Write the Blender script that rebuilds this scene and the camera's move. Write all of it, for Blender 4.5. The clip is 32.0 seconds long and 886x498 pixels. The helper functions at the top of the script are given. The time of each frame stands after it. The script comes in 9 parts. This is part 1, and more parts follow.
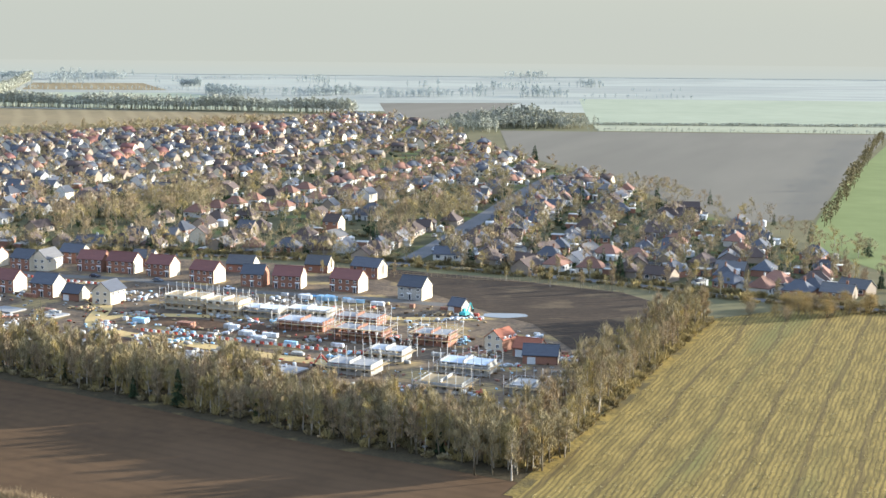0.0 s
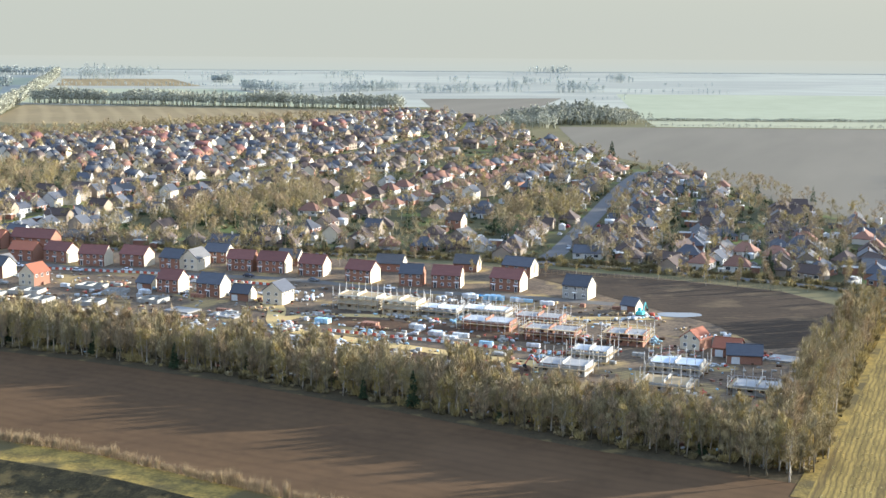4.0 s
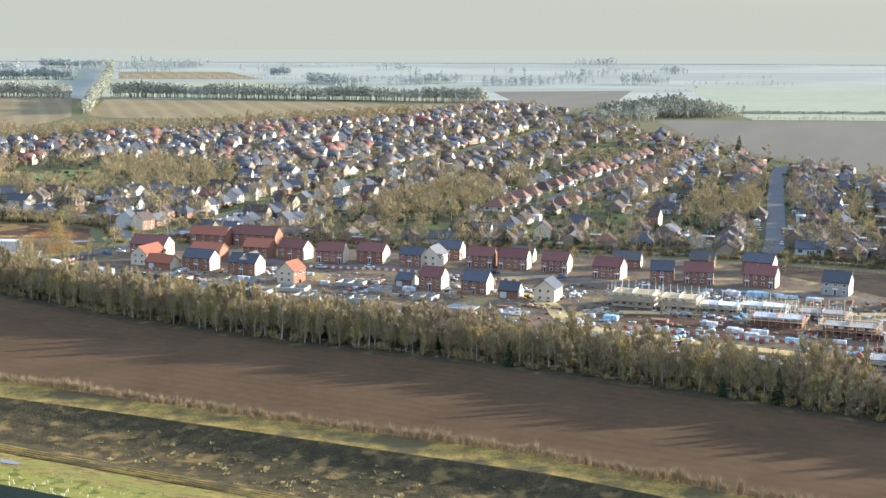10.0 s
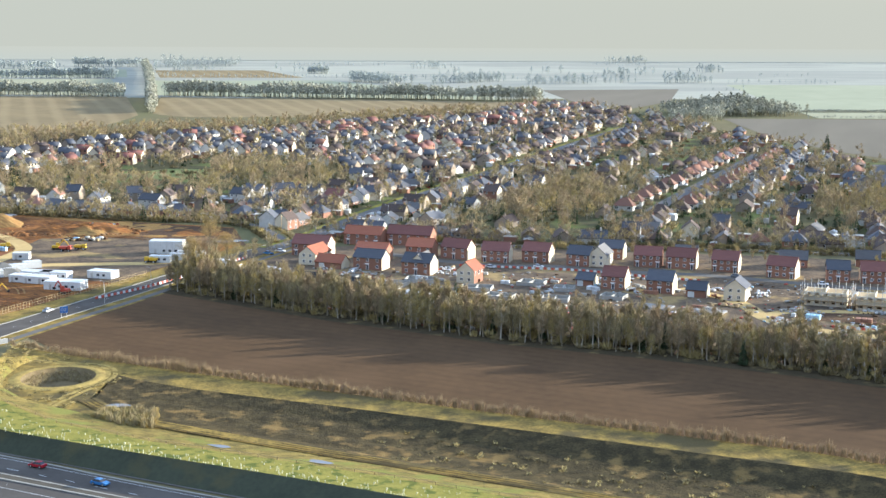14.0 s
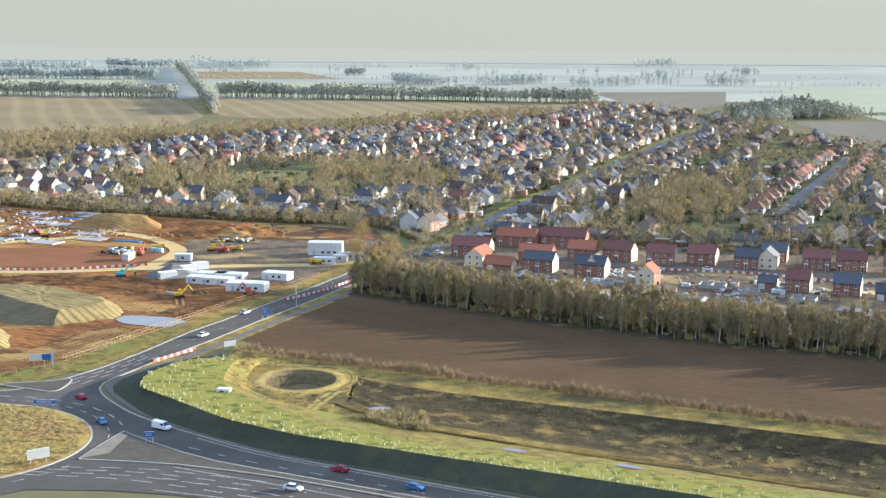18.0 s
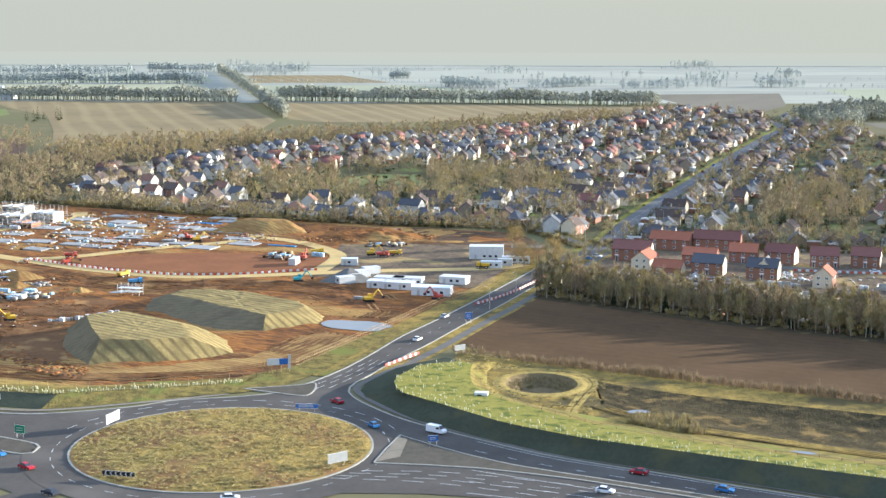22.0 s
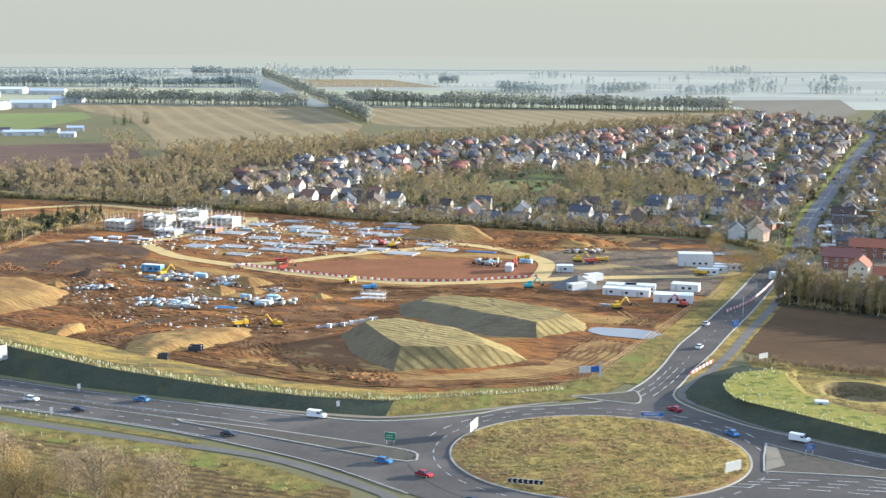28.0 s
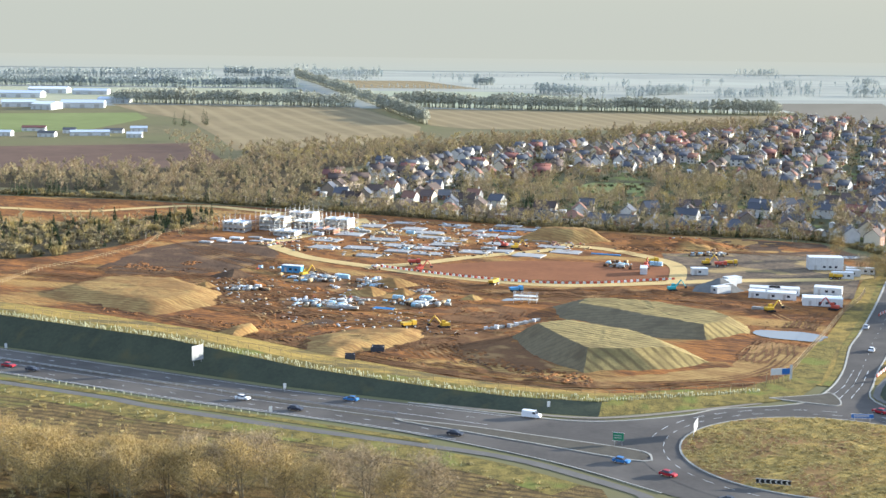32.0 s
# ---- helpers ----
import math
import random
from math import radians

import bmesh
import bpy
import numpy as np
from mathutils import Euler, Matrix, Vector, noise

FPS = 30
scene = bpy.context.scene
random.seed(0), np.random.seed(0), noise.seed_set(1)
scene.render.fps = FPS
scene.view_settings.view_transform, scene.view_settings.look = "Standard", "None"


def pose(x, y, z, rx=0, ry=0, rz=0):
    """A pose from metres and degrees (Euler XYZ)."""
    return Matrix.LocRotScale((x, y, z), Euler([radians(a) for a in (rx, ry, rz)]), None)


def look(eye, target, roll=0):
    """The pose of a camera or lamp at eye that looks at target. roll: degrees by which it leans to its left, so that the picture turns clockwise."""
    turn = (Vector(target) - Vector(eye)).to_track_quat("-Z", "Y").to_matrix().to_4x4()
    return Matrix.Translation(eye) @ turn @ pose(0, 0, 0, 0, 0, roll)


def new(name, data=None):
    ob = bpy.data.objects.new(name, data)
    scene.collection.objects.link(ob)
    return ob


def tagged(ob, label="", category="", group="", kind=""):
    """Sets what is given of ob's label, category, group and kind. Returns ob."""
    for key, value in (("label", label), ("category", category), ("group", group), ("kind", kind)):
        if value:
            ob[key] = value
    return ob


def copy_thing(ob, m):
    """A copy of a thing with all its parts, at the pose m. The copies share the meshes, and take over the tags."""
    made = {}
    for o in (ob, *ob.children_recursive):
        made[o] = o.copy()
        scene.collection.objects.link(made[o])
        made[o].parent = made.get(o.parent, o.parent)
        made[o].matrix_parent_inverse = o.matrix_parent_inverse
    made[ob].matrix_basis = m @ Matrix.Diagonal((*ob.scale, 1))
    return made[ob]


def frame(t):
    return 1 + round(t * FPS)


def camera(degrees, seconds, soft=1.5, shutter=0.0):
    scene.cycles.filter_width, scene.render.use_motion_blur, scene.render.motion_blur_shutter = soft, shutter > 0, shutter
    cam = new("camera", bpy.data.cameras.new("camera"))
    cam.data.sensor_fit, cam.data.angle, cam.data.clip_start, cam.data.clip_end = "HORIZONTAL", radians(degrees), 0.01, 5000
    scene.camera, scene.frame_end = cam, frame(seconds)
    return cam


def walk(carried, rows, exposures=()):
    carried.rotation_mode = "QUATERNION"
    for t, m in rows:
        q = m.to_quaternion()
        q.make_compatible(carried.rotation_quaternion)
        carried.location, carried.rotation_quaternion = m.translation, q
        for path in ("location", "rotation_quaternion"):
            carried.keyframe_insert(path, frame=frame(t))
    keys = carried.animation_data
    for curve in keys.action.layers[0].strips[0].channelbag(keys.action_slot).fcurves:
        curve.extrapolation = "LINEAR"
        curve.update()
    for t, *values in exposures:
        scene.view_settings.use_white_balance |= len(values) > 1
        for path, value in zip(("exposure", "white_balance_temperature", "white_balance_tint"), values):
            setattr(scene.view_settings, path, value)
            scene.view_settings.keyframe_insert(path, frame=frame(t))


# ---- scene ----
cam = camera(33.74, 32.0)
# metres; looking north across the land from about a hundred metres up
PATH = [
    (0, (-8.242, 2.717, 99.149), (-6.361, 101.617, 84.473), 0.52),
    (1, (-23.979, 3.165, 99.561), (-21.978, 102.043, 84.757), 0.50),
    (2, (-39.943, 3.511, 99.948), (-37.797, 102.372, 85.053), 0.45),
    (3, (-55.915, 3.351, 100.363), (-53.720, 102.199, 85.383), 0.42),
    (6, (-103.183, 0.519, 101.871), (-101.175, 99.331, 86.633), 0.44),
    (7, (-119.739, -0.246, 102.460), (-117.687, 98.546, 87.101), 0.39),
    (8, (-136.446, -0.926, 103.053), (-134.383, 97.844, 87.555), 0.34),
    (9, (-153.058, -1.695, 103.585), (-151.028, 97.055, 87.955), 0.29),
    (10, (-170.307, -2.592, 103.985), (-168.329, 96.149, 88.288), 0.29),
    (11, (-187.525, -3.108, 104.318), (-185.492, 95.620, 88.553), 0.30),
    (12, (-205.648, -3.255, 104.594), (-203.577, 95.463, 88.766), 0.28),
    (13, (-223.835, -3.703, 104.798), (-221.733, 95.011, 88.951), 0.23),
    (14, (-242.030, -3.332, 104.790), (-239.889, 95.382, 88.946), 0.25),
    (17, (-295.927, 1.223, 103.935), (-293.575, 99.954, 88.228), 0.37),
    (18, (-313.566, 2.168, 103.704), (-311.195, 100.901, 88.009), 0.42),
    (19, (-330.882, 2.289, 103.630), (-328.544, 101.025, 87.956), 0.45),
    (20, (-347.663, 1.560, 103.743), (-345.446, 100.312, 88.148), 0.42),
    (21, (-364.347, 0.888, 104.054), (-362.304, 99.648, 88.491), 0.32),
    (22, (-381.080, 0.425, 104.495), (-379.203, 99.192, 88.958), 0.15),
    (23, (-397.896, 0.115, 104.897), (-396.088, 98.889, 89.392), 0.02),
    (24, (-414.597, 0.193, 105.149), (-412.711, 98.970, 89.675), -0.03),
    (25, (-430.601, 0.382, 105.293), (-428.555, 99.161, 89.851), -0.01),
    (26, (-446.175, 0.583, 105.333), (-444.020, 99.367, 89.936), 0.08),
    (29, (-489.928, 0.958, 105.749), (-487.742, 99.763, 90.491), 0.57),
    (30, (-504.312, 0.004, 105.943), (-502.133, 98.806, 90.663), 0.67),
    (31, (-518.939, -1.733, 106.169), (-516.787, 97.070, 90.889), 0.70),
    (32, (-533.956, -3.579, 106.407), (-531.854, 95.234, 91.187), 0.69),
]
walk(cam, [(t, look(eye, target, roll)) for t, eye, target, roll in PATH])

# ---- light ----
SUN_AZ, SUN_EL = 72.0, 10.3
world = bpy.data.worlds.new("hazy_winter_sky")
scene.world = world
world.use_nodes = True
wn, wl = world.node_tree.nodes, world.node_tree.links
wn.clear()
sky = wn.new("ShaderNodeTexSky")
sky.sky_type, sky.sun_disc = "NISHITA", False
sky.sun_elevation, sky.sun_rotation = radians(SUN_EL), radians(SUN_AZ)
sky.air_density, sky.dust_density, sky.ozone_density, sky.altitude = 1.0, 3.0, 1.5, 60
haze = wn.new("ShaderNodeMix")
haze.data_type = "RGBA"
haze.inputs["Factor"].default_value = 0.93
rise = wn.new("ShaderNodeValToRGB")  # white haze low down, clear blue overhead
rise.color_ramp.elements[0].position, rise.color_ramp.elements[0].color = 0.06, (0.203, 0.217, 0.199, 1)
rise.color_ramp.elements[1].position, rise.color_ramp.elements[1].color = 0.5, (0.28, 0.395, 0.61, 1)
way = wn.new("ShaderNodeTexCoord")
axes = wn.new("ShaderNodeSeparateXYZ")
tenfold = wn.new("ShaderNodeVectorMath")
tenfold.operation = "SCALE"
tenfold.inputs["Scale"].default_value = 10.0
wbg = wn.new("ShaderNodeBackground")
wbg.inputs["Strength"].default_value = 0.1
wout = wn.new("ShaderNodeOutputWorld")
wl.new(way.outputs["Generated"], axes.inputs["Vector"])
wl.new(axes.outputs["Z"], rise.inputs["Fac"])
wl.new(rise.outputs["Color"], tenfold.inputs[0])
wl.new(sky.outputs["Color"], haze.inputs["A"])
wl.new(tenfold.outputs["Vector"], haze.inputs["B"])
wl.new(haze.outputs["Result"], wbg.inputs["Color"])
wl.new(wbg.outputs["Background"], wout.inputs["Surface"])
sun_data = bpy.data.lights.new("sun", "SUN")
sun_data.energy, sun_data.angle, sun_data.color = 5.0, radians(0.6), (1.0, 0.975, 0.89)
sun = new("sun", sun_data)
sun_dir = Vector((math.sin(radians(SUN_AZ)) * math.cos(radians(SUN_EL)), math.cos(radians(SUN_AZ)) * math.cos(radians(SUN_EL)), math.sin(radians(SUN_EL))))
sun.matrix_world = look(sun_dir * 300, (0, 0, 0))
scene.view_settings.exposure = 1.6

# ---- materials ----
MATS = {}


def mat(name, c1, c2=None, scale=1.0, rough=0.85, bump=0.0, spots=None, rand=0.0, island=0.0, world_space=True, metal=0.0, stretch=None, turn=0.0, contrast=(0.35, 0.65), fine=6.0):
    """A two-scale mottled surface: c1 and c2 mix by noise at real-world size; spots adds a third colour in patches."""
    m = bpy.data.materials.new(name)
    m.use_nodes = True
    n, l = m.node_tree.nodes, m.node_tree.links
    b = n["Principled BSDF"]
    b.inputs["Roughness"].default_value = rough
    b.inputs["Metallic"].default_value = metal
    b.inputs["Specular IOR Level"].default_value = 0.05 if rough >= 0.95 else 0.25
    MATS[name] = m
    if c2 is None:
        c2 = tuple(v * 0.8 for v in c1)
    if world_space:
        src = n.new("ShaderNodeNewGeometry").outputs["Position"]
    else:
        src = n.new("ShaderNodeTexCoord").outputs["Object"]
    mp = n.new("ShaderNodeMapping")
    l.new(src, mp.inputs["Vector"])
    if stretch:
        mp.vector_type = "TEXTURE"
        mp.inputs["Rotation"].default_value = (0, 0, radians(turn))
        mp.inputs["Scale"].default_value = stretch
    big = n.new("ShaderNodeTexNoise")
    big.inputs["Scale"].default_value = scale
    big.inputs["Detail"].default_value = 5
    l.new(mp.outputs["Vector"], big.inputs["Vector"])
    small = n.new("ShaderNodeTexNoise")
    small.inputs["Scale"].default_value = scale * fine
    small.inputs["Detail"].default_value = 4
    l.new(mp.outputs["Vector"], small.inputs["Vector"])
    add = n.new("ShaderNodeMath")
    add.operation = "MULTIPLY_ADD"
    add.inputs[1].default_value = 0.45
    l.new(small.outputs["Fac"], add.inputs[0])
    mul = n.new("ShaderNodeMath")
    mul.operation = "MULTIPLY"
    mul.inputs[1].default_value = 0.55
    l.new(big.outputs["Fac"], mul.inputs[0])
    l.new(mul.outputs[0], add.inputs[2])
    mr = n.new("ShaderNodeMapRange")
    mr.inputs["From Min"].default_value, mr.inputs["From Max"].default_value = contrast
    l.new(add.outputs[0], mr.inputs["Value"])
    mix = n.new("ShaderNodeMix")
    mix.data_type = "RGBA"
    mix.inputs["A"].default_value, mix.inputs["B"].default_value = (*c1, 1), (*c2, 1)
    l.new(mr.outputs["Result"], mix.inputs["Factor"])
    col = mix.outputs["Result"]
    if spots:
        sc, sp_scale, lo, hi = spots
        sn = n.new("ShaderNodeTexNoise")
        sn.inputs["Scale"].default_value = sp_scale
        sn.inputs["Detail"].default_value = 6
        l.new(mp.outputs["Vector"], sn.inputs["Vector"])
        sr = n.new("ShaderNodeMapRange")
        sr.inputs["From Min"].default_value, sr.inputs["From Max"].default_value = lo, hi
        l.new(sn.outputs["Fac"], sr.inputs["Value"])
        m2 = n.new("ShaderNodeMix")
        m2.data_type = "RGBA"
        l.new(sr.outputs["Result"], m2.inputs["Factor"])
        l.new(col, m2.inputs["A"])
        m2.inputs["B"].default_value = (*sc, 1)
        col = m2.outputs["Result"]
    if rand or island:
        r = n.new("ShaderNodeObjectInfo").outputs["Random"] if rand else n.new("ShaderNodeNewGeometry").outputs["Random Per Island"]
        k = rand or island
        rr = n.new("ShaderNodeMapRange")
        rr.inputs["To Min"].default_value, rr.inputs["To Max"].default_value = 1 - k, 1 + k
        l.new(r, rr.inputs["Value"])
        hs = n.new("ShaderNodeHueSaturation")
        l.new(rr.outputs["Result"], hs.inputs["Value"])
        l.new(col, hs.inputs["Color"])
        col = hs.outputs["Color"]
    l.new(col, b.inputs["Base Color"])
    if bump:
        bp = n.new("ShaderNodeBump")
        bp.inputs["Strength"].default_value = 0.7
        bp.inputs["Distance"].default_value = bump
        l.new(add.outputs[0], bp.inputs["Height"])
        l.new(bp.outputs["Normal"], b.inputs["Normal"])
    return m


def stripes(m, width, turn, amount, warp=1.0, colour=(0.02, 0.014, 0.008), lo=0.45):
    """Adds drill rows or wheelings: bands of the given width in metres, running along the given heading, over a surface."""
    n, l = m.node_tree.nodes, m.node_tree.links
    b = n["Principled BSDF"]
    src = b.inputs["Base Color"].links[0].from_socket
    geo = n.new("ShaderNodeNewGeometry")
    mp = n.new("ShaderNodeMapping")
    mp.inputs["Rotation"].default_value = (0, 0, radians(-turn))
    l.new(geo.outputs["Position"], mp.inputs["Vector"])
    w = n.new("ShaderNodeTexWave")
    w.wave_type, w.bands_direction = "BANDS", "X"
    w.inputs["Scale"].default_value = 0.314 / width
    w.inputs["Distortion"].default_value = warp
    w.inputs["Detail"].default_value = 3
    w.inputs["Detail Scale"].default_value = 0.4
    l.new(mp.outputs["Vector"], w.inputs["Vector"])
    mr = n.new("ShaderNodeMapRange")
    mr.inputs["From Min"].default_value, mr.inputs["From Max"].default_value = lo, 0.98
    mr.inputs["To Max"].default_value = amount
    l.new(w.outputs["Fac"], mr.inputs["Value"])
    mx = n.new("ShaderNodeMix")
    mx.data_type = "RGBA"
    mx.inputs["B"].default_value = (*colour, 1)
    l.new(mr.outputs["Result"], mx.inputs["Factor"])
    l.new(src, mx.inputs["A"])
    l.new(mx.outputs["Result"], b.inputs["Base Color"])
    return m


def glass(name, c, rough=0.08):
    m = bpy.data.materials.new(name)
    m.use_nodes = True
    b = m.node_tree.nodes["Principled BSDF"]
    b.inputs["Base Color"].default_value = (*c, 1)
    b.inputs["Roughness"].default_value = rough
    MATS[name] = m
    return m


# ground
GRASSLAND = mat("winter_grassland", (0.18, 0.152, 0.08), (0.13, 0.112, 0.06), 0.02, 0.95, 0.0, spots=((0.145, 0.135, 0.065), 0.004, 0.45, 0.6))
PLOUGH = stripes(mat("ploughed_soil", (0.112, 0.066, 0.034), (0.083, 0.05, 0.027), 0.05, 0.95, 0.2, spots=((0.135, 0.08, 0.043), 0.012, 0.5, 0.7)), 5.0, 60, 0.09, 3.0)
STUBBLE = stripes(stripes(mat("crop_stubble", (0.31, 0.215, 0.066), (0.175, 0.125, 0.042), 0.5, 0.95, 0.2, spots=((0.19, 0.16, 0.055), 0.06, 0.52, 0.68), contrast=(0.42, 0.58), stretch=(1, 9, 1), turn=-21.6), 1.3, -21.6, 0.6, 4.5, (0.085, 0.06, 0.03)), 13, -21.6, 0.55, 2.5, (0.1, 0.07, 0.034), 0.95)
FARSOIL = mat("far_bare_field", (0.2, 0.172, 0.128), (0.158, 0.137, 0.103), 0.004, 0.95, 0, stretch=(1, 6, 1), turn=-20)
TAN = stripes(mat("tan_field", (0.26, 0.195, 0.105), (0.2, 0.15, 0.083), 0.01, 0.95), 26, 15, 0.4, 1.6, (0.33, 0.255, 0.14))
GREENF = mat("green_field", (0.2, 0.22, 0.085), (0.16, 0.18, 0.068), 0.01, 0.95)
# the next three far field colours are lightened to suggest haze
PALEF = mat("haze_pale_green_field", (0.345, 0.345, 0.235), (0.29, 0.3, 0.2), 0.006, 0.95)
CREAMF = mat("haze_pale_straw_field", (0.36, 0.345, 0.225), (0.3, 0.29, 0.19), 0.006, 0.95)
FARLAND = mat("haze_pale_patchwork", (0.36, 0.35, 0.28), (0.29, 0.285, 0.235), 0.003, 0.95, stretch=(3, 1, 1), contrast=(0.44, 0.56))
TRACK = mat("grassy_track", (0.31, 0.21, 0.06), (0.16, 0.115, 0.04), 0.2, 0.95, 0.5, spots=((0.11, 0.085, 0.04), 0.05, 0.52, 0.62), contrast=(0.42, 0.58))
SWALE = mat("rough_wet_grass", (0.085, 0.064, 0.031), (0.045, 0.036, 0.02), 0.3, 0.95, 0.9, spots=((0.19, 0.125, 0.05), 0.16, 0.55, 0.66), contrast=(0.42, 0.58))
HOLLOWG = mat("brown_pit_grass", (0.2, 0.15, 0.08), (0.12, 0.09, 0.05), 0.4, 0.95, 0.6)
# bank grasses: bright tone for the tops, shade darkened into the slope colour
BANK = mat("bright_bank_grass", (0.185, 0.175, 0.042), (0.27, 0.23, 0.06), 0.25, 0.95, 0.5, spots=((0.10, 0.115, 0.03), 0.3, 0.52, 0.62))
SHADEDBANK = mat("shaded_rough_grass", (0.066, 0.072, 0.046), (0.047, 0.053, 0.036), 0.15, 0.95, 0.3, spots=((0.08, 0.074, 0.04), 0.1, 0.56, 0.68))
VERGEF = mat("tussocky_verge", (0.24, 0.178, 0.056), (0.11, 0.088, 0.033), 0.3, 0.95, 0.6, spots=((0.165, 0.165, 0.045), 0.1, 0.54, 0.66), contrast=(0.42, 0.58))
PLANTED = stripes(mat("planted_rough_ground", (0.21, 0.14, 0.055), (0.1, 0.067, 0.033), 0.35, 0.95, 0.7, spots=((0.16, 0.135, 0.045), 0.05, 0.54, 0.64), contrast=(0.42, 0.58)), 3.0, 68, 0.7, 5, (0.065, 0.045, 0.025))
BANKEDGE = mat("pale_dry_grass", (0.42, 0.3, 0.095), (0.27, 0.19, 0.065), 0.4, 0.95, 0.3, contrast=(0.42, 0.58))
BROWNF = mat("red_brown_field", (0.15, 0.095, 0.068), (0.11, 0.072, 0.052), 0.01, 0.95)
SIGNBACK = mat("grey_sign_back", (0.36, 0.37, 0.36), (0.3, 0.31, 0.3), 1.0, 0.6, world_space=False)
RESERVE = mat("gravelled_reserve", (0.115, 0.1, 0.076), (0.08, 0.07, 0.056), 0.4, 0.95)
ISLE = mat("island_dry_grass", (0.41, 0.28, 0.085), (0.2, 0.145, 0.05), 0.22, 0.95, 0.6, spots=((0.25, 0.135, 0.06), 0.06, 0.48, 0.62), contrast=(0.42, 0.58))
ASPHALT = mat("asphalt", (0.103, 0.091, 0.079), (0.081, 0.072, 0.063), 0.12, 0.95, 0.0, spots=((0.14, 0.122, 0.104), 0.04, 0.5, 0.72))
OLDROAD = mat("worn_asphalt", (0.165, 0.158, 0.15), (0.125, 0.12, 0.115), 0.1, 0.95)
PATHM = mat("footway_tarmac", (0.14, 0.124, 0.105), (0.105, 0.094, 0.08), 0.2, 0.85)
PAINT = mat("road_paint", (0.62, 0.61, 0.57), (0.42, 0.41, 0.39), 1.0, 0.6)
KERB = mat("kerb_concrete", (0.36, 0.335, 0.28), (0.27, 0.25, 0.21), 0.5, 0.85)
SOIL = stripes(mat("orange_site_soil", (0.325, 0.132, 0.04), (0.122, 0.055, 0.026), 0.075, 0.95, 1.3, spots=((0.38, 0.22, 0.075), 0.035, 0.54, 0.62), contrast=(0.44, 0.56), stretch=(2.6, 1, 1), turn=-25, fine=7.0), 1.9, 62, 0.6, 16, (0.115, 0.06, 0.032))
REDSOIL = mat("smooth_red_soil", (0.25, 0.105, 0.05), (0.19, 0.08, 0.04), 0.06, 0.95, 0.1)
LITTER = mat("dark_leaf_litter", (0.085, 0.064, 0.036), (0.05, 0.04, 0.024), 0.3, 0.95, 0.4, spots=((0.15, 0.11, 0.05), 0.15, 0.56, 0.68))
GRAVELG = mat("grey_crushed_stone", (0.17, 0.165, 0.15), (0.115, 0.112, 0.105), 0.6, 0.95, 0.2)
CLOD = mat("tipped_clay_clods", (0.29, 0.125, 0.046), (0.15, 0.07, 0.032), 0.5, 0.95, 0.3, island=0.35)
PLOTSOIL = stripes(mat("dark_bare_plot", (0.085, 0.06, 0.04), (0.055, 0.04, 0.028), 0.08, 0.95, 0.4, spots=((0.14, 0.1, 0.06), 0.05, 0.56, 0.68)), 3.0, 80, 0.5, 14, (0.035, 0.027, 0.02))
DARKSOIL = mat("dark_churned_soil", (0.125, 0.075, 0.044), (0.07, 0.044, 0.03), 0.1, 0.95, 0.9, spots=((0.2, 0.12, 0.066), 0.06, 0.54, 0.66))
HAUL = mat("pale_haul_road", (0.55, 0.39, 0.17), (0.44, 0.3, 0.13), 0.15, 0.95, 0.05)
SITEGREY = stripes(mat("builders_yard_earth", (0.2, 0.142, 0.09), (0.1, 0.075, 0.055), 0.1, 0.95, 0.6, spots=((0.36, 0.25, 0.11), 0.05, 0.55, 0.63), contrast=(0.42, 0.58)), 2.2, 65, 0.5, 12, (0.08, 0.062, 0.048))
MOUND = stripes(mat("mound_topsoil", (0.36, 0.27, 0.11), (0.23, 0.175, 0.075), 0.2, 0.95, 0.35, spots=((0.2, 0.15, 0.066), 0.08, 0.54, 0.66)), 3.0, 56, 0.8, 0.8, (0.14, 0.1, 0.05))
CLAYPALE = stripes(mat("pale_clay", (0.38, 0.24, 0.088), (0.24, 0.13, 0.05), 0.14, 0.95, 0.6, stretch=(3, 1, 1), turn=-25, contrast=(0.42, 0.58)), 1.8, 60, 0.65, 10, (0.19, 0.105, 0.048))
WATER = glass("standing_water", (0.2, 0.21, 0.22), 0.04)
GARDEN = mat("gardens_and_lawns", (0.11, 0.1, 0.05), (0.06, 0.058, 0.032), 0.08, 0.95, 0.3, spots=((0.13, 0.15, 0.05), 0.04, 0.55, 0.63))
# buildings
BRICK = mat("red_brick", (0.32, 0.16, 0.105), (0.25, 0.125, 0.085), 3.0, 0.9, 0.01, rand=0.12, world_space=False)
CREAM = mat("cream_render", (0.66, 0.58, 0.43), (0.56, 0.49, 0.37), 0.6, 0.9, rand=0.06, world_space=False)
WHITEW = mat("white_render", (0.6, 0.58, 0.53), (0.47, 0.455, 0.415), 0.5, 0.9, rand=0.12, world_space=False)
BUFF = mat("buff_brick", (0.31, 0.25, 0.19), (0.24, 0.195, 0.15), 2.0, 0.9, rand=0.2, world_space=False)
BLOCK = mat("grey_blockwork", (0.40, 0.385, 0.345), (0.31, 0.3, 0.27), 1.2, 0.95, rand=0.08, world_space=False)
MAROON = mat("maroon_roof_tiles", (0.2, 0.085, 0.068), (0.15, 0.065, 0.055), 1.6, 0.8, 0.02, rand=0.15, world_space=False, stretch=(4, 0.7, 1))
ORANGE = mat("orange_roof_tiles", (0.36, 0.128, 0.072), (0.28, 0.1, 0.06), 1.6, 0.8, 0.02, rand=0.15, world_space=False, stretch=(4, 0.7, 1))
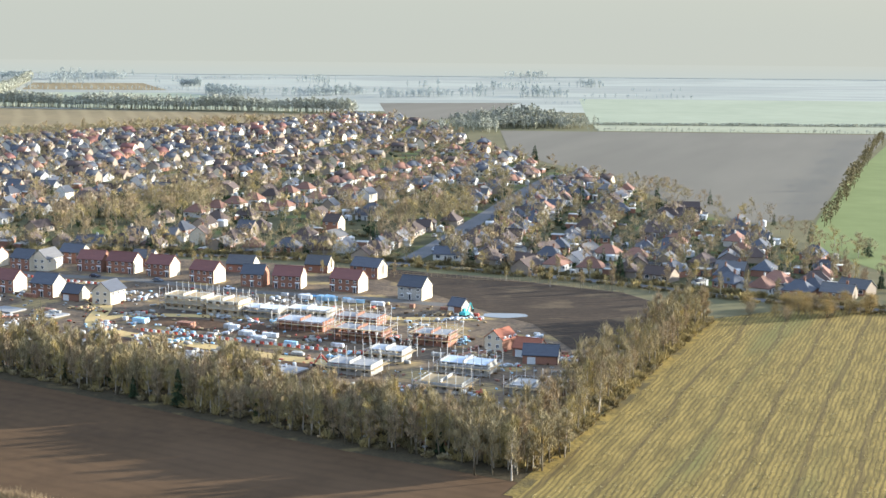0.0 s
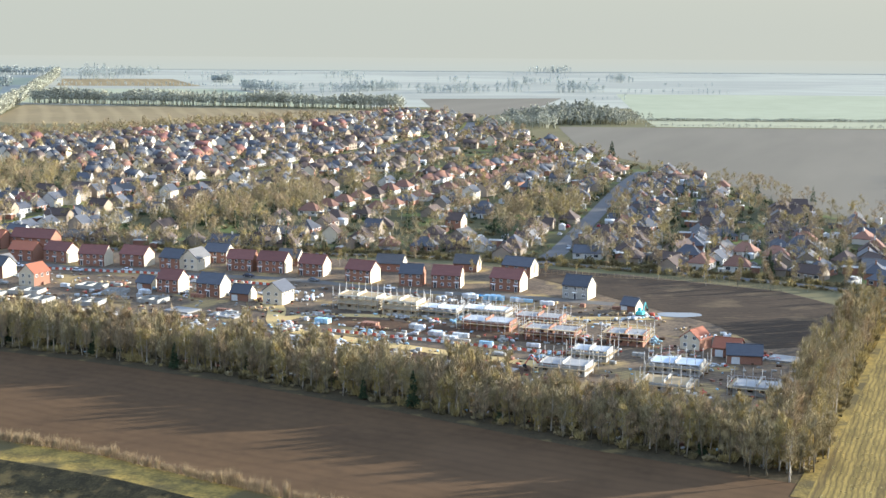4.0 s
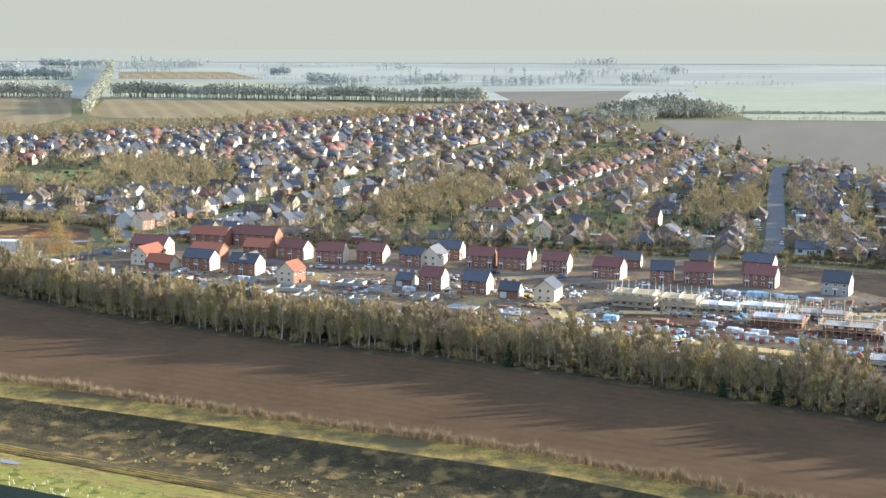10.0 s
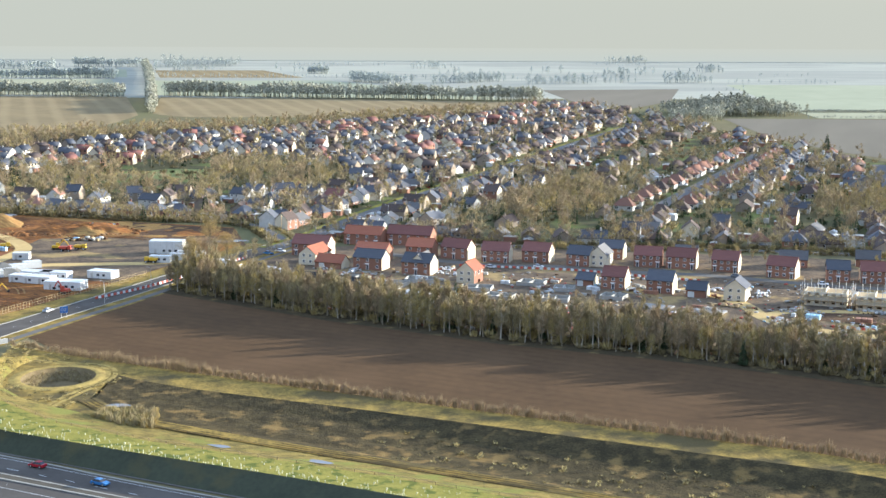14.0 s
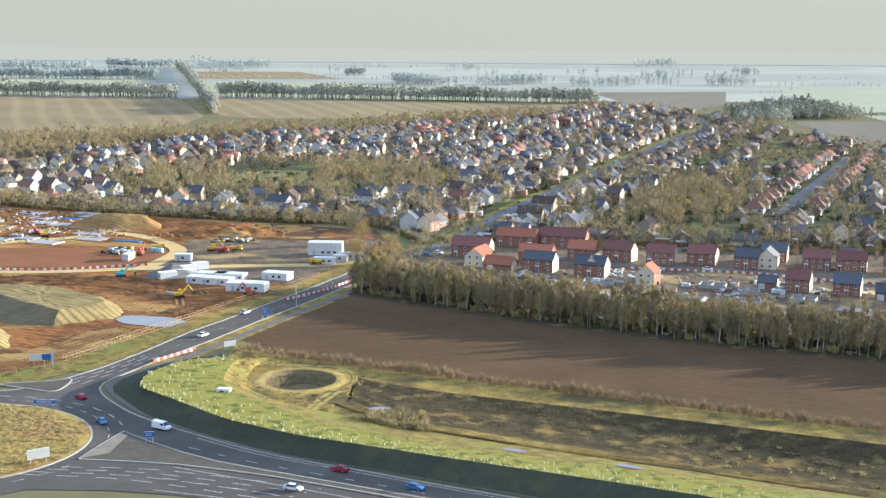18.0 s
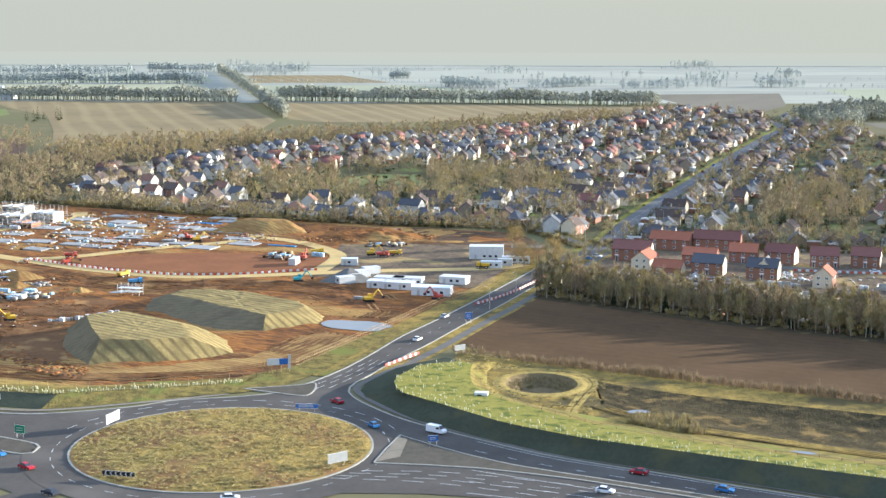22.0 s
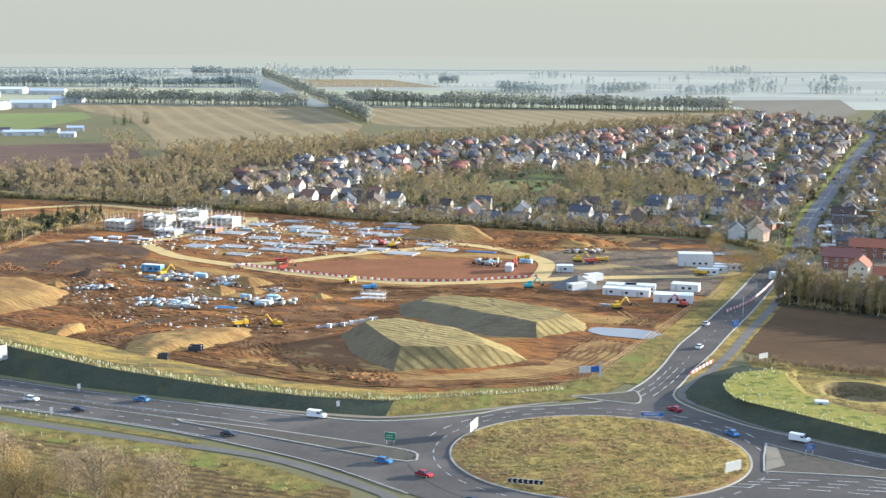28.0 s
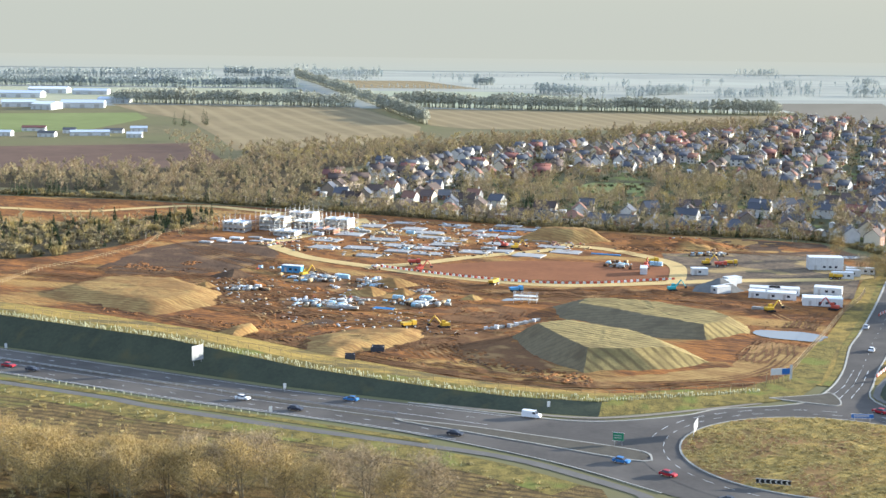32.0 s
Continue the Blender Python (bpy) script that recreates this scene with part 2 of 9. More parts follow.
VILLR = mat("faded_red_tiles", (0.255, 0.13, 0.09), (0.185, 0.098, 0.072), 1.4, 0.85, 0.02, rand=0.25, world_space=False, stretch=(4, 0.7, 1))
SLATE = mat("dark_slate_roof", (0.088, 0.092, 0.105), (0.064, 0.068, 0.079), 1.6, 0.6, 0.02, rand=0.2, world_space=False, stretch=(4, 0.7, 1))
BROWNR = mat("brown_roof_tiles", (0.105, 0.075, 0.062), (0.075, 0.055, 0.047), 1.2, 0.85, 0.02, rand=0.3, world_space=False, stretch=(4, 0.7, 1))
GREYR = mat("grey_roof_tiles", (0.14, 0.135, 0.132), (0.10, 0.097, 0.096), 1.2, 0.85, 0.02, rand=0.25, world_space=False, stretch=(4, 0.7, 1))
FELT = mat("pale_roof_membrane", (0.50, 0.56, 0.62), (0.42, 0.47, 0.52), 1.0, 0.7, rand=0.1, world_space=False)
UPVC = mat("white_upvc", (0.8, 0.8, 0.78), (0.72, 0.72, 0.7), 2.0, 0.5, world_space=False)
PANE = glass("window_glass", (0.03, 0.035, 0.045))
DOORD = mat("dark_door_paint", (0.06, 0.065, 0.08), (0.045, 0.05, 0.06), 2.0, 0.5, world_space=False)
# trees
BARK = mat("grey_brown_bark", (0.27, 0.225, 0.155), (0.17, 0.145, 0.105), 1.0, 0.95, 0.03, rand=0.3, world_space=False)
TWIG = mat("bare_twigs", (0.38, 0.305, 0.165), (0.27, 0.22, 0.125), 0.3, 0.95, island=0.25, world_space=False)
TWIGY = mat("yellowish_twigs", (0.43, 0.335, 0.145), (0.31, 0.245, 0.11), 0.3, 0.95, island=0.3, world_space=False)
BIRCH = mat("pale_birch_bark", (0.50, 0.44, 0.35), (0.36, 0.31, 0.25), 1.5, 0.9, world_space=False)
TWIGR = mat("reddish_twigs", (0.38, 0.285, 0.165), (0.28, 0.21, 0.13), 0.3, 0.95, island=0.3, world_space=False)
TWIGW = mat("golden_scrub_twigs", (0.47, 0.33, 0.13), (0.33, 0.235, 0.1), 0.3, 0.95, island=0.3, world_space=False)
FIR = mat("dark_evergreen", (0.058, 0.078, 0.036), (0.035, 0.052, 0.027), 0.4, 0.95, island=0.4, world_space=False)
HEDGE = mat("hedge_and_scrub", (0.22, 0.175, 0.088), (0.145, 0.12, 0.062), 0.3, 0.95, island=0.4)
REED = mat("dry_reed_grass", (0.52, 0.41, 0.18), (0.38, 0.30, 0.13), 0.4, 0.95, island=0.3)
# far trees, with haze mixed into the base colours as paleness
FARWOOD = mat("haze_paled_woodland", (0.43, 0.42, 0.33), (0.34, 0.34, 0.27), 0.02, 0.95, island=0.3)
HAZEWOOD = mat("haze_paled_pine_wood", (0.38, 0.37, 0.29), (0.27, 0.27, 0.21), 0.02, 0.95, island=0.4)
MISTWOOD = mat("haze_tinted_woodland", (0.4, 0.43, 0.4), (0.33, 0.36, 0.34), 0.01, 0.95, island=0.2)
# darker twin of the mound soil: shade coloured into sides facing off the sun
MOUNDSHADE = stripes(mat("shaded_topsoil_slope", (0.2, 0.155, 0.088), (0.14, 0.11, 0.066), 0.35, 0.95, 0.3, spots=((0.13, 0.1, 0.06), 0.1, 0.52, 0.66)), 2.2, 70, 0.3, 3.0, (0.1, 0.08, 0.055))
RUT = mat("trodden_brown_soil", (0.2, 0.1, 0.045), (0.115, 0.06, 0.031), 0.12, 0.95, 0.7, spots=((0.32, 0.18, 0.075), 0.06, 0.53, 0.63))
STRAWC = mat("worn_pale_concrete", (0.24, 0.2, 0.145), (0.18, 0.15, 0.11), 0.5, 0.9)
# plant and goods
WHITEM = mat("white_painted_steel", (0.64, 0.65, 0.64), (0.54, 0.55, 0.54), 0.8, 0.5, rand=0.12, world_space=False)
BLUEP = mat("blue_paint", (0.07, 0.29, 0.52), (0.06, 0.24, 0.44), 1.0, 0.5, world_space=False)
REDP = mat("red_plastic", (0.50, 0.09, 0.055), (0.42, 0.075, 0.05), 1.0, 0.6, world_space=False)
YELP = mat("yellow_plant_paint", (0.65, 0.40, 0.04), (0.55, 0.33, 0.035), 1.0, 0.5, world_space=False)
TEALP = mat("teal_plant_paint", (0.06, 0.42, 0.42), (0.05, 0.35, 0.36), 1.0, 0.5, world_space=False)
STEEL = mat("galvanised_steel", (0.50, 0.49, 0.47), (0.40, 0.39, 0.38), 1.0, 0.5, metal=0.4, world_space=False)
TIMBER = mat("sawn_timber", (0.46, 0.33, 0.18), (0.36, 0.26, 0.14), 1.0, 0.9, rand=0.2, world_space=False)
CONC = mat("concrete", (0.34, 0.325, 0.3), (0.25, 0.24, 0.225), 0.8, 0.9, rand=0.12, world_space=False)
DARKM = mat("black_rubber", (0.03, 0.03, 0.03), (0.022, 0.022, 0.022), 1.0, 0.8, world_space=False)
PLASTIC = mat("white_wrapped_goods", (0.62, 0.62, 0.6), (0.42, 0.43, 0.44), 0.9, 0.6, rand=0.3, world_space=False)
CYANW = mat("pale_blue_wrap", (0.38, 0.58, 0.68), (0.30, 0.48, 0.58), 0.9, 0.5, rand=0.15, world_space=False)
TUBE = mat("white_tree_tube", (0.6, 0.58, 0.38), (0.46, 0.45, 0.28), 1.0, 0.7, world_space=False)
SIGNG = mat("green_sign_face", (0.02, 0.22, 0.11), (0.02, 0.19, 0.1), 2.0, 0.4, world_space=False)
SIGNB = mat("blue_sign_face", (0.03, 0.14, 0.42), (0.03, 0.12, 0.36), 2.0, 0.4, world_space=False)
SIGNK = mat("black_sign_face", (0.02, 0.02, 0.022), (0.015, 0.015, 0.016), 2.0, 0.5, world_space=False)

# ---- mesh helpers ----


def mesh(name, verts, faces, mats, slots=None, smooth=False):
    me = bpy.data.meshes.new(name)
    me.from_pydata([tuple(v) for v in verts], [], faces)
    for m in (mats if isinstance(mats, (list, tuple)) else [mats]):
        me.materials.append(m)
    if slots is not None:
        me.polygons.foreach_set("material_index", slots)
    if smooth:
        me.polygons.foreach_set("use_smooth", [True] * len(me.polygons))
    me.update()
    return me


class Build:
    """Gathers boxes, prisms and tubes into one mesh."""

    def __init__(self):
        self.v, self.f, self.s = [], [], []

    def add(self, verts, faces, slot=0):
        k = len(self.v)
        self.v += [tuple(p) for p in verts]
        self.f += [tuple(i + k for i in f) for f in faces]
        self.s += [slot] * len(faces)
        return self

    def box(self, x0, y0, z0, x1, y1, z1, slot=0, m=None):
        p = [(x0, y0, z0), (x1, y0, z0), (x1, y1, z0), (x0, y1, z0), (x0, y0, z1), (x1, y0, z1), (x1, y1, z1), (x0, y1, z1)]
        if m is not None:
            p = [m @ Vector(q) for q in p]
        return self.add(p, [(3, 2, 1, 0), (4, 5, 6, 7), (0, 1, 5, 4), (1, 2, 6, 5), (2, 3, 7, 6), (3, 0, 4, 7)], slot)

    def bev(self, x0, y0, z0, x1, y1, z1, b, slot=0):
        """A box with its upper edges chamfered."""
        p = [(x0, y0, z0), (x1, y0, z0), (x1, y1, z0), (x0, y1, z0), (x0, y0, z1 - b), (x1, y0, z1 - b), (x1, y1, z1 - b), (x0, y1, z1 - b),
             (x0 + b, y0 + b, z1), (x1 - b, y0 + b, z1), (x1 - b, y1 - b, z1), (x0 + b, y1 - b, z1)]
        return self.add(p, [(3, 2, 1, 0), (0, 1, 5, 4), (1, 2, 6, 5), (2, 3, 7, 6), (3, 0, 4, 7), (4, 5, 9, 8), (5, 6, 10, 9), (6, 7, 11, 10), (7, 4, 8, 11), (8, 9, 10, 11)], slot)

    def tube(self, a, b, r0, r1, n=5, slot=0):
        a, b = Vector(a), Vector(b)
        d = (b - a).normalized()
        s = d.cross(Vector((0, 0, 1)) if abs(d.z) < 0.9 else Vector((1, 0, 0))).normalized()
        t = d.cross(s)
        p = []
        for c, r in ((a, r0), (b, r1)):
            for i in range(n):
                an = 2 * math.pi * i / n
                p.append(c + (s * math.cos(an) + t * math.sin(an)) * r)
        f = [(i, (i + 1) % n, n + (i + 1) % n, n + i) for i in range(n)] + [tuple(range(n - 1, -1, -1)), tuple(range(n, 2 * n))]
        return self.add(p, f, slot)

    def made(self, name, mats, smooth=False):
        return mesh(name, self.v, self.f, mats, self.s, smooth)


def welded(me, angle=24.0):
    """Joins the patches of one surface along their shared edges and keeps its shoulders crisp."""
    bm = bmesh.new()
    bm.from_mesh(me)
    bmesh.ops.remove_doubles(bm, verts=bm.verts[:], dist=0.01)
    bm.to_mesh(me)
    bm.free()
    me.set_sharp_from_angle(angle=radians(angle))
    return me


def part(name, me, parent, label="", m=None):
    ob = new(name, me)
    ob.parent = parent
    if m is not None:
        ob.matrix_basis = m
    if label:
        ob["label"] = label
    return ob


def thing(name, label, category, group="", m=None, me=None):
    ob = tagged(new(name, me), label, category, group)
    if m is not None:
        ob.matrix_basis = m
    return ob


def structure(name, me, label, category):
    return tagged(new(name, me), label, category, kind="structure")


def stuff(name, me, label, category):
    return tagged(new(name, me), label, category, kind="stuff")


def resample(line, n):
    p = np.array(line, float)
    d = np.r_[0, np.cumsum(np.linalg.norm(np.diff(p[:, :2], axis=0), axis=1))]
    u = np.linspace(0, d[-1], n)
    return np.stack([np.interp(u, d, p[:, k]) for k in range(p.shape[1])], 1)


def smooth_line(line, n):
    """A Catmull-Rom curve through the points, resampled."""
    p = [np.array(q, float) for q in line]
    p = [2 * p[0] - p[1]] + p + [2 * p[-1] - p[-2]]
    out = []
    for i in range(1, len(p) - 2):
        for t in np.linspace(0, 1, 12, endpoint=False):
            a, b, c, d = p[i - 1], p[i], p[i + 1], p[i + 2]
            out.append(0.5 * (2 * b + (c - a) * t + (2 * a - 5 * b + 4 * c - d) * t * t + (3 * b - a - 3 * c + d) * t ** 3))
    out.append(p[-2])
    return resample(out, n)


def bumps(x, y, s, a):
    return a * noise.noise(Vector((x * s, y * s, 3.7))) if a else 0.0


def loft(lines, n, sub=1, rough=0.0, size=0.15, edge0=True):
    """A sheet through cross lines of (x, y, z) points; rough adds unevenness of that many metres inside it."""
    ls = [resample(l, n) for l in lines]
    rows = []
    for a, b in zip(ls, ls[1:]):
        for k in range(sub):
            rows.append(a + (b - a) * k / sub)
    rows.append(ls[-1])
    v, f = [], []
    R = len(rows)
    for j, r in enumerate(rows):
        for i, (x, y, z) in enumerate(r):
            inner = 0 < j < R - 1 and 0 < i < n - 1
            v.append((x, y, z + (bumps(x, y, size, rough) + bumps(x, y, size * 4, rough * 0.4) if inner else 0)))
    for j in range(R - 1):
        for i in range(n - 1):
            f.append((j * n + i, j * n + i + 1, (j + 1) * n + i + 1, (j + 1) * n + i))
    return v, f


def sheet(name, lines, n, material, label, category="ground", sub=1, rough=0.0, size=0.15):
    v, f = loft(lines, n, sub, rough, size)
    me = mesh(name, v, f, material, smooth=True)
    if me.polygons[len(f) // 2].normal.z < 0:
        me.flip_normals()
    return structure(name, me, label, category)


def flat(name, poly, z, material, label, category="ground"):
    """A level patch with the given outline, as a thin slab with its own edge."""
    bm = bmesh.new()
    vs = [bm.verts.new((x, y, z)) for x, y in poly]
    f = bm.faces.new(vs)
    f.normal_update()
    if f.normal.z < 0:
        f.normal_flip()
    bmesh.ops.triangulate(bm, faces=[f])
    me = bpy.data.meshes.new(name)
    bm.to_mesh(me)
    bm.free()
    me.materials.append(material)
    return structure(name, me, label, category)


def offset(line, d):
    p = np.array([q[:2] for q in line], float)
    t = np.gradient(p, axis=0)
    t /= np.linalg.norm(t, axis=1)[:, None]
    return p + np.stack([-t[:, 1], t[:, 0]], 1) * np.reshape(d, (-1, 1))


def with_z(line, z):
    return [(q[0], q[1], z) for q in line]


def ribbon(name, line, w, z, material, label, category="road", n=60, rough=0.0):
    c = smooth_line([q[:2] for q in line], n)
    return sheet(name, [with_z(offset(c, w / 2), z), with_z(offset(c, -w / 2), z)], n, material, label, category, 2, rough)


def ellipse(cx, cy, a, b, n, z=0.0, a0=0.0, a1=360.0):
    return [(cx + a * math.cos(radians(t)), cy + b * math.sin(radians(t)), z) for t in np.linspace(a0, a1, n)]


def repeat_mesh(name, templates, places, mats, smooth=False):
    """One mesh out of many copies: templates are (verts, faces, slots); places are (template, x, y, z, scale, height scale, turn)."""
    V, L, S, T = [], [], [], []
    k = 0
    for ti, x, y, z, s, h, a in places:
        v, f, sl = templates[ti]
        c, sn = math.cos(a) * s, math.sin(a) * s
        w = np.empty_like(v)
        w[:, 0] = v[:, 0] * c - v[:, 1] * sn + x
        w[:, 1] = v[:, 0] * sn + v[:, 1] * c + y
        w[:, 2] = v[:, 2] * s * h + z
        V.append(w)
        L.append(f + k)
        S.append(sl)
        k += len(v)
    V, L, S = np.concatenate(V), np.concatenate(L), np.concatenate(S)
    me = bpy.data.meshes.new(name)
    nf = len(L)
    me.vertices.add(len(V))
    me.vertices.foreach_set("co", V.astype(np.float32).ravel())
    me.loops.add(nf * 3)
    me.loops.foreach_set("vertex_index", L.astype(np.int32).ravel())
    me.polygons.add(nf)
    me.polygons.foreach_set("loop_start", np.arange(0, nf * 3, 3, dtype=np.int32))
    me.polygons.foreach_set("loop_total", np.full(nf, 3, dtype=np.int32))
    me.polygons.foreach_set("material_index", S.astype(np.int32))
    for m in mats:
        me.materials.append(m)
    me.update()
    me.validate()
    return me


def tri_template(b):
    """A Build turned into triangle arrays for repeat_mesh."""
    v = np.array(b.v, float)
    f, s = [], []
    for q, sl in zip(b.f, b.s):
        for i in range(1, len(q) - 1):
            f.append((q[0], q[i], q[i + 1]))
            s.append(sl)
    return v, np.array(f, int), np.array(s, int)


def inside(x, y, poly):
    c = False
    for (x0, y0), (x1, y1) in zip(poly, poly[1:] + poly[:1]):
        if (y0 > y) != (y1 > y) and x < (x1 - x0) * (y - y0) / (y1 - y0) + x0:
            c = not c
    return c


rng = random.Random(7)

# ---- land ----


def dip(x, y):
    """The land lies lower under the wet hollow beside the dual carriageway."""
    d = min(1.0, max(0.0, (x + 330) / 30)) * max(0.0, 1 - abs(y - (230 - 0.548 * x)) / 54)
    pit = max(0.0, 1 - math.hypot(x + 344.7, y - 412.5) / 24)
    return -5.0 * min(1.0, 2 * d, max(0.0, (260 - x) / 60)) - 5.0 * min(1.0, 2 * pit)


def land_grid(xs, ys):
    v = [(x, y, dip(x, y)) for y in ys for x in xs]
    n = len(xs)
    f = [(j * n + i, j * n + i + 1, (j + 1) * n + i + 1, (j + 1) * n + i) for j in range(len(ys) - 1) for i in range(n - 1)]
    return v, f


xs = list(range(-4900, -600, 100)) + [-560, -500] + list(range(-450, 300, 15)) + [330, 400] + list(range(500, 5000, 100))
ys = [-4900, -3000, -1500, -700, -300, -100, 0] + list(range(72, 530, 12)) + [560, 700, 900, 1300, 1800, 2500, 3200, 3360]
v, f = land_grid(xs, ys)
structure("ground", mesh("ground", v, f, GRASSLAND, smooth=True), "mottled winter grassland running out to the horizon", "ground")

# a plain glowing backdrop, painted as haze behind the farthest fields
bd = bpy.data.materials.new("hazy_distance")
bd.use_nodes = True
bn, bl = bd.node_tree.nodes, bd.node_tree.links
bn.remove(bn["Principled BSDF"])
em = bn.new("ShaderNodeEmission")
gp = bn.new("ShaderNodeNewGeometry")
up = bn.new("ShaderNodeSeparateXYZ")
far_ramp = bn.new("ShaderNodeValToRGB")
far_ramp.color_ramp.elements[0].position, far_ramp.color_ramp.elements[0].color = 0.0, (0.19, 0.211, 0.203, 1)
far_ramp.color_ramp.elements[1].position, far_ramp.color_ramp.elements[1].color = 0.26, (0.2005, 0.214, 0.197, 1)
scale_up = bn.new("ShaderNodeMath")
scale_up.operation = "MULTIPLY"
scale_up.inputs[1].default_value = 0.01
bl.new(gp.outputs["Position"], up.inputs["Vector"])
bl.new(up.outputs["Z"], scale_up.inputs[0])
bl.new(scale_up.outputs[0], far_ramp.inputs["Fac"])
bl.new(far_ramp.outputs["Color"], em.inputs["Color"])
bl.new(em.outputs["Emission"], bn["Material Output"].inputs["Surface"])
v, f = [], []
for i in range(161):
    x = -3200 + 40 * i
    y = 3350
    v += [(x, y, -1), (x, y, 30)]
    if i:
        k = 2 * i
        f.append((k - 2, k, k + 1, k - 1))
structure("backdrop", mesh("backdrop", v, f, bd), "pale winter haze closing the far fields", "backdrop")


def field(name, poly, material, label, z=0.12):
    """A field laid on the land, with its own outline."""
    bm = bmesh.new()
    fc = bm.faces.new([bm.verts.new((x, y, z)) for x, y in poly])
    fc.normal_update()
    if fc.normal.z < 0:
        fc.normal_flip()
    bmesh.ops.triangulate(bm, faces=bm.faces[:])
    me = bpy.data.meshes.new(name)
    bm.to_mesh(me)
    bm.free()
    me.materials.append(material)
    return structure(name, me, label, "field")


field("field_ploughed", [(-370.6, 470.5), (-349.3, 515), (-336, 547.1), (-270.7, 495.5), (-211.3, 458.2), (-123.7, 414.6), (-27.5, 346.9), (16.1, 317.9), (23.8, 294.1), (115.2, 158.1), (55, 173.4), (-7.3, 245.1), (-106.3, 310.6), (-145.6, 337.6), (-208.2, 367.1), (-271.3, 398.7), (-317.6, 423.1), (-349.7, 441.4)], PLOUGH, "dark red-brown ploughed field crossed by long tree shadows")
field("field_stubble", [(15, 293.7), (12.5, 309), (34, 356.8), (62.9, 424.1), (96.7, 506.2), (135.7, 529.4), (172.3, 515.3), (267.6, 504.1), (397.5, 368.1), (326.4, 141.1), (155.4, 132.5)], STUBBLE, "golden stubble field with drill rows and wheel tracks", 0.17)
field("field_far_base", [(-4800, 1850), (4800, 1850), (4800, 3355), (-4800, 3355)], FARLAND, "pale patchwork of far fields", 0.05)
field("field_bare_east", [(78, 1500), (470, 1478), (398, 1287), (267, 949), (208, 786), (171, 772), (145, 839), (127, 1025), (92, 1131), (71, 1255)], FARSOIL, "wide bare brown field beyond the village edge")
field("field_green_east", [(208, 780), (262, 932), (423, 1335), (560, 1620), (800, 1500), (500, 700), (300, 560), (193, 600), (177, 680)], GREENF, "pale green pasture beside a bare field")
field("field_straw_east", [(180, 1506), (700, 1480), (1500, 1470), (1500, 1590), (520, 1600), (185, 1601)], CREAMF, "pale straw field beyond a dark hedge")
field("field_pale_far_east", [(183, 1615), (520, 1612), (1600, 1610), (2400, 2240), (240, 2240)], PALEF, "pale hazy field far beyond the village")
field("field_tan_west", [(-925, 1890), (-604, 1865), (-526, 1523), (-529, 1405), (-560, 1300), (-682, 1215), (-721, 1379), (-782, 1599), (-864, 1741)], TAN, "tan striped arable field below a long tree belt")
field("field_brown_west", [(-1100, 1040), (-1100, 1240), (-881, 1236), (-793, 1262), (-724, 1290), (-668, 1080), (-829, 1030)], BROWNF, "dark reddish-brown bare field beyond hedges")
field("field_green_west", [(-1300, 1640), (-1001, 1672), (-857, 1712), (-826, 1615), (-850, 1440), (-923, 1385), (-1200, 1330)], GREENF, "bright green winter crop field")
field("field_striped_north", [(-561, 1868), (-81, 1770), (-143, 1600), (-301, 1500), (-476, 1500), (-515, 1545)], TAN, "brown drilled field before a long tree belt")
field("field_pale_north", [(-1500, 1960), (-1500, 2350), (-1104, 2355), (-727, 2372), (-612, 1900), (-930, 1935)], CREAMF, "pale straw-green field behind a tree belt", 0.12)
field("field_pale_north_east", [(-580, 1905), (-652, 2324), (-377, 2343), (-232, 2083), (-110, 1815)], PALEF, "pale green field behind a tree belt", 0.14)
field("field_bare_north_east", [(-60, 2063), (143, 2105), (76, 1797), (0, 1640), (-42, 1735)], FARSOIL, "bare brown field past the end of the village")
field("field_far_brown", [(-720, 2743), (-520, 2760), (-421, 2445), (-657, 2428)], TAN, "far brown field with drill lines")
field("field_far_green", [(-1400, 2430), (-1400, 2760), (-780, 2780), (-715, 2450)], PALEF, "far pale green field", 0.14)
VPOLY = [(-575, 838), (-600, 960), (-552, 1110), (-455, 1228), (-340, 1350), (-192, 1480), (-150, 1600), (-106, 1742), (-36, 1700), (20, 1490), (60, 1260), (84, 1128), (116, 1020), (138, 860), (162, 760), (176, 630), (162, 545), (123, 556), (66, 594), (-10, 630), (-76, 650), (-160, 661), (-235, 673), (-285, 688), (-306, 705), (-330, 742), (-390, 758), (-480, 794)]
field("village_land", VPOLY, GARDEN, "gardens, lawns and verges of the village", 0.06)
GREEN = [(-424, 926), (-426, 966), (-410, 992), (-380, 990), (-376, 942), (-398, 928)]
field("green_playing_field", GREEN, GREENF, "green playing field among bare trees", 0.12)

# ---- dual carriageway, roundabout and village roads ----
CX, CY, IA, IB = -428.7, 350, 37.0, 36.0
ring_in = ellipse(CX, CY, IA - 0.5, IB - 0.5, 97, 0.16)
ring_out = ellipse(CX, CY, IA + 11.0, IB + 11.5, 97, 0.16)
sheet("roundabout_road", [ring_in, ring_out], 97, ASPHALT, "dark asphalt ring round the grassy island", "road", 2)
FAR_W = [(-1402.7, 835.3), (-1046.6, 657.5), (-667.8, 466), (-617.4, 439.1), (-571.5, 414.4), (-529.1, 396.6), (-506.9, 387.3), (-484.2, 380.5), (-459.2, 387.1)]
NEAR_W = [(-1410.3, 806.4), (-1051.5, 626.7), (-659.2, 432.1), (-611.2, 406.6), (-585.7, 393.8), (-546.9, 375.5), (-523.1, 361.2), (-497.3, 342), (-476, 319.6), (-460.8, 306.3)]
